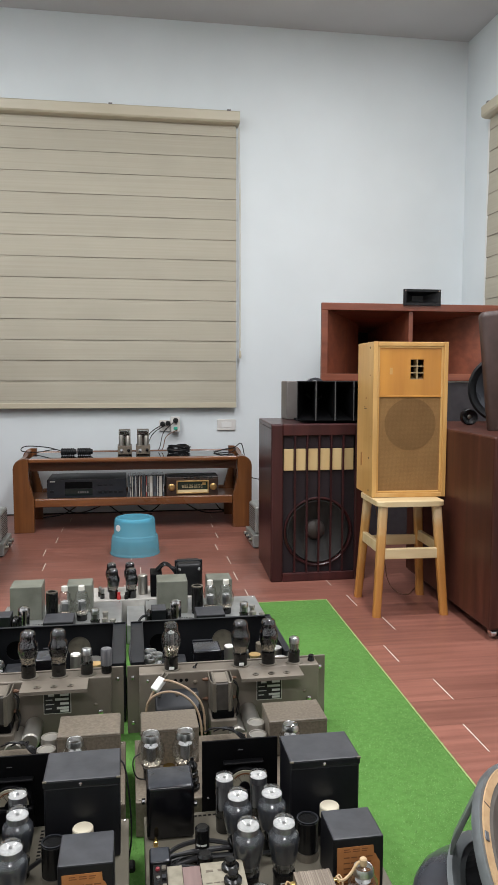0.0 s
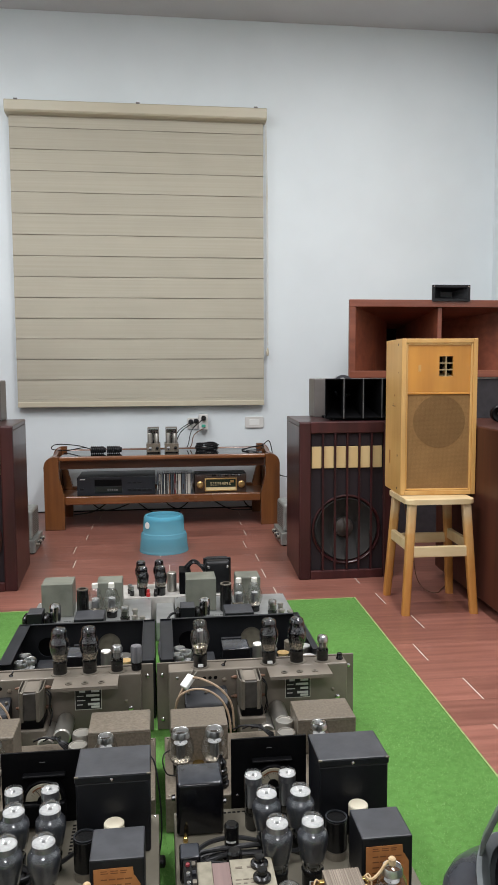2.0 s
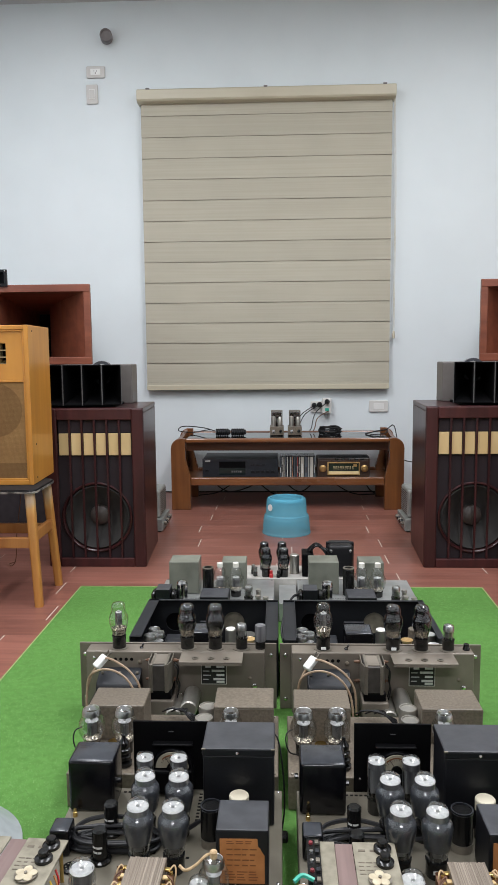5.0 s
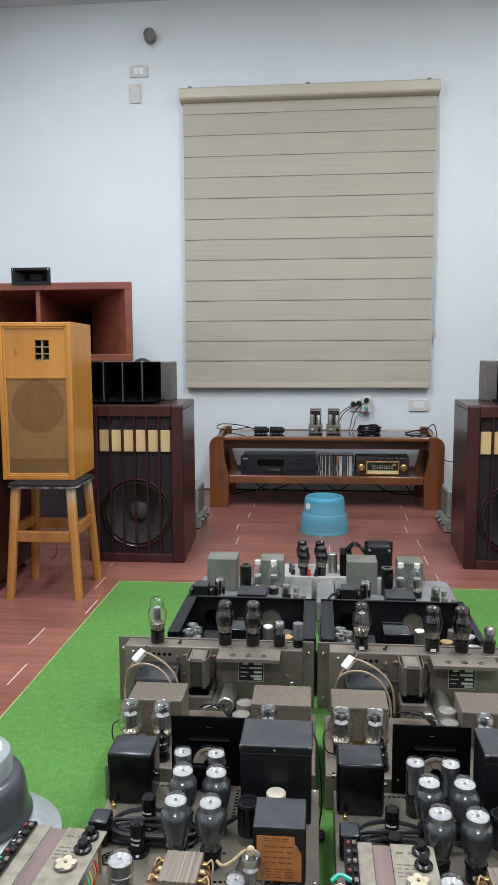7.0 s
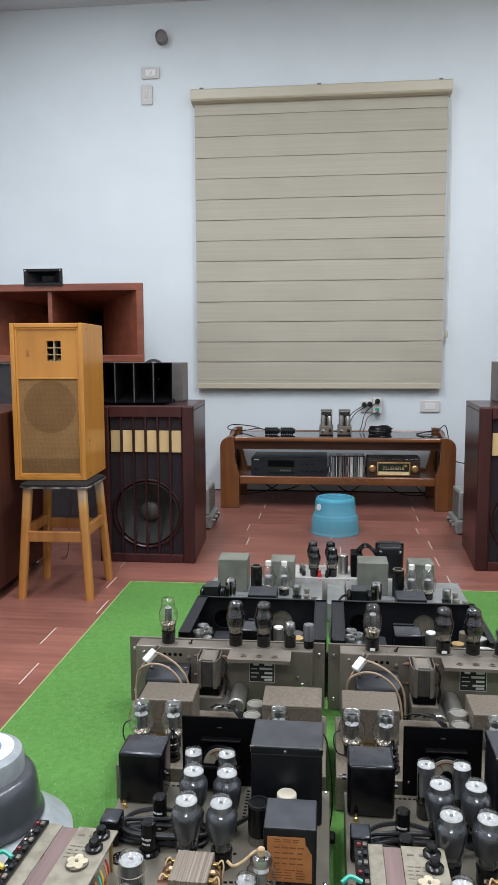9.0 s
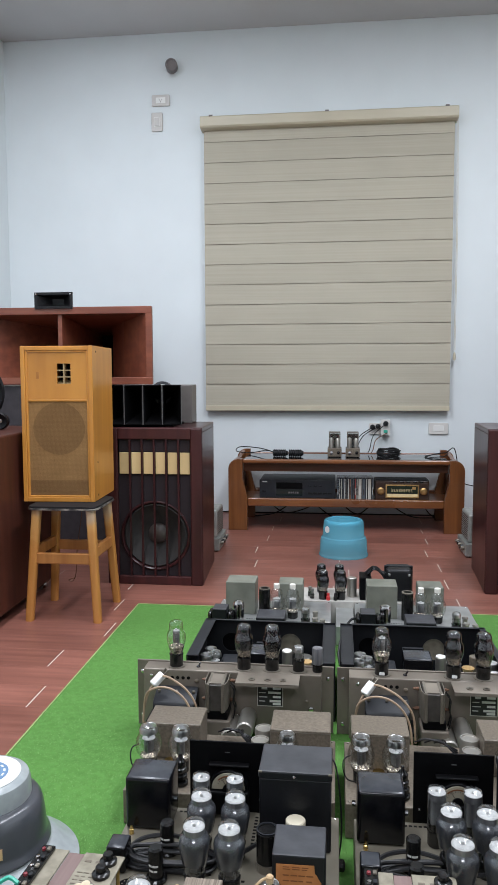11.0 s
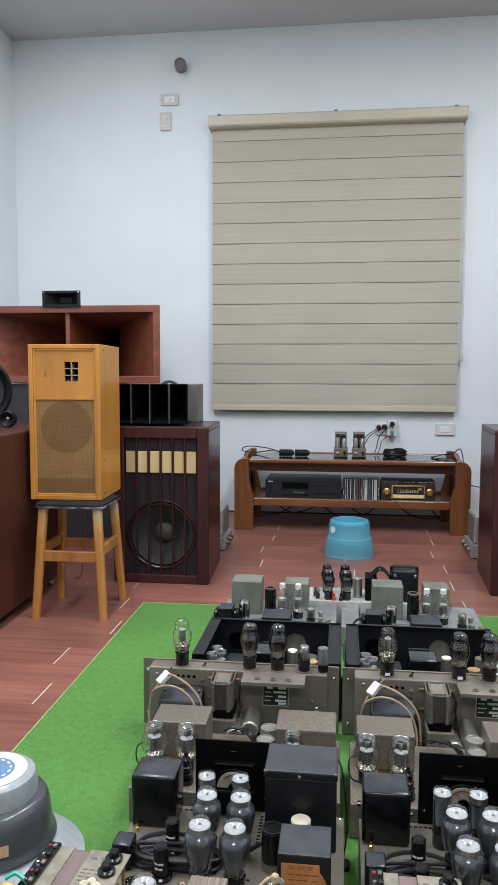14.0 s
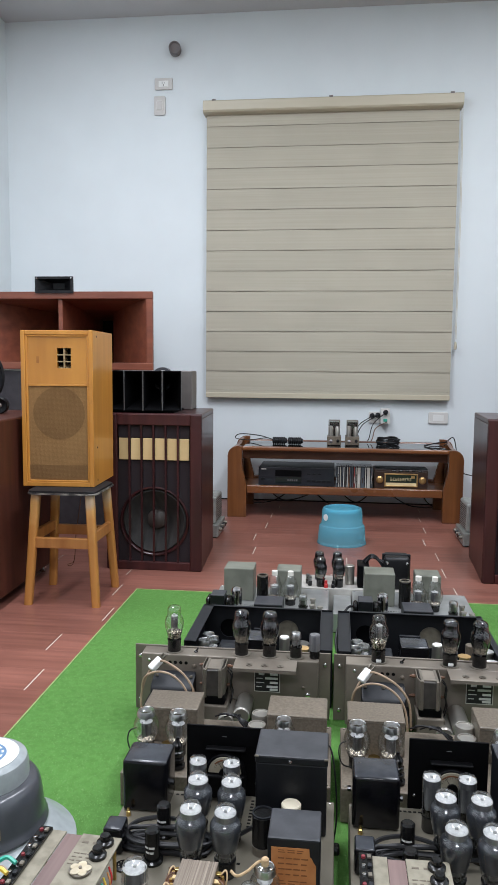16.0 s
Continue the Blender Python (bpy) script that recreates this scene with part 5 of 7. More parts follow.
def side_cabinet(sign):
    """Plain walnut cabinet on castors beside the stools, with drivers on its top."""
    x0 = 1.146
    ob = thing("walnut_cabinet", sign * (x0 + 0.33), 2.055, 0, "plain dark walnut speaker cabinet on small castors", "loudspeaker cabinet", "pair of walnut cabinets", rz=-1.5 * sign)
    part("body", box(-0.33, 0.33, 0, 0.80, 0.038, 0.662, bev=0.007), SIDEWOOD, ob)
    part("plinth", box(-0.32, 0.32, 0.01, 0.79, 0.032, 0.0382), BLACKPL, ob)
    for cx in (-0.3, 0.3):
        for cy in (0.04, 0.7):
            c = part("castor", spun([(0, -0.009), (0.015, -0.009), (0.017, -0.006), (0.017, 0.006), (0.015, 0.009), (0, 0.009)], 16, along(cx, cy, 0.017, 0, 90, 0)), CHROME, ob, smooth=True)
            part("fork", box(cx - 0.011, cx + 0.011, cy - 0.009, cy + 0.009, 0.019, 0.0325), CHROME, c)
    tw = thing("ring_tweeter", 1.327 if sign > 0 else -1.302, 2.64, 0.662, "small black ring tweeter on the walnut cabinet", "tweeter", "pair of ring tweeters")
    part("body", spun([(0.0, -0.014), (0.014, -0.016), (0.028, -0.03), (0.036, -0.034), (0.040, -0.03), (0.040, 0.004), (0.034, 0.008), (0, 0.008)], 28, along(0, 0, 0.032, 90, 0, -8 * sign) @ Matrix.Scale(-0.8, 4, (0, 0, 1)) @ Matrix.Diagonal((0.8, 0.8, 1, 1))), BLACKPL, tw, smooth=True)
    part("dome", spun([(0.013, 0), (0.008, 0.006), (0, 0.008)], 16, along(0, -0.010, 0.032, 90, 0, -8 * sign) @ Matrix.Scale(0.8, 4)), CANMETAL, tw, smooth=True)
    # round horn standing on edge
    rg = thing("round_horn", 1.500 if sign > 0 else -1.460, 2.70, 0.662, "large black round horn mouth standing on the cabinet", "horn speaker", "pair of round horns", rz=-34 * sign)
    prof = [(0.108, 0.03), (0.116, 0.008), (0.128, 0.0), (0.138, 0.006), (0.140, 0.020), (0.130, 0.034), (0.11, 0.05), (0.05, 0.12), (0.03, 0.18)]
    part("mouth", spun(prof, 44, along(0, 0, 0.140, -90)), BLACKPL, rg, smooth=True)
    part("flare", spun([(0.109, 0.029), (0.085, 0.055), (0.045, 0.10), (0.022, 0.16), (0, 0.162)], 36, along(0, 0, 0.140, -90)), SPKDARK, rg, smooth=True)
    # square horn with dark brown frame
    sq = thing("square_horn", sign * 1.484, 2.27, 0.662, "dark brown square wooden horn leaning on the cabinet", "horn speaker", "pair of square horns", rz=-8 * sign)
    lean = along(0, 0, 0.012, 0, -6 * sign, 0)
    bm = bmesh.new()
    bx(bm, -0.235, 0.20, 0.0, 0.055, 0.0, 0.425, bev=0.02, seg=4, m=lean)
    part("frame", bm, material("dark_brown_leathercloth", (0.060, 0.034, 0.028), (0.040, 0.022, 0.018), rough=0.45, scale=(20, 20, 20), bump=0.15), sq, smooth=True)
    part("back_box", box(-0.10, 0.12, 0.056, 0.2, 0.0, 0.2, bev=0.01), NIGHT, sq)
    return ob


side_cabinet(1)
side_cabinet(-1)


def caged_amp(x, sign):
    """Grey amplifier with a perforated cage, behind the bass cabinet."""
    ob = thing("caged_amplifier", x, 3.46, 0, "grey amplifier with perforated cage on the floor", "amplifier", "pair of caged amplifiers")
    part("chassis", box(-0.15, 0.15, 0, 0.24, 0.006, 0.066, bev=0.003), CAGEGREY, ob)
    bm = bmesh.new()
    bx(bm, -0.135, 0.135, 0.025, 0.225, 0.0665, 0.205, bev=0.012, seg=3)
    part("cage", bm, CAGEGREY, ob, "perforated grey cage")
    bm = bmesh.new()
    s = -sign
    for i in range(17):
        for j in range(11):
            lathe(bm, [(0, 0), (0.0032, 0), (0.0032, 0.0006), (0, 0.0006)], 6, along(s * 0.135, 0.042 + i * 0.0105 + 0.005 * (j % 2), 0.082 + j * 0.0105, 0, 90 * s, 0))
    part("perforation", bm, INK, ob)["kind"] = "stuff"
    for i in range(5):
        part("knob", spun([(0, 0), (0.010, 0), (0.009, 0.016), (0, 0.017)], 12, along(s * 0.15, 0.035 + i * 0.04, 0.04, 0, 90 * s, 0)), BASEBLACK if i % 2 else STEELBAND, ob)
    for px in (-0.13, 0.13):
        for py in (0.02, 0.22):
            part("foot", spun([(0, 0), (0.01, 0), (0.01, 0.006), (0, 0.006)], 8, along(px, py, 0)), BLACKPL, ob)
    return ob


caged_amp(0.757, 1)
caged_amp(-0.726, -1)


# ---------------------------------------------------------------- vacuum tubes
GROUND = 0.007      # top of the turf backing, on which the amplifiers stand
mesh_cache = {}


def shared(key, maker, mat, smooth=True):
    if key not in mesh_cache:
        bm = maker()
        me = bpy.data.meshes.new(key)
        bmesh.ops.recalc_face_normals(bm, faces=bm.faces)
        bm.to_mesh(me); bm.free()
        me.materials.append(mat)
        if smooth:
            me.polygons.foreach_set("use_smooth", [True] * len(me.polygons))
            me.set_sharp_from_angle(angle=radians(40))
        mesh_cache[key] = me
    return mesh_cache[key]


def piece(name, me, parent, m=None, label=""):
    ob = new(name, me)
    ob.parent = parent
    if m is not None:
        ob.matrix_local = m
    if label:
        ob["label"] = label
    return ob


def base_prof(r, h):
    return [(0, 0), (r * 0.94, 0), (r, 0.002), (r, h * 0.86), (r * 1.06, h * 0.9), (r * 1.06, h), (r * 0.8, h)]


def bulb(*pts):
    return lambda: spun(pts, 22)


def tube_anode(w, d, z0, z1):
    def make():
        bm = bmesh.new()
        bx(bm, -w, w, -d, d, z0, z1, bev=min(w, d) * 0.4, seg=2)
        for s in (-1, 1):
            lathe(bm, [(0, z0 - 0.008), (0.0008, z0 - 0.008), (0.0008, z1 + 0.006), (0, z1 + 0.006)], 6, along(s * w * 1.25, 0, 0))
        return bm
    return make


TUBES = {
    # glass profile and its material, base radius and height, mica height and radius, coated zone, anode
    "power": dict(glass=[(0.014, 0.026), (0.0162, 0.031), (0.0196, 0.046), (0.0226, 0.060), (0.0246, 0.073), (0.0251, 0.081), (0.0242, 0.0872), (0.0214, 0.0918), (0.0188, 0.0942), (0.0180, 0.0970), (0.0180, 0.1060), (0.0170, 0.1112), (0.0135, 0.1152), (0.0075, 0.1172), (0, 0.1178)],
                  mat=CLEARGLASS, base=(0.0168, 0.028), mica=(0.1045, 0.0175), strap=(0.0172, 0.0955, 0.1045), anode=(0.0070, 0.006, 0.030, 0.050),
                  coat=[(0.0194, 0.0470), (0.0222, 0.060), (0.0242, 0.073), (0.0247, 0.081), (0.0238, 0.0870), (0.0210, 0.0915), (0.0183, 0.0940), (0.0174, 0.0955), (0, 0.0965)]),
    "straight": dict(glass=[(0.0158, 0.028), (0.0168, 0.034), (0.0168, 0.102), (0.0154, 0.1075), (0.009, 0.1105), (0, 0.111)],
                     mat=CLEARGLASS, base=(0.0160, 0.030), mica=(0.1010, 0.0164), strap=(0.0160, 0.0890, 0.1010),
                     anode=(0.0120, 0.0085, 0.040, 0.0990), plate=STRAPGREY),
    "clear": dict(glass=[(0.0134, 0.020), (0.0171, 0.026), (0.0238, 0.040), (0.0250, 0.050), (0.0232, 0.062), (0.0183, 0.071), (0.0177, 0.081), (0.0146, 0.0865), (0.0073, 0.0890), (0.0000, 0.0892)],
                  mat=CLEARGLASS, base=(0.0145, 0.022), mica=(0.0615, 0.0125), anode=(0.0085, 0.006, 0.034, 0.058), flash=[(0.0135, 0.022), (0.0175, 0.030), (0.0150, 0.031), (0.009, 0.035), (0.004, 0.030), (0, 0.032)], getter=[(0.0172, 0.0730), (0.0172, 0.0790), (0.0150, 0.0850), (0.0140, 0.0845), (0.0160, 0.0785)]),
    "tall_clear": dict(glass=[(0.013, 0.028), (0.0150, 0.031), (0.0182, 0.044), (0.0218, 0.058), (0.0230, 0.068), (0.0224, 0.077), (0.0200, 0.084), (0.0172, 0.088), (0.0164, 0.091), (0.0164, 0.102), (0.0154, 0.107), (0.0125, 0.1102), (0.0075, 0.1120), (0, 0.1125)],
                       mat=CLEARGLASS, base=(0.0160, 0.031), mica=(0.0865, 0.0080), anode=(0.0062, 0.005, 0.056, 0.084),
                       flash=[(0.0146, 0.033), (0.0170, 0.042), (0.0186, 0.049), (0.0150, 0.046), (0.0100, 0.051), (0.0050, 0.044), (0, 0.048)]),
    "tall_dark": dict(glass=[(0.013, 0.028), (0.0150, 0.031), (0.0178, 0.042), (0.0210, 0.055), (0.0226, 0.065), (0.0223, 0.073), (0.0206, 0.0795), (0.0182, 0.0830), (0.0173, 0.0855), (0.0173, 0.0965), (0.0165, 0.1020), (0.0140, 0.1060), (0.0090, 0.1085), (0, 0.1093)],
                      mat=CLEARGLASS, base=(0.0160, 0.029), coat=[(0.0192, 0.0500), (0.0206, 0.055), (0.0222, 0.065), (0.0219, 0.073), (0.0202, 0.0792), (0.0178, 0.0827), (0.0169, 0.0852), (0.0169, 0.0962), (0.0161, 0.1015), (0.0137, 0.1054), (0.0088, 0.1079), (0, 0.1087)],
                      anode=(0.0075, 0.006, 0.036, 0.052), flash=[(0.0146, 0.033), (0.0166, 0.041), (0.0185, 0.0490), (0.0150, 0.0455), (0.0100, 0.0500), (0.0050, 0.0430), (0, 0.047)]),
    "stub": dict(glass=[(0.0165, 0.006), (0.0188, 0.012), (0.0190, 0.052), (0.0182, 0.060), (0.0155, 0.0665), (0.0100, 0.0705), (0, 0.0720)],
                 mat=CLEARGLASS, base=(0.0170, 0.010), mica=(0.0565, 0.0176), anode=(0.0125, 0.0090, 0.016, 0.0555), plate=STRAPGREY, ring=(0.0192, 0.040)),
    "small": dict(glass=[(0.0120, 0.026), (0.0130, 0.029), (0.0130, 0.056), (0.0112, 0.061), (0.006, 0.0635), (0, 0.064)],
                  mat=CLEARGLASS, base=(0.0140, 0.027), mica=(0.050, 0.0112), anode=(0.0080, 0.007, 0.030, 0.047), getter=[(0.0126, 0.0470), (0.0127, 0.0555), (0.0110, 0.0602), (0.0060, 0.0626), (0, 0.0630)]),
    "capped": dict(glass=[(0.0138, 0.016), (0.0179, 0.020), (0.0240, 0.034), (0.0262, 0.048), (0.0250, 0.060), (0.0205, 0.068), (0.0185, 0.074), (0.0178, 0.084), (0.0130, 0.091), (0.0095, 0.094), (0.0000, 0.0942)],
                   mat=CLEARGLASS, base=(0.0165, 0.018), mica=(0.060, 0.0110), anode=(0.0100, 0.008, 0.030, 0.058), cap=(0.0095, 0.094, 0.108), flash=[(0.0150, 0.018), (0.0200, 0.026), (0.0160, 0.027), (0.009, 0.031), (0.004, 0.026), (0, 0.028)]),
    "metal": dict(glass=[(0.0163, 0.010), (0.0166, 0.014), (0.0166, 0.058), (0.0143, 0.066), (0.0065, 0.0695), (0.0000, 0.070)],
                  mat=CHROME, base=(0.0140, 0.012)),
}


def tube(parent, kind, x, y, z, s=1.0, label="", rz=0.0):
    """One vacuum tube standing at x, y, z of its parent."""
    d = TUBES[kind]
    ob = piece("vacuum_tube", shared("tube_" + kind, bulb(*d["glass"]), d["mat"]), parent, Matrix.Translation((x, y, z)) @ Matrix.Rotation(radians(rz), 4, "Z") @ Matrix.Scale(s, 4), label)
    piece("base", shared("base_" + kind, lambda: spun(base_prof(*d["base"]), 20), BASEBLACK), ob)
    if "mica" in d:
        zz, r = d["mica"]

        def mica():
            bm = spun([(0, zz), (r, zz), (r, zz + 0.0008), (0, zz + 0.0008)], 20)
            bx(bm, -0.0026, 0.0026, -0.0018, 0.0018, zz + 0.0008, zz + 0.0055, bev=0.0006, seg=1)
            return bm
        piece("mica", shared("mica_" + kind, mica, MICA), ob)
    if "coat" in d:
        piece("coating", shared("coat_" + kind, bulb(*d["coat"]), COATDARK if kind == "tall_dark" else COATING), ob)
    if "anode" in d:
        piece("anode", shared("anode_" + kind, tube_anode(*d["anode"]), d.get("plate", ANODE), False), ob)
    if "getter" in d:
        piece("getter", shared("getter_" + kind, bulb(*d["getter"]), GETTER), ob)
    if "flash" in d:
        piece("getter", shared("flash_" + kind, bulb(*d["flash"]), SPARKLE), ob)
    if "strap" in d:
        r, z0, z1 = d["strap"]

        piece("strap", shared("strap_" + kind, lambda: spun([(r - 0.0006, z0), (r, z0), (r, z1), (r - 0.0006, z1)], 24), STRAPGREY), ob)
    if "ring" in d:
        r, z0 = d["ring"]
        piece("spring_ring", shared("ring_" + kind, lambda: spun([(r, z0 - 0.0008), (r + 0.0012, z0), (r, z0 + 0.0008), (r - 0.0002, z0)], 28), STEELBAND), ob)
    if "cap" in d:
        r, z0, z1 = d["cap"]
        piece("top_cap", shared("cap_" + kind, lambda: spun([(0, z0), (r, z0), (r, z1 - 0.001), (r - 0.001, z1), (0, z1)], 14), WHITECER), ob)
    return ob


def holed(outline, holes, y0, y1):
    """A plate facing y with an outline of (x, z) points and round holes (x, z, rx, rz)."""
    bm = bmesh.new()
    loops = [outline] + [[(cx + rx * math.cos(a), cz + rz * math.sin(a)) for a in np.linspace(0, 2 * math.pi, 28, endpoint=False)] for cx, cz, rx, rz in holes]
    edges = []
    for lp in loops:
        vs = [bm.verts.new((x, y0, z)) for x, z in lp]
        edges += [bm.edges.new((vs[i], vs[(i + 1) % len(vs)])) for i in range(len(vs))]
    bmesh.ops.triangle_fill(bm, use_beauty=True, edges=edges)
    r = bmesh.ops.extrude_face_region(bm, geom=list(bm.faces))
    bmesh.ops.translate(bm, vec=(0, y1 - y0, 0), verts=[v for v in r["geom"] if isinstance(v, bmesh.types.BMVert)])
    return bm


class Unit:
    """A thing built in the room's own coordinates, its origin at its base."""

    def __init__(self, name, x, y, label, category, group, lift=0.0):
        self.ob = thing(name, x, y, GROUND + lift, label, category, group)
        self.x, self.y, self.lift = x, y, lift
        self.off = pose(-x, -y, -GROUND)

    def add(self, name, bm, mat, label="", smooth=False):
        return part(name, bm, mat, self.ob, label, smooth, at=self.off)

    def tube(self, kind, x, y, z, s=1.0, label="", rz=0.0):
        return tube(self.ob, kind, x - self.x, y - self.y, z - GROUND, s, label, rz)

    def copy(self, dx, dy=0.0):
        return copy_thing(self.ob, pose(self.x + dx, self.y + dy, GROUND + self.lift))


def screw(u, x, y, z, r=0.004, mat=CHROME, rx=0, name="screw"):
    u.add(name, spun([(0, 0), (r, 0), (r * 0.95, r * 0.5), (r * 0.5, r * 0.8), (0, r * 0.85)], 10, along(x, y, z, rx)), mat, smooth=True)


# ---------------------------------------------------------------- front row: power amplifiers
ZC = 0.075
u = Unit("power_amplifier", 0.2175, 0.88, "olive-grey tube power amplifier with black transformers on turf", "tube amplifier", "front row of amplifiers")
bm = bmesh.new()
bx(bm, 0.030, 0.405, 0.62, 1.145, GROUND + 0.001, ZC, bev=0.002)
u.add("chassis", bm, CHASSIS)
slot = shared("vent_slot", lambda: box(-0.0028, 0.0028, -0.0022, 0.0022, 0.0002, 0.0005), NIGHT, False)
spots = [(0.120 + i * 0.0085, 1.132) for i in range(7)] + [(0.259 + j * 0.0082, 1.128 - i * 0.0095) for i in range(9) for j in range(2)]
spots += [(0.215 + i * 0.0085, 0.885 + 0.001 * i) for i in range(10)] + [(0.09, 1.05), (0.20, 0.965), (0.255, 0.955), (0.10, 0.93), (0.16, 0.99), (0.30, 0.93)]
for x, y in spots:
    piece("vent_hole", slot, u.ob, pose(x - u.x, y - u.y, ZC - GROUND))
for x, y in ((0.036, 1.138), (0.398, 1.138), (0.398, 0.90), (0.036, 0.90)):
    screw(u, x, y, ZC, 0.003)
# lacquered can
bm = bmesh.new()
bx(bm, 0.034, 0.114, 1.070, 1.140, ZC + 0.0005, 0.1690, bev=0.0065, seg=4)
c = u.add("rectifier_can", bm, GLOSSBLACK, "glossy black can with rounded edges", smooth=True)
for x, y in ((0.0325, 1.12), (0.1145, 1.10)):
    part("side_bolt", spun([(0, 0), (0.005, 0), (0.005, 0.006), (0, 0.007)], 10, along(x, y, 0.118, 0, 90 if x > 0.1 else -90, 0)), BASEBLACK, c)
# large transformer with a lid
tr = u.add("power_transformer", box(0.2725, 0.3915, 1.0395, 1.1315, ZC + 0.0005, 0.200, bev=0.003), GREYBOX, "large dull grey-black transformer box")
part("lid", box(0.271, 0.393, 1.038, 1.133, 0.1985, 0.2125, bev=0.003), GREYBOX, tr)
part("lid_screw", spun([(0, 0), (0.0028, 0), (0, 0.0015)], 8, along(0.330, 1.038, 0.2045, 90)), CHROME, tr)
for x in (0.274, 0.390):
    part("chip", box(x - 0.0035, x + 0.0035, 1.0372, 1.040, 0.2095, 0.2128, bev=0.001), CHASSIS, tr)
# meter on its black plate
mp = u.add("meter_plate", box(0.134, 0.2715, 1.147, 1.151, ZC - 0.02, 0.2035, bev=0.001), NIGHT, "black plate carrying a meter")
for x in (0.145, 0.262):
    part("plate_screw", spun([(0, 0), (0.0025, 0), (0, 0.0015)], 8, along(x, 1.147, 0.098, 90)), CHROME, mp)
part("maker_mark", box(0.199, 0.208, 1.1464, 1.147, 0.1835, 0.1846), EDGEGREY, mp)
mt = u.add("panel_meter", box(0.170, 0.245, 1.118, 1.147, 0.082, 0.124, bev=0.004), NIGHT, "black panel meter with an arched cream face")
part("hood", box(0.171, 0.244, 1.132, 1.147, 0.163, 0.167, bev=0.002), NIGHT, mt)
arch = [(0.0300 * math.cos(radians(a)), 0.0300 * math.sin(radians(a))) for a in range(0, 181, 12)]
bm = bmesh.new()
prism(bm, [(0.2075 + x * 1.15, 0.1255 + z * 1.15) for x, z in arch], 1.1265, 1.1465, "y", 0.0015)
part("bezel", bm, NIGHT, mt)
bm = bmesh.new()
prism(bm, [(0.2075 + x, 0.1265 + z) for x, z in arch], 1.1250, 1.1266, "y")
fc = part("dial_face", bm, METERFACE, mt, "aged cream meter face")
part("needle", box(-0.0005, 0.0005, -0.0006, 0, 0, 0.024, m=along(0.2075, 1.1248, 0.1275, 0, -32, 0)), INK, mt)
bm = bmesh.new()
for a in range(30, 151, 12):
    bx(bm, -0.0003, 0.0003, -0.0004, 0, 0.019, 0.0225, m=along(0.2075, 1.1248, 0.1265, 0, a - 90, 0))
part("scale_mark", bm, INK, mt)
bm = bmesh.new()
for a in range(48, 129, 8):
    bx(bm, -0.0023, 0.0023, -0.0004, 0, 0.0228, 0.0252, m=along(0.2075, 1.1249, 0.1265, 0, a - 90, 0))
part("scale_arc", bm, BROWNINK, mt)
part("meter_hub", spun([(0.010, 0), (0.010, 0.004), (0, 0.0045)], 18, along(0.2075, 1.1255, 0.1265, 90)), NIGHT, mt)
# tubes
for kind, x, y, sc in (("straight", 0.1665, 1.085, 0.92), ("straight", 0.2255, 1.085, 0.92), ("power", 0.1795, 1.014, 0.96), ("power", 0.2355, 1.014, 0.96),
                       ("power", 0.1835, 0.930, 0.97), ("power", 0.2380, 0.928, 0.97)):
    u.tube(kind, x, y, ZC, sc, "smoked power tube with white mica top" if kind == "power" else "straight clear tube with white mica top")
# cans
bm = bmesh.new(); can(bm, 0.0180, 0.052, along(0.2905, 0.992, ZC + 0.013), 24)
k = u.add("filter_can", bm, BASEBLACK, "black electrolytic can on a steel ring", smooth=True)
part("ring", spun([(0.0, 0), (0.0185, 0), (0.0185, 0.013), (0, 0.013)], 22, along(0.2905, 0.992, ZC)), STEELBAND, k)
part("rim", spun([(0.0155, 0.0652), (0.018, 0.0652), (0.0178, 0.0672), (0.0157, 0.0672)], 24, along(0.2905, 0.992, ZC)), TRAYBLACK, k)
bm = bmesh.new(); can(bm, 0.0165, 0.050, along(0.3340, 1.018, ZC), 24)
k = u.add("wax_capacitor", bm, BASEBLACK, "black capacitor with ivory wax top", smooth=True)
part("wax_top", spun([(0, 0), (0.0163, 0), (0.0163, 0.0175), (0.015, 0.019), (0, 0.019)], 24, along(0.3340, 1.018, ZC + 0.0502)), CREAMTOP, k)
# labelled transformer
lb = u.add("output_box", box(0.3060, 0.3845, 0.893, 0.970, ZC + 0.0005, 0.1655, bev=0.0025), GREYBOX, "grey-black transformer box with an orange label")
lab = [(0.3120, 0.081), (0.3785, 0.081), (0.3785, 0.126), (0.3745, 0.132), (0.3720, 0.1375), (0.3690, 0.140), (0.3680, 0.1525), (0.3120, 0.1520)]
bm = prism(bmesh.new(), lab, 0.8918, 0.8926, "y")
l2 = part("paper_label", bm, ORANGE, lb, "torn orange paper label")
bm = bmesh.new(); bars(bm, 0.322, 0.364, 0.1435, 0.150, 2, 0.8918, 0.4, 3, 3, 0.0003)
bars(bm, 0.322, 0.368, 0.106, 0.140, 4, 0.8918, 0.22, 5, 4, 0.0003)
bars(bm, 0.320, 0.372, 0.085, 0.102, 4, 0.8918, 0.35, 8, 3, 0.0003)
part("label_print", bm, BROWNINK, l2)
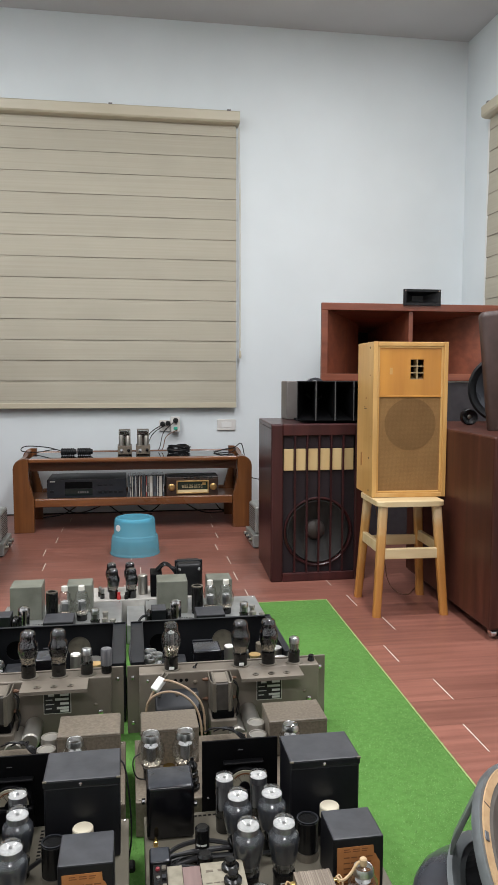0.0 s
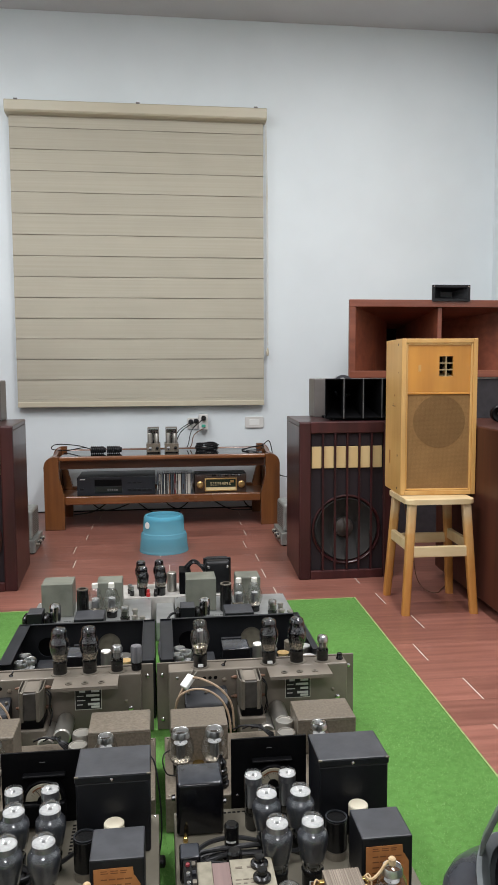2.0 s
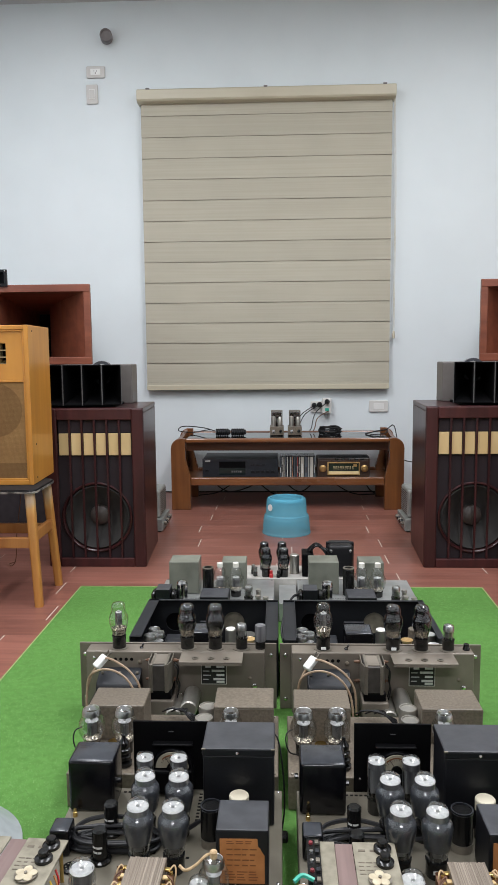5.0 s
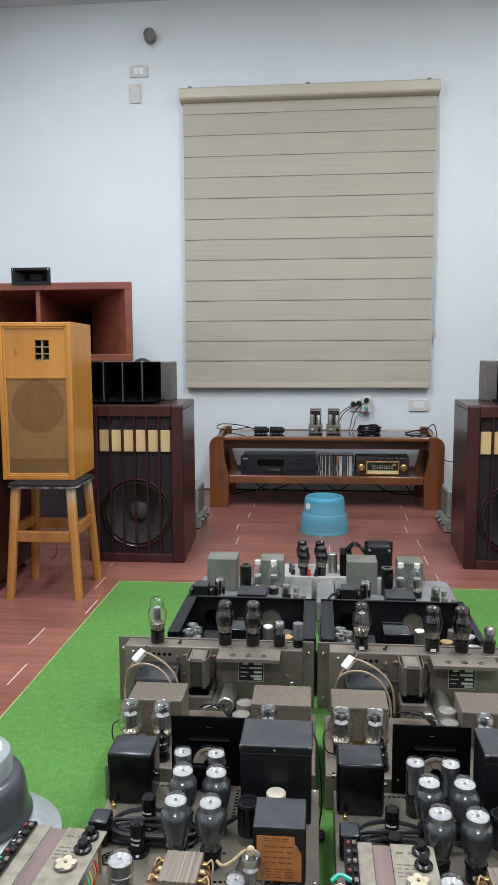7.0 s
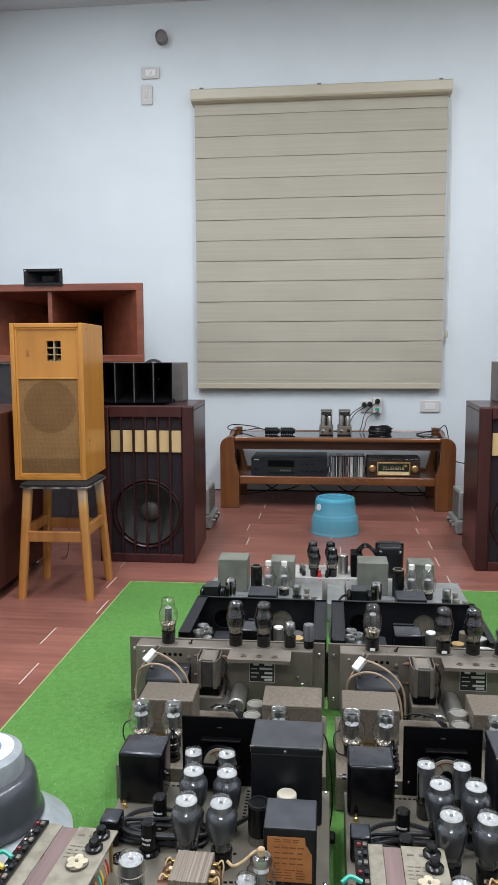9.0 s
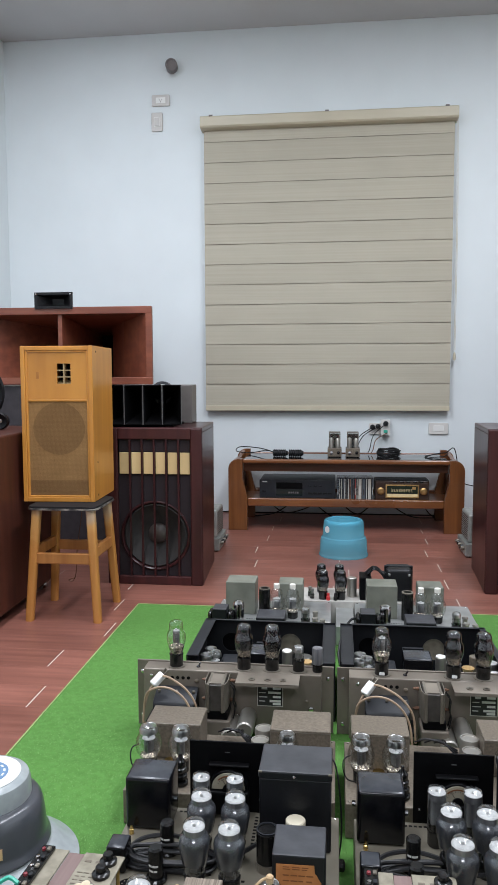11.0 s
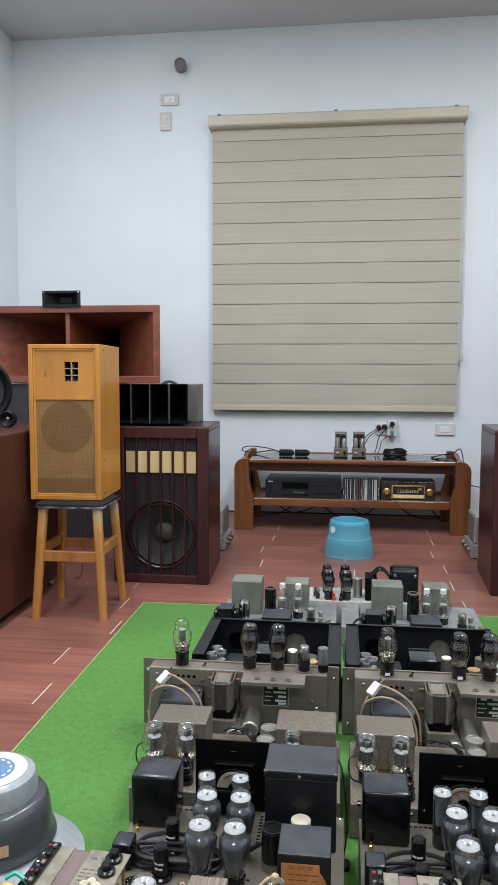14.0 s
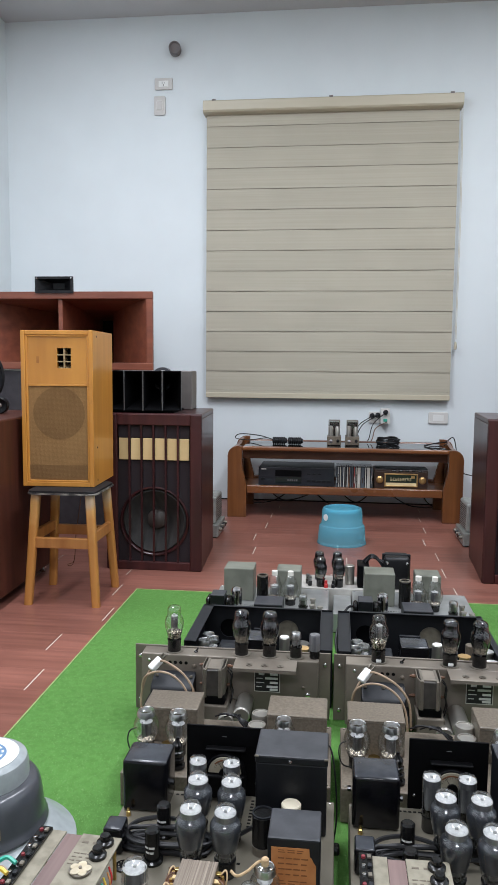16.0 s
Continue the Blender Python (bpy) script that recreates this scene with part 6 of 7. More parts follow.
# small black cans with pale print
for x, y in ((0.1215, 1.014), (0.1190, 0.945)):
    bm = bmesh.new(); can(bm, 0.0118, 0.055, along(x, y, ZC), 20, 0.003)
    k = u.add("paper_capacitor", bm, BASEBLACK, "small black upright capacitor with pale print", smooth=True)
    bm = bmesh.new()
    for i, (a0, a1) in enumerate(((215, 250), (255, 300), (225, 262), (266, 292))):
        z = ZC + (0.027 if i < 2 else 0.019)
        r = 0.01205
        va = [(r * math.cos(radians(a0 + (a1 - a0) * q / 5)), r * math.sin(radians(a0 + (a1 - a0) * q / 5))) for q in range(6)]
        lo = [bm.verts.new((x + a, y + b2, z)) for a, b2 in va]
        hi = [bm.verts.new((x + a, y + b2, z + 0.0035)) for a, b2 in va]
        for q in range(5):
            bm.faces.new((lo[q], lo[q + 1], hi[q + 1], hi[q]))
    part("print", bm, PALEINK, k)
    part("socket", spun([(0, 0), (0.017, 0), (0.0175, 0.004), (0.015, 0.007), (0.0126, 0.007)], 20, along(x, y, ZC)), BASEBLACK, k)
u.add("choke_box", box(0.0355, 0.0675, 0.952, 0.990, ZC + 0.0005, 0.1185, bev=0.004, seg=3), GLOSSBLACK, "small black choke cover", smooth=True)
screw(u, 0.048, 1.058, ZC, 0.0042, BRASS, name="brass_nut")
u.add("brass_post", spun([(0, 0), (0.004, 0), (0.004, 0.006), (0.0025, 0.007), (0.003, 0.010), (0.002, 0.012), (0, 0.012)], 12, along(0.048, 1.058, ZC + 0.002)), BRASS)
for x, y in ((0.078, 0.925), (0.335, 0.90)):
    k = u.add("octal_socket", spun([(0, 0), (0.014, 0), (0.014, 0.003), (0.009, 0.004), (0, 0.004)], 20, along(x, y, ZC)), BASEBLACK)
    for i in range(8):
        a = i * math.pi / 4
        part("pin_hole", spun([(0, 0), (0.0013, 0), (0, 0.0003)], 6, along(x + 0.0085 * math.cos(a), y + 0.0085 * math.sin(a), ZC + 0.0041)), CHASSIS, k)
# bundle of black cable
rnd = random.Random(21)
cb = u.add("mains_cable", cable([(0.072, 0.985, ZC + 0.008), (0.064, 1.005, ZC + 0.013), (0.082, 1.022, ZC + 0.018), (0.12, 1.030, ZC + 0.020), (0.16, 1.020, ZC + 0.019), (0.205, 0.985, ZC + 0.02), (0.24, 0.99, ZC + 0.02), (0.28, 1.03, ZC + 0.022)], 0.0036), CABLE, "looped black rubber mains cable", smooth=True)
for i in range(6):
    ra, rb = 0.074 - 0.0055 * (i % 4) + rnd.uniform(-0.002, 0.002), 0.026 - 0.0045 * (i % 4)
    z = ZC + 0.0045 + 0.0062 * (i // 2) + rnd.uniform(0, 0.002)
    pts = []
    for q in range(15):
        a = 2 * math.pi * q / 14
        c, e = math.cos(a), math.sin(a)
        pts.append((0.136 + ra * math.copysign(abs(c) ** 0.7, c) + rnd.uniform(-0.0015, 0.0015), 0.984 + rb * math.copysign(abs(e) ** 0.85, e) + 0.003 * math.sin(3 * a + i), z + 0.002 * math.sin(a + i)))
    pts[-1] = pts[0]
    part("turn", cable(pts, 0.0034, 8, 5), CABLE, cb, smooth=True)
part("tie", spun([(0.009, 0), (0.0095, 0.0), (0.0095, 0.004), (0.009, 0.004)], 12, along(0.168, 0.978, ZC + 0.016, 0, 90, 0)), BASEBLACK, cb)
front_right = u
front_left = u.copy(-0.401)


def lead_tube(owner, ux, x, y, to):
    """Clear tube with a braided lead on its cap and a stubby tube beside it."""
    tube(owner, "clear", x - ux, y - u.y, ZC - GROUND, 0.90, "clear tube with a cloth lead on its cap", 60)
    o = pose(-ux, -u.y, -GROUND)
    part("grid_cap", spun([(0, 0), (0.0055, 0), (0.0055, 0.009), (0.0035, 0.011), (0, 0.0115)], 12, along(x, y, 0.1535)), CLOTHLEAD, owner, at=o)
    dx = to - x
    part("cloth_lead", cable([(x, y, 0.158), (x + dx * 0.2, y, 0.157), (x + dx * 0.5, y - 0.006, 0.146), (x + dx * 0.8, y - 0.008, 0.139), (to, y - 0.004, 0.143)], 0.0022, 7), CLOTHLEAD, owner, smooth=True, at=o)
    tube(owner, "stub", (x + to) / 2 + 0.004 - ux, y - 0.012 - u.y, ZC - GROUND, 0.80, "short clear tube with a wire ring")


lead_tube(u.ob, u.x, 0.338, 0.848, 0.296)
lead_tube(front_left, u.x - 0.401, -0.094, 0.848, -0.143)
for x in (0.2335, 0.2425):
    u.add("base_mark", box(x - 0.0035, x + 0.0035, 0.9112, 0.9120, ZC + 0.011, ZC + 0.017, bev=0.0004, seg=1), PALEINK, "pale script mark on the tube base")
u.tube("stub", 0.186, 0.838, ZC, 0.98, "short clear tube with a wire ring")
tube(front_left, "stub", -0.284 - (u.x - 0.401), 0.848 - u.y, ZC - GROUND, 1.0, "short clear tube with a wire ring")
tube(front_left, "stub", -0.279 - (u.x - 0.401), 0.785 - u.y, ZC - GROUND, 0.88, "short clear tube with a wire ring")
# second can on the other amplifier stays the same; a loose black lead hangs beside it
ob = thing("mains_lead", 0.004, 1.16, GROUND, "black mains lead hanging between the two amplifiers", "cable")
part("cord", cable([(-0.018, -0.02, 0.185), (-0.006, -0.03, 0.170), (0.002, -0.05, 0.12), (0.004, -0.06, 0.06), (-0.004, -0.08, 0.02), (-0.012, -0.10, 0.006), (-0.006, -0.2, 0.006)], 0.0016), CABLE, ob, smooth=True)
part("plug", box(-0.005, 0.010, -0.110, -0.090, 0.028, 0.042, bev=0.004), BASEBLACK, ob)


# ---------------------------------------------------------------- things in front of the power amplifiers
def control_unit(x, y, rz):
    ob = thing("control_unit", x, y, GROUND, "worn khaki control unit with knobs and terminal strip", "control unit", "pair of control units", rz)
    zb = 0.128
    part("chassis", box(-0.062, 0.064, -0.16, -0.004, 0.001, 0.055, bev=0.002), KHAKI, ob)
    for px in (-0.055, 0.058):
        for py in (-0.15, -0.012):
            part("post", spun([(0, 0), (0.003, 0), (0.003, 0.072), (0, 0.072)], 8, along(px, py, 0.055)), BRASS, ob)
    part("tan_board", box(-0.064, -0.024, -0.165, 0.0, zb - 0.003, zb, bev=0.0006), BAKEBOARD, ob, "khaki terminal board")
    part("mauve_board", box(-0.0235, 0.0025, -0.160, -0.002, zb - 0.008, zb - 0.002, bev=0.0006), PURPLE, ob, "mauve-brown insulating board")
    tb = part("top_board", box(0.003, 0.066, -0.165, 0.0, zb - 0.003, zb, bev=0.0006), BAKEBOARD, ob, "khaki panel with faint lettering")
    bm = bmesh.new(); bars_top(bm, 0.010, 0.044, -0.030, -0.010, 1, zb, 0.22, 4, 2); bars_top(bm, 0.008, 0.040, -0.075, -0.042, 4, zb, 0.25, 6, 3)
    part("lettering", bm, KHAKI, tb)["kind"] = "stuff"
    st = part("terminal_strip", box(-0.066, -0.046, -0.15, -0.002, zb + 0.0003, zb + 0.006, bev=0.0008), BASEBLACK, ob, "black terminal strip")
    for i in range(7):
        yy = -0.014 - i * 0.02
        part("terminal", spun([(0, 0), (0.0035, 0), (0.003, 0.003), (0, 0.0035)], 8, along(-0.0595, yy, zb + 0.006)), CHROME if i % 3 else REDDARK, st)
        part("lug", box(-0.054, -0.048, yy - 0.004, yy + 0.004, zb + 0.006, zb + 0.010, bev=0.001), TRAYBLACK if i % 2 else STEELBAND, st)
    for yy in (-0.018, -0.048):
        k = part("knob", spun([(0, 0), (0.0132, 0), (0.0132, 0.0045), (0.0100, 0.0070), (0.0072, 0.0074), (0.0076, 0.0085), (0.0078, 0.0135), (0.0070, 0.0150), (0, 0.0154)], 16, along(0.046, yy, zb + 0.0002)), BASEBLACK, ob, "black skirted knob", smooth=True)
    w = part("wafer", spun([(0, 0), (0.0165, 0), (0.0165, 0.0018), (0, 0.002)], 22, along(0.034, -0.084, zb + 0.002)), STEELBAND, ob, "round wafer switch with ivory petals")
    for i in range(5):
        part("petal", spun([(0, 0), (0.0074, 0), (0.0075, 0.0008), (0.0066, 0.0014), (0, 0.0015)], 14, along(0.034, -0.084, zb + 0.0041 + 0.0003 * (i % 2), 0, 0, i * 72 + 20) @ Matrix.Translation((0.0088, 0, 0)) @ Matrix.Diagonal((1.0, 0.88, 1, 1))), MICADISC, w)
    part("wafer_hub", spun([(0, 0), (0.0024, 0), (0.0024, 0.0075), (0, 0.008)], 10, along(0.034, -0.084, zb + 0.0002)), STEELBAND, w)
    rnd = random.Random(3)
    for i, mt_ in enumerate((REDPL, ORANGE, YELLOWPL, GREENPL, ORANGE, REDPL)):
        xx = 0.066 + rnd.uniform(-0.004, 0.004)
        part("wire", cable([(xx, -0.05 - i * 0.012, zb - 0.012), (xx + 0.006, -0.055 - i * 0.012, 0.10), (xx - 0.004, -0.06 - i * 0.012, 0.07), (xx - 0.01, -0.05 - i * 0.012, 0.056)], 0.0016, 5), mt_, ob)
    part("lead", cable([(-0.060, -0.118, zb + 0.009), (-0.075, -0.112, zb + 0.012), (-0.095, -0.125, zb + 0.004), (-0.105, -0.15, 0.07), (-0.10, -0.19, 0.01)], 0.0024), BEIGECABLE, ob)
    part("lead_sleeve", cable([(-0.058, -0.098, zb + 0.010), (-0.074, -0.094, zb + 0.014), (-0.086, -0.102, zb + 0.010)], 0.0034), GREENPL, ob)
    part("lead_sleeve", cable([(-0.060, -0.120, zb + 0.009), (-0.074, -0.116, zb + 0.012), (-0.088, -0.122, zb + 0.008)], 0.0034), YELLOWPL, ob)
    return ob


control_unit(0.1055, 0.915, 0)
control_unit(-0.3860, 0.912, -4)


def open_transformer(x, y, rz):
    ob = thing("lamination_transformer", x, y, ZC + 0.0006, "open transformer with bare steel laminations on the chassis", "transformer", "pair of open transformers", rz)
    sheet = shared("lamination", lambda: box(0, 0.0023, -0.065, 0.0, 0.0, 0.064), LAMIN, False)
    lift = random.Random(8)
    for i in range(22):
        piece("lamination", sheet, ob, pose(-0.027 + i * 0.00245, lift.uniform(-0.0008, 0.0008), lift.uniform(-0.0005, 0.0)))
    for s in (-1, 1):
        part("coil", box(s * 0.0275, s * 0.040, -0.055, -0.010, 0.006, 0.050, bev=0.005, seg=3), COIL, ob, "brown paper-wound coil", smooth=True)
        for i in range(3):
            part("terminal", spun([(0, 0), (0.0026, 0), (0.0026, 0.004), (0, 0.004)], 8, along(s * 0.036, -0.016 - i * 0.016, 0.050)), BRASS, ob)
            jit = 0.004 * lift.uniform(-1, 1)
            y1 = -0.014 - i * 0.017
            part("tag_wire", cable([(s * 0.033, y1, 0.055), (s * 0.037 + jit, y1 + 0.004 + jit, 0.058), (s * 0.0425, y1 - 0.003 + jit, 0.052), (s * 0.041 - jit * 0.3, y1 - 0.007, 0.034), (s * 0.0425, y1 - 0.010, 0.004)], 0.0013, 6), CLOTHLEAD if i != 1 else COIL, ob, smooth=True)
            part("solder_tag", box(s * 0.030 - 0.004, s * 0.030 + 0.004, y1 - 0.004, y1 + 0.003, 0.0545, 0.058, bev=0.001), CREAM if i % 2 else BRASS, ob)
    return ob


open_transformer(0.2665, 0.868, 0)
open_transformer(-0.1905, 0.866, -2)


# ---------------------------------------------------------------- second row: khaki amplifiers
u = Unit("driver_amplifier", 0.218, 1.31, "aged khaki tube amplifier with two boxes and clear tubes", "tube amplifier", "second row of amplifiers")
u.add("chassis", box(0.016, 0.420, 1.190, 1.430, GROUND + 0.001, ZC, bev=0.002), KHAKI)
for a, lab in (((0.029, 0.144, 1.317, 1.402), "khaki transformer box with worn top"), ((0.288, 0.410, 1.316, 1.408), "khaki transformer box with mottled top")):
    k = u.add("transformer_box", box(a[0], a[1], a[2], a[3], ZC + 0.0005, 0.1495, bev=0.002), KHAKI, lab)
    part("seam", box(a[0] - 0.0006, a[1] + 0.0006, a[2] - 0.0006, a[3], 0.144, 0.1452), STEELBAND, k)
for x in (0.047, 0.113):
    u.tube("clear", x, 1.272, ZC, 1.06, "clear shouldered tube with silvered top", 20 + 900 * x)
u.tube("clear", 0.325, 1.285, ZC, 0.97)
for x, y, h in ((0.2700, 1.376, 0.048), (0.2665, 1.330, 0.045)):
    k = u.add("filter_can", spun([(0, 0), (0.0195, 0), (0.0195, h - 0.004), (0.0185, h), (0.0165, h), (0.0160, h - 0.002), (0, h - 0.002)], 24, along(x, y, ZC)), CANMETAL, "dull aluminium filter can", smooth=True)
pr = [(0, 0)]
for i in range(4):
    pr += [(0.015 - 0.0015 * i, 0.002 + 0.013 * i), (0.015 - 0.0015 * i, 0.008 + 0.013 * i), (0.009, 0.010 + 0.013 * i)]
pr += [(0.004, 0.056), (0.003, 0.062), (0, 0.062)]
u.add("insulator_post", spun(pr, 18, along(0.122, 1.222, ZC)), BASEBLACK, "black ribbed insulator post", smooth=True)
u.add("wax_button", spun([(0, 0), (0.012, 0), (0.012, 0.004), (0, 0.005)], 16, along(0.083, 1.305, ZC)), BRASS)
for i in range(5):
    u.add("lead", cable([(0.165 + 0.01 * i, 1.42, ZC + 0.012 + 0.006 * (i % 2)), (0.19 + 0.008 * i, 1.405, ZC + 0.026), (0.225, 1.395 - 0.008 * i, ZC + 0.022 + 0.003 * i), (0.25, 1.40 - 0.01 * i, ZC + 0.008)], 0.0019, 5), CABLE)
u.add("side_lead", cable([(0.026, 1.275, ZC + 0.05), (0.014, 1.268, ZC + 0.045), (0.012, 1.26, ZC + 0.03), (0.020, 1.255, ZC + 0.012), (0.04, 1.26, ZC + 0.004)], 0.0014, 5), CABLE)
for x in (0.024, 0.412):
    for y in (1.198, 1.422):
        screw(u, x, y, ZC, 0.003, STEELBAND)
u.copy(-0.423)

# ---------------------------------------------------------------- third row: upright panel amplifiers
u = Unit("panel_amplifier", 0.240, 1.57, "bronze-grey rack panel amplifier with tubes along its top", "tube amplifier", "row of upright panel amplifiers", lift=0.004)
u.add("rack_panel", box(0.0005, 0.4795, 1.6005, 1.606, GROUND - 0.003, 0.168, bev=0.001), PANELGREY, "dark bronze-grey rack panel")
u.add("chassis", box(0.028, 0.452, 1.5525, 1.600, GROUND + 0.010, 0.1655, bev=0.0025), PANELGREY)
for x in (0.014, 0.466):
    for z in (0.030, 0.140):
        screw(u, x, 1.6003, z, 0.0052, CHROME, 90, "bolt")
sh = u.add("shelf", box(0.257, 0.402, 1.491, 1.5522, 0.1635, 0.1660, bev=0.0006), PANELGREY, "small projecting shelf with three sockets")
part("lip", box(0.257, 0.402, 1.491, 1.4925, 0.158, 0.1634), PANELGREY, sh)
for i in range(3):
    k = part("socket", spun([(0.0035, 0), (0.0075, 0), (0.0075, 0.002), (0.0035, 0.002)], 16, along(0.293 + i * 0.036, 1.512, 0.1661)), STEELBAND, sh)
    part("hole", spun([(0, 0), (0.0036, 0), (0, 0.0002)], 12, along(0.293 + i * 0.036, 1.512, 0.1662)), INK, sh)
# name plate: pale border, black ground, print bars
np_off = Matrix.Translation((0.0129, 0, 0.0052)) @ Matrix.Diagonal((0.94, 1.0, 1.27, 1.0))
k = u.add("name_plate", box(0.307, 0.3715, 1.5510, 1.5523, 0.064, 0.124), PALEEDGE, "black and silver name plate")
k.matrix_local = u.off @ np_off
part("ground", box(0.3085, 0.370, 1.5504, 1.5510, 0.0655, 0.1225), PLATEBLACK, k)
bm = bmesh.new()
for z0, a0, a1 in ((0.1135, 0.342, 0.366), (0.1050, 0.338, 0.366), (0.0965, 0.318, 0.332), (0.0965, 0.346, 0.366), (0.0885, 0.334, 0.366), (0.0805, 0.346, 0.366), (0.0725, 0.338, 0.366), (0.0672, 0.346, 0.366)):
    bx(bm, a0, a1, 1.5499, 1.5504, z0, z0 + 0.0042)
for z0, a0, a1 in ((0.106, 0.312, 0.330), (0.0892, 0.312, 0.328), (0.0812, 0.312, 0.332), (0.0732, 0.312, 0.326)):
    bx(bm, a0, a1, 1.5500, 1.5504, z0, z0 + 0.0016)
part("print", bm, PALEINK, k)
part("seal", spun([(0, 0), (0.0075, 0), (0.0075, 0.0004), (0, 0.0004)], 16, along(0.3205, 1.5504, 0.1155, 90)), PALEINK, k)
# laminated transformer between folded clamps, over a lower box
k = u.add("output_transformer", prism(bmesh.new(), [(0.199, 1.484), (0.225, 1.484), (0.233, 1.500), (0.233, 1.551), (0.191, 1.551), (0.191, 1.500)], 0.099, 0.160, "z", 0.0015), COREBROWN, "upright laminated transformer held by folded steel clamps")
for x0, x1, sg in ((0.1925, 0.1985, -1), (0.2255, 0.2315, 1)):
    part("clamp", box(x0, x1, 1.4815, 1.4850, 0.096, 0.163, bev=0.001), STEELBAND, k)
    part("clamp_side", prism(bmesh.new(), [(x1 if sg > 0 else x0, 1.483), (x1 + 0.002 if sg > 0 else x0 - 0.002, 1.483), (0.212 + sg * 0.0265, 1.502), (0.212 + sg * 0.0265, 1.5515), (0.212 + sg * 0.0245, 1.5515), (0.212 + sg * 0.0245, 1.502)], 0.097, 0.1625, "z"), STEELBAND, k)
    part("clamp_top", box(x0, x1, 1.486, 1.551, 0.1602, 0.1632, bev=0.0008), STEELBAND, k)
    for z in (0.104, 0.150):
        part("clamp_bolt", spun([(0, -0.006), (0.0042, -0.006), (0.0042, 0.002), (0.0028, 0.0025), (0.0028, 0.007), (0, 0.007)], 8, along(0.212 + sg * 0.0325, 1.540, z, 0, 90 * sg, 0)), COIL, k)
part("top_plate", box(0.198, 0.226, 1.492, 1.548, 0.1602, 0.1622, bev=0.0006), PANELGREY, k)
for i, yy in enumerate((1.515, 1.530)):
    part("lead", cable([(0.243, yy, 0.150), (0.252, yy - 0.004, 0.138), (0.250, yy - 0.008, 0.115), (0.254, yy - 0.002, 0.095), (0.249, yy, 0.070)], 0.0016, 5), CABLE, k)
u.add("lower_box", box(0.186, 0.246, 1.480, 1.5522, 0.012, 0.078, bev=0.003), PANELGREY)
# Black block stands in for the dark slot below the transformer.
u.add("lower_box", box(0.190, 0.240, 1.486, 1.55, 0.0785, 0.0985, bev=0.003), NIGHT)
# dark sloping housing behind the cable loops
o = [(1.5522, 0.070), (1.492, 0.070), (1.490, 0.098), (1.493, 0.106), (1.500, 0.110), (1.536, 0.124), (1.545, 0.126), (1.5522, 0.126)]
k = u.add("choke_housing", prism(bmesh.new(), o, 0.064, 0.162, "x", 0.004), TRAYBLACK, "dark sloping choke housing", smooth=True)
part("housing_slot", plate(bmesh.new(), 0.072, 0.154, 0.072, 0.100, 1.4865, 1.4905, 0.010, 4), NIGHT, k)
part("housing_foot", box(0.050, 0.176, 1.484, 1.5522, 0.062, 0.0698, bev=0.001), TRAYBLACK, k)
for x in (0.072, 0.113, 0.154):
    part("housing_bolt", spun([(0, 0), (0.004, 0), (0.0035, 0.004), (0, 0.005)], 10, along(x, 1.528, 0.1215)), STEELBAND, k)
for i in range(5):
    part("panel_hole", spun([(0, 0), (0.0042, 0), (0, 0.0003)], 10, along(0.085 + 0.013 * i, 1.5524, 0.146, 90)), NIGHT, u.ob, at=u.off)
# upright aluminium cans fixed to the face
for x, z in ((0.246, 0.046), (0.281, 0.064)):
    bm = bmesh.new(); can(bm, 0.0195, 0.085, along(x, 1.552, z, 90), 24, 0.003)
    u.add("side_can", bm, CANMETAL, "dull aluminium capacitor can lying on its side", smooth=True)
for x, z, r, mt_ in ((0.428, 0.070, 0.0045, BRASS), (0.428, 0.084, 0.006, CHROME), (0.417, 0.102, 0.004, KHAKI), (0.253, 0.060, 0.0032, CHROME), (0.402, 0.062, 0.003, CHROME), (0.048, 0.150, 0.004, CHROME), (0.157, 0.140, 0.0055, KHAKI)):
    screw(u, x, 1.5524, z, r, mt_, 90, "rivet")
u.add("toggle_switch", spun([(0, 0), (0.005, 0), (0.004, 0.003), (0.002, 0.004), (0.0022, 0.014), (0, 0.015)], 10, along(0.157, 1.575, 0.1655, 18, 25, 0)), BASEBLACK)
# cable loops with a pale plug
lp = u.add("cable_loop", cable([(0.066, 1.518, 0.148), (0.052, 1.510, 0.128), (0.042, 1.505, 0.095), (0.040, 1.50, 0.06), (0.046, 1.49, 0.02)], 0.0026), BEIGECABLE, "pinkish-beige flex in two loops", smooth=True)
part("turn", cable([(0.040, 1.505, 0.085), (0.048, 1.498, 0.125), (0.075, 1.490, 0.146), (0.11, 1.486, 0.146), (0.142, 1.480, 0.126), (0.160, 1.474, 0.09), (0.166, 1.47, 0.03)], 0.0026), BEIGECABLE, lp, smooth=True)
part("turn", cable([(0.078, 1.525, 0.155), (0.088, 1.515, 0.164), (0.115, 1.500, 0.160), (0.146, 1.490, 0.142), (0.168, 1.484, 0.108), (0.173, 1.48, 0.05)], 0.0026), BEIGECABLE, lp, smooth=True)
pm = along(0.070, 1.520, 0.152, 38, 10, -42)
pg = part("plug", box(-0.0095, 0.0095, -0.016, 0.018, -0.0075, 0.0075, bev=0.0035, seg=3, m=pm), WHITEPL, lp, "white two-pin plug")
for s in (-1, 1):
    part("pin", box(s * 0.005 - 0.0007, s * 0.005 + 0.0007, 0.018, 0.032, -0.0025, 0.0025, m=pm), STEELBAND, pg)
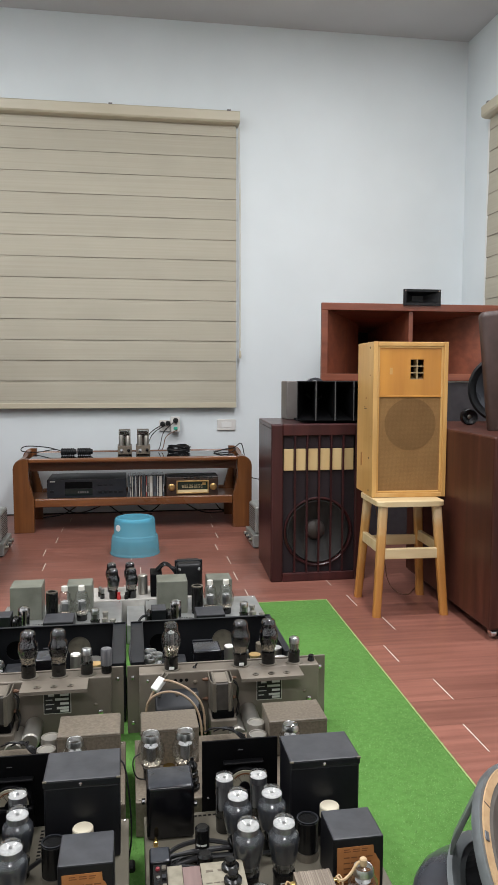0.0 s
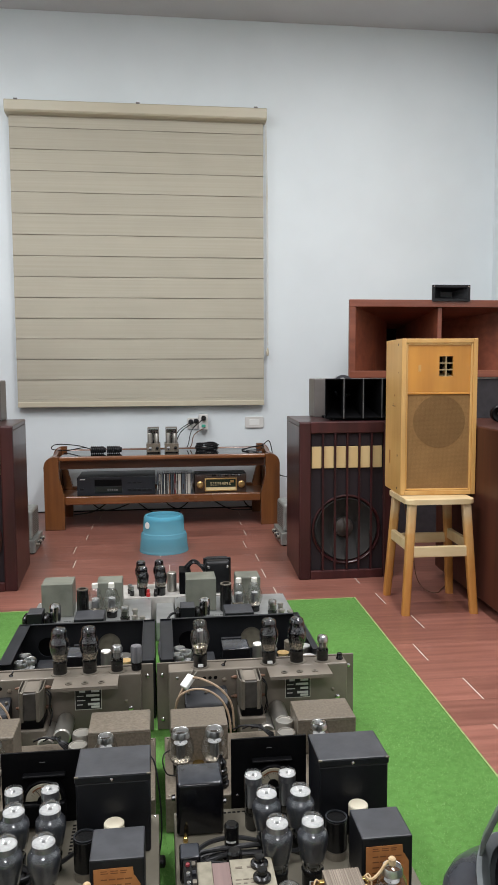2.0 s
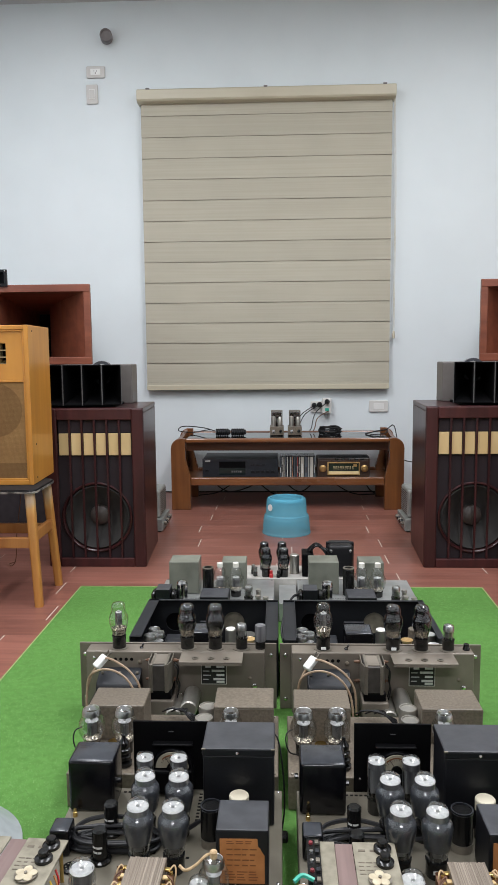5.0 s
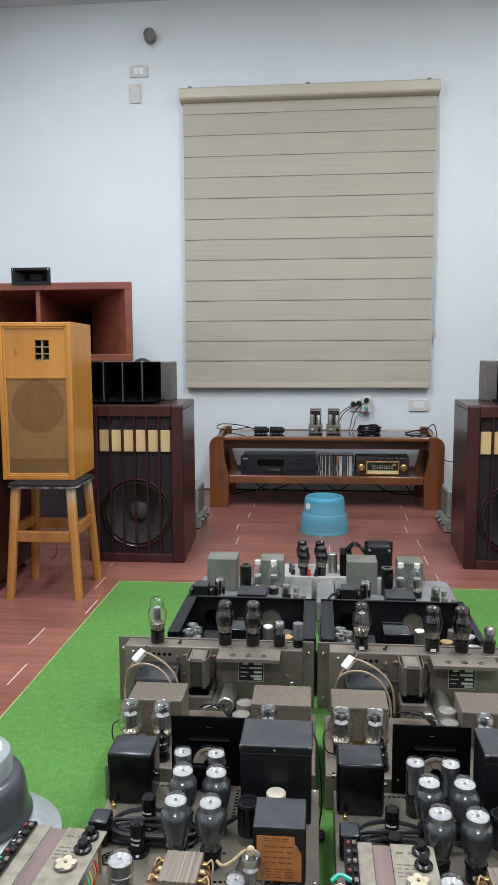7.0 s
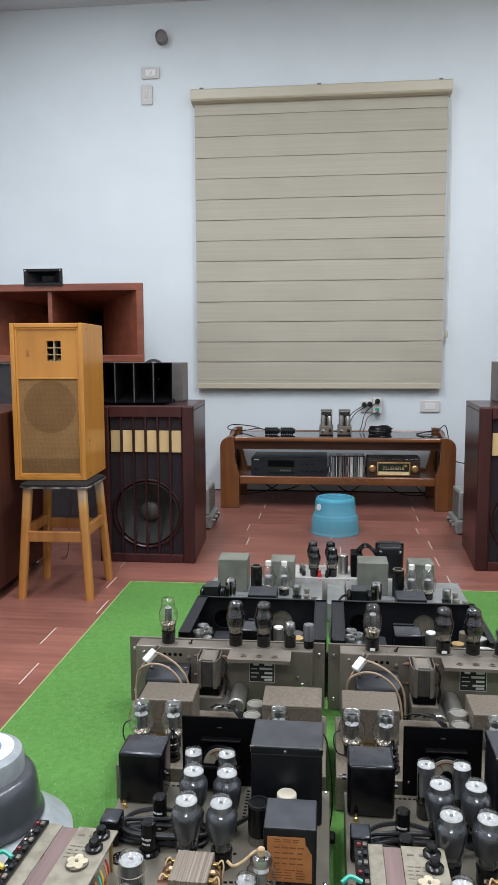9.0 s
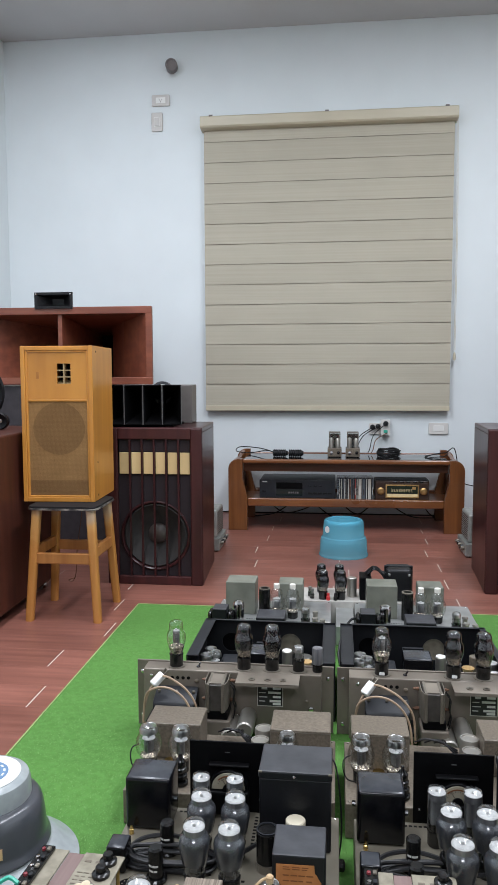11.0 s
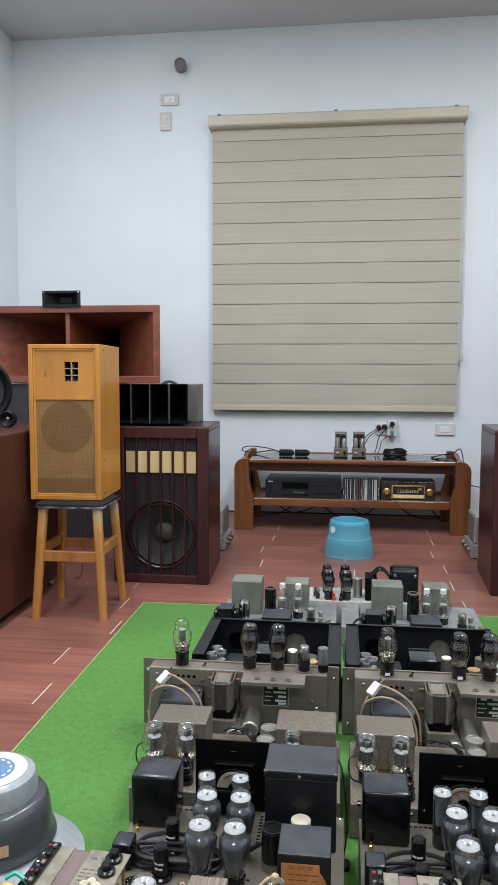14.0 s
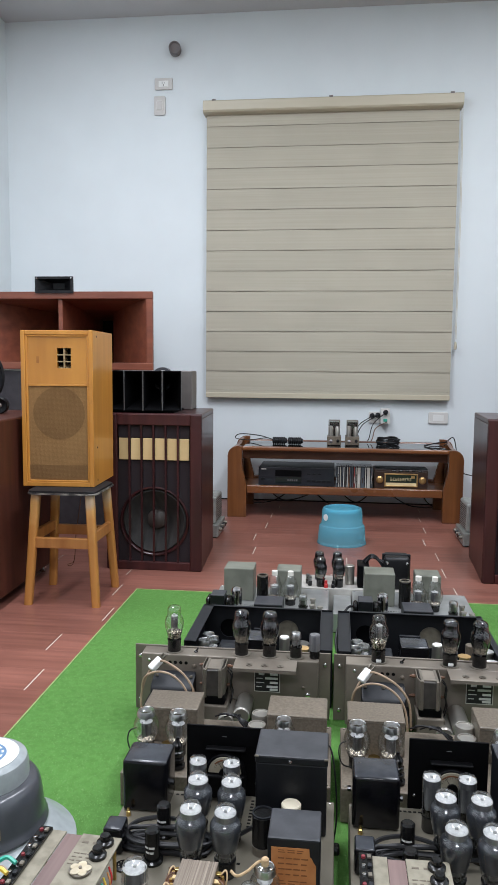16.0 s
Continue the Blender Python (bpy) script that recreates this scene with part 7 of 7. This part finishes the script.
for kind, x, sc, lab in (("tall_clear", 0.103, 1.0, "tall clear shouldered tube with silvered foot"), ("tall_dark", 0.267, 1.0, "dark silvered shouldered tube"), ("tall_dark", 0.334, 1.0, "dark silvered shouldered tube"), ("small", 0.397, 0.98, "small tube with black base")):
    u.tube(kind, x, 1.578, 0.1655, sc, lab, 300 * x)
    u.add("tube_socket", spun([(0.0, 0), (0.022, 0), (0.022, 0.0012), (0, 0.0014)], 22, along(x, 1.578, 0.1656)), STEELBAND)
left_panel = u.copy(-0.4875)
for x in (0.103, 0.267):
    u.add("tube_label", box(x - 0.006, x + 0.006, 1.5606, 1.5618, 0.1690, 0.1760, bev=0.0004, seg=1), WHITEPL, "small white paper label")
u.add("knob", spun([(0, 0), (0.0085, 0), (0.0085, 0.003), (0.007, 0.005), (0.0062, 0.014), (0, 0.015)], 16, along(0.439, 1.578, 0.1656)), BASEBLACK, smooth=True)
part("filter_can", spun([(0, 0.018), (0.0125, 0.018), (0.013, 0.020), (0.013, 0.054), (0.0120, 0.057), (0.0105, 0.0565), (0, 0.0565)], 20, along(0.4415 - 0.240, 1.578 - 1.57, 0.1655 - GROUND)), STRAPGREY, left_panel, "pale can in a black socket", smooth=True)
part("can_socket", spun(base_prof(0.0120, 0.020), 18, along(0.4415 - 0.240, 1.578 - 1.57, 0.1656 - GROUND)), BASEBLACK, left_panel)


# ---------------------------------------------------------------- fourth row: open black trays
def tray(name, x0, x1, label):
    xc = (x0 + x1) / 2
    w = x1 - x0
    u = Unit(name, xc, 1.81, label, "tube amplifier", "row of black open chassis")
    y0, y1, zt = 1.662, 1.955, 0.160
    g = GROUND + 0.001
    lw = 0.034
    s = -1 if xc < 0 else 1
    # the inner side is a closed hollow rim, the outer one a thin wall
    xi0, xi1 = (x0, x0 + lw) if s > 0 else (x1 - lw, x1)
    xo = x1 if s > 0 else x0
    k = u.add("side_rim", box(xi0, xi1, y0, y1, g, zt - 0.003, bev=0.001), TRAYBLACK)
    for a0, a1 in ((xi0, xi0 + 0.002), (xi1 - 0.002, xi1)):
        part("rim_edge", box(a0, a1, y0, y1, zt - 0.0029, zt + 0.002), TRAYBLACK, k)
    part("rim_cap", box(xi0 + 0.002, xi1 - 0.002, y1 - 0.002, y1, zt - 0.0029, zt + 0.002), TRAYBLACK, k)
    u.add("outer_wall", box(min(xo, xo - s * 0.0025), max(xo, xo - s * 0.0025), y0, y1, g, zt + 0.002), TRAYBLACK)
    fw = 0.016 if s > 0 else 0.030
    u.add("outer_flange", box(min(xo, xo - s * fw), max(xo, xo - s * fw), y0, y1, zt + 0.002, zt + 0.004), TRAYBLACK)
    bx0, bx1 = (xi1, xo - 0.0026) if s > 0 else (xo + 0.0026, xi0)
    u.add("floor_plate", box(bx0, bx1, y0, y1, g, g + 0.003), TRAYBLACK)
    hs = [(x0 + w * f, 0.096, r, r * 1.0) for f, r in ((0.20, 0.027), (0.655, 0.031))]
    o = [(bx0, g), (bx1, g), (bx1, zt + 0.002), (bx0, zt + 0.002)]
    u.add("rear_wall", holed(o, hs, y1 - 0.0025, y1), TRAYBLACK, "black rear wall with large round openings")
    # Added black sheet gives the darkness seen through the left opening.
    u.add("inner_shield", box(bx0, x0 + w * 0.42, y1 + 0.012, y1 + 0.014, g, zt - 0.01), NIGHT)
    # Added pale sheet stands for the parts seen through the right opening.
    u.add("rear_board", box(x0 + w * 0.425, bx1, y1 + 0.016, y1 + 0.018, g, zt - 0.01), BAKEBOARD)
    u.add("rear_flange", box(bx0, bx1, y1 - 0.013, y1 - 0.0027, zt + 0.0022, zt + 0.004), TRAYBLACK)
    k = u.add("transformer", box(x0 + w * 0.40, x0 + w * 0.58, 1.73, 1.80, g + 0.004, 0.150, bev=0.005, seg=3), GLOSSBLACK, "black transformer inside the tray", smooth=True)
    part("terminal_block", box(x0 + w * 0.42, x0 + w * 0.56, 1.862, 1.872, 0.105, 0.130, bev=0.001), TRAYBLACK, k)
    for i in range(5):
        part("terminal", box(x0 + w * (0.435 + 0.022 * i), x0 + w * (0.447 + 0.022 * i), 1.859, 1.862, 0.112, 0.122), PALEINK, k)
    bm = bmesh.new(); can(bm, 0.014, 0.118, along(x0 + w * 0.655, 1.81, g + 0.004), 20)
    k = u.add("filter_can", bm, CANMETAL, "pale can with white top", smooth=True)
    part("white_disc", spun([(0, 0), (0.0125, 0), (0.0125, 0.0012), (0, 0.0014)], 20, along(x0 + w * 0.655, 1.81, g + 0.1221)), WHITEPL, k)
    for xx, yy, h in ((0.885, 1.705, 0.118), (0.885, 1.768, 0.122)):
        bm = bmesh.new(); can(bm, 0.0175, h, along(x0 + w * (xx if s < 0 else 1.0 - 0.045), yy, g + 0.004), 22)
        k = u.add("filter_can", bm, CANMETAL, "aluminium can with a white top", smooth=True)
        part("white_disc", spun([(0, 0), (0.0160, 0), (0.0160, 0.0012), (0, 0.0014)], 22, along(x0 + w * (xx if s < 0 else 1.0 - 0.045), yy, g + 0.0041 + h)), WHITEPL, k)
    bm = bmesh.new(); can(bm, 0.022, 0.07, along(x0 + w * 0.77, 1.90, g + 0.004), 20)
    u.add("filter_can", bm, CANMETAL, smooth=True)
    for f, yy in ((0.115, 1.715), (0.165, 1.735), (0.125, 1.76)):
        u.tube("clear", x0 + w * f, yy, g + 0.055, 1.0, "", f * 900)
    u.add("small_box", box(x0 + w * 0.19, x0 + w * 0.36, 1.76, 1.82, g + 0.004, 0.112, bev=0.004), TRAYBLACK, smooth=True)
    bm = bmesh.new(); can(bm, 0.014, 0.115, along(x0 + w * 0.88, 1.83, g + 0.004), 20)
    u.add("side_can", bm, KHAKI, smooth=True)
    u.add("braid_funnel", spun([(0.016, 0.03), (0.012, 0.02), (0.006, 0.0), (0, 0.0)], 14, along(x0 + w * 0.80, 1.74, 0.10)), CREAM, smooth=True)
    for i in range(5):
        xa = x0 + w * (0.58 + 0.015 * i)
        u.add("wire", cable([(xa - 0.03, 1.75, 0.085), (xa, 1.735, 0.10 - 0.006 * i), (xa + 0.03, 1.72, 0.075), (xa + 0.05, 1.70, 0.03), (xa + 0.055, 1.69, g + 0.005)], 0.0018, 5), CABLE if i % 2 else ALUSHEET)
    return u


tray("open_amplifier", 0.009, 0.408, "open black steel chassis full of parts and wires")
tray("open_amplifier", -0.378, -0.004, "open black steel chassis with tubes inside")


# ---------------------------------------------------------------- fifth row: grey-green amplifiers
u = Unit("green_amplifier", 0.245, 2.24, "grey-green tube amplifier with tall transformer boxes", "tube amplifier", "rear row of amplifiers")
ZB = 0.088
u.add("chassis", box(0.060, 0.437, 2.092, 2.395, GROUND + 0.001, ZB, bev=0.002), ALUSHEET)
k = u.add("transformer_box", box(0.0945, 0.1915, 2.235, 2.325, ZB + 0.0005, 0.1945, bev=0.002), GREEN, "grey-green transformer box with chipped paint")
k = u.add("transformer_box", box(0.262, 0.344, 2.290, 2.370, ZB + 0.0005, 0.180, bev=0.004), GREEN, "grey-green transformer box with rounded top")
bm = bmesh.new(); can(bm, 0.0185, 0.088, along(0.2225, 2.232, ZB), 22, 0.002)
k = u.add("filter_can", bm, BASEBLACK, "black cardboard-sleeved filter can", smooth=True)
part("rim", spun([(0.013, 0.088), (0.0185, 0.088), (0.0185, 0.091), (0.013, 0.091)], 22, along(0.2225, 2.232, ZB)), STEELBAND, k)
for x in (0.2625, 0.3140):
    u.tube("capped", x, 2.218, ZB, 1.02, "clear tube with white ceramic cap", 700 * x)
u.tube("metal", 0.1480, 2.150, ZB, 1.05, "chrome metal tube")
u.tube("small", 0.3590, 2.128, ZB, 1.0)
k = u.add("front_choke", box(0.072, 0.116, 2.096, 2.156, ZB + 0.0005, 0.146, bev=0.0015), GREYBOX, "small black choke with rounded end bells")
for x0, x1 in ((0.056, 0.0735), (0.1145, 0.134)):
    part("end_bell", box(x0, x1, 2.100, 2.152, ZB + 0.0005, 0.136, bev=0.011, seg=4), BASEBLACK, k, smooth=True)
part("mounting_foot", box(0.060, 0.130, 2.090, 2.160, ZB + 0.0003, ZB + 0.0035), TRAYBLACK, k)
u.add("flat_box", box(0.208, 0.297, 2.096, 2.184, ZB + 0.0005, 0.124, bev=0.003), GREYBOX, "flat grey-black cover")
for x, y, h in ((0.389, 2.155, 0.042), (0.388, 2.118, 0.034), (0.412, 2.112, 0.032)):
    k = u.add("plug_socket", spun([(0, 0), (0.0095, 0), (0.0095, h * 0.5), (0.0075, h * 0.55), (0.0075, h * 0.8), (0.0095, h * 0.85), (0.0085, h), (0, h)], 14, along(x, y, ZB)), CANMETAL, "bright round plug", smooth=True)
for x in (0.068, 0.428):
    for y in (2.10, 2.386):
        screw(u, x, y, ZB, 0.003)
for i in range(6):
    piece("vent_hole", slot, u.ob, pose(0.17 + 0.008 * i - u.x, 2.19 - u.y, ZB - GROUND))
left_green = u.copy(-0.456)
part("plug_plate", box(0.338, 0.434, 2.096, 2.175, ZB + 0.0002, ZB + 0.0022), PALEALU, left_green, "pale plate under the plugs", at=u.off)

# centre unit with terminals
u = Unit("centre_amplifier", 0.06, 2.45, "pale aluminium amplifier with four tubes and red terminal", "tube amplifier", "rear row of amplifiers")
u.add("chassis", box(-0.125, 0.260, 2.399, 2.560, GROUND + 0.001, 0.092, bev=0.002), PALEALU)
u.add("front_panel", box(-0.003, 0.056, 2.20, 2.398, GROUND + 0.001, 0.070, bev=0.002), ALUSHEET)
for x, y in ((-0.048, 2.422), (0.014, 2.422), (-0.056, 2.505), (0.008, 2.505)):
    u.tube("tall_dark", x, y, 0.092, 0.95, "dark shouldered tube with silvered top", 800 * x)
for x, mt_ in ((-0.030, REDPL), (-0.005, BASEBLACK)):
    u.add("terminal_post", spun([(0, 0), (0.007, 0), (0.007, 0.012), (0.005, 0.014), (0.0055, 0.024), (0, 0.025)], 14, along(x, 2.408, 0.092)), mt_, "red binding post" if mt_ is REDPL else "black binding post", smooth=True)
for x, y in ((-0.094, 2.45), (-0.086, 2.425)):
    u.tube("small", x, y, 0.092, 0.55)
bm = bmesh.new(); can(bm, 0.0165, 0.068, along(0.052, 2.462, 0.092), 22, 0.002)
u.add("filter_can", bm, CANMETAL, "aluminium filter can", smooth=True)
bm = bmesh.new()
bx(bm, 0.078, 0.118, 2.415, 2.50, 0.0925, 0.172, bev=0.003)
u.add("black_transformer", bm, NIGHT)
k = u.add("end_bell_transformer", box(0.168, 0.255, 2.412, 2.500, 0.0925, 0.205, bev=0.012, seg=4), BLACKPL, "big black transformer with rounded end bells", smooth=True)
for x in (0.178, 0.245):
    part("bolt", spun([(0, 0), (0.006, 0), (0.005, 0.003), (0, 0.004)], 10, along(x, 2.412, 0.186, 90)), CHROME, k)
part("flange", box(0.163, 0.260, 2.450, 2.462, 0.0925, 0.208, bev=0.002), TRAYBLACK, k)
rnd = random.Random(5)
for i in range(6):
    u.add("cable_turn", cable([(0.105 + rnd.uniform(-0.01, 0.01), 2.46 + rnd.uniform(-0.02, 0.02), 0.176), (0.125, 2.44 + rnd.uniform(-0.02, 0.03), 0.192 + rnd.uniform(0, 0.01)), (0.150, 2.45 + rnd.uniform(-0.02, 0.02), 0.186), (0.17, 2.44, 0.16 + rnd.uniform(-0.02, 0.02)), (0.16, 2.43, 0.12)], 0.0034), CABLE)
u.add("side_lead", cable([(0.062, 2.12, 0.125), (0.04, 2.11, 0.120), (0.018, 2.07, 0.09), (0.006, 2.03, 0.05), (0.01, 2.0, 0.02)], 0.004), CABLE)


# ---------------------------------------------------------------- loudspeaker drivers on the turf
ob = thing("field_coil_driver", -0.607, 1.035, GROUND, "blue-grey loudspeaker driver lying face down on the turf", "loudspeaker driver")
part("basket", spun([(0.150, 0.0), (0.158, 0.002), (0.158, 0.010), (0.150, 0.014), (0.118, 0.044), (0.104, 0.050), (0.0, 0.050)], 48), SPKGREY, ob, "blue-grey painted basket", smooth=True)
part("magnet_housing", spun([(0.0, 0.0505), (0.107, 0.0505), (0.110, 0.054), (0.109, 0.058), (0.105, 0.062), (0.1035, 0.070), (0.100, 0.105), (0.096, 0.122), (0.090, 0.130), (0.082, 0.134), (0.0, 0.1342)], 48), SPKDARK, ob, "dark grey enamelled magnet housing", smooth=True)
cp = part("cap", spun([(0.0, 0.1344), (0.079, 0.1344), (0.078, 0.158), (0.075, 0.167), (0.067, 0.172), (0.0, 0.173)], 44), SPKGREY, ob, "blue-grey cap", smooth=True)
part("label_ring", spun([(0.0, 0.1731), (0.062, 0.1728), (0.062, 0.1734), (0.0, 0.1738)], 32), WHITEPL, cp, "round white label")
part("label_centre", spun([(0.0, 0.1739), (0.041, 0.1738), (0.041, 0.1741), (0.0, 0.1743)], 32), BLUELABEL, cp, "blue centre of the label")
bm = bmesh.new()
for i in range(14):
    a = i * 2 * math.pi / 14
    bx(bm, -0.004, 0.004, -0.0018, 0.0018, 0.1739, 0.1741, m=along(0.034 * math.cos(a), 0.034 * math.sin(a), 0.0003, 0, 0, math.degrees(a) + 90))
part("label_print", bm, PALEINK, cp)
part("label_hub", spun([(0, 0), (0.011, 0), (0.010, 0.0012), (0, 0.0014)], 20, along(0, 0, 0.1742)), GASKET, cp)
part("rating_plate", box(-0.019, 0.019, -0.0012, 0.0, -0.009, 0.009, m=along(0.051, -0.0890, 0.083, -4, 0, 30)), GASKET, ob, "small tan rating plate")
axis = Vector((0.581, -0.557, 0.593)).normalized()
ob = thing("field_coil_driver", 0.572, 0.7425, GROUND, "blue-grey loudspeaker driver leaning back on its magnet", "loudspeaker driver")
loc = Matrix.Translation((0, 0, 0.173 - GROUND)) @ axis.to_track_quat("Z", "Y").to_matrix().to_4x4() @ Matrix.Scale(1.053, 4)
part("rim", spun([(0.137, 0.006), (0.137, -0.002), (0.151, -0.002), (0.1515, 0.004), (0.149, 0.012), (0.142, 0.016)], 56, loc @ Matrix.Scale(-1, 4, (0, 0, 1))), RIMGREY, ob, "dull grey rolled rim", smooth=True)
g = part("gasket", spun([(0.1345, 0.0), (0.1345, 0.0045), (0.146, 0.0045), (0.146, 0.0)], 56, loc), GASKET, ob, "tan cork gasket ring")
for i in range(8):
    part("gasket_joint", box(0.1345, 0.1462, -0.0007, 0.0007, 0.0044, 0.0049, m=loc @ pose(0, 0, 0, 0, 0, 22 + i * 45)), INK, g)
for i in range(4):
    part("notch", box(0.139, 0.1465, -0.006, 0.006, 0.0044, 0.0060, bev=0.001, m=loc @ pose(0, 0, 0, 0, 0, i * 90 + 40)), SPKDARK, g)
part("cone", spun([(0.1345, 0.001), (0.126, 0.003), (0.116, -0.004), (0.040, -0.052), (0.0, -0.053)], 48, loc), GREYCLOTH, ob, smooth=True)
part("spider", spun([(0.130, -0.010), (0.112, -0.018), (0.066, -0.062), (0.066, -0.088), (0.0, -0.0885)], 40, loc), NIGHT, ob, "black inner spider")
part("dust_cap", spun([(0.046, -0.047), (0.038, -0.030), (0.018, -0.021), (0.0, -0.019)], 28, loc), WHITEPL, ob, smooth=True)
for i in range(4):
    bm = bmesh.new()
    prism(bm, [(0.144, -0.008), (0.148, -0.013), (0.104, -0.082), (0.086, -0.099), (0.084, -0.094), (0.100, -0.076)], -0.011, 0.011, "y", 0.002)
    bmesh.ops.transform(bm, matrix=loc @ pose(0, 0, 0, 0, 0, 15 + i * 90), verts=bm.verts)
    part("basket_arm", bm, RIMGREY, ob)
part("basket_ring", spun([(0.074, -0.090), (0.088, -0.092), (0.089, -0.100), (0.0, -0.101)], 40, loc), RIMGREY, ob, smooth=True)
part("voice_coil", spun([(0.064, -0.040), (0.058, -0.044), (0.064, -0.048), (0.057, -0.052), (0.062, -0.056), (0.054, -0.060), (0.060, -0.066), (0.053, -0.072), (0.052, -0.090)], 28, loc), COIL, ob, smooth=True)
part("magnet_housing", spun([(0.0, -0.1012), (0.081, -0.1012), (0.0825, -0.105), (0.080, -0.110), (0.079, -0.140), (0.076, -0.160), (0.068, -0.176), (0.055, -0.181), (0.0, -0.182)], 48, loc), SPKDARK, ob, "dark grey magnet housing", smooth=True)


# ---------------------------------------------------------------- floor planks, last
PL, PW = 0.832, 0.1372
# where a joint falls in the rows that lie open to view
JOINT = {-4: 0.816, -2: 0.853, 0: 0.803, 2: 0.891, 4: 0.842, 6: 0.818, 5: 0.461, 7: 0.452, 9: 0.460, 11: 0.433, 13: 0.466, 15: 0.470}
plank_cache = {}


def plank_mesh(length):
    key = round(length, 3)
    if key not in plank_cache:
        bm = bx(bmesh.new(), 0.0019, length - 0.0019, 0.0, PW, -0.004, 0.0, bev=0.0003, seg=1)
        me = bpy.data.meshes.new("plank")
        bm.to_mesh(me); bm.free()
        me.materials.append(PLANK)
        plank_cache[key] = me
    return plank_cache[key]


rnd = random.Random(11)
rest = bmesh.new()
k0 = int((YB - 2.02) / PW) - 1
for k in range(k0, int((YF - 2.02) / PW) + 2):
    y0 = 2.02 + (k - 0.5) * PW
    if y0 + PW > YF + 0.1 or y0 < YB - 0.1:
        continue
    start = JOINT.get(k, (0.845 if k % 2 == 0 else 0.455) + rnd.choice((-0.035, 0.0, 0.01, 0.04))) - 6 * PL
    x = start
    while x < XR:
        a, b2 = max(x, XL - 0.1), min(x + PL, XR + 0.1)
        if b2 - a > 0.05:
            if y0 < -2.0:
                bx(rest, a + 0.0019, b2 - 0.0019, y0 + 0.00015, y0 + PW - 0.00015, -0.004, 0.0)
            else:
                ob = new("plank", plank_mesh(b2 - a))
                ob.parent = floor
                ob.location = (a, y0, 0)
        x += PL
ob = part("planking", rest, PLANK, floor)
ob["kind"] = "stuff"
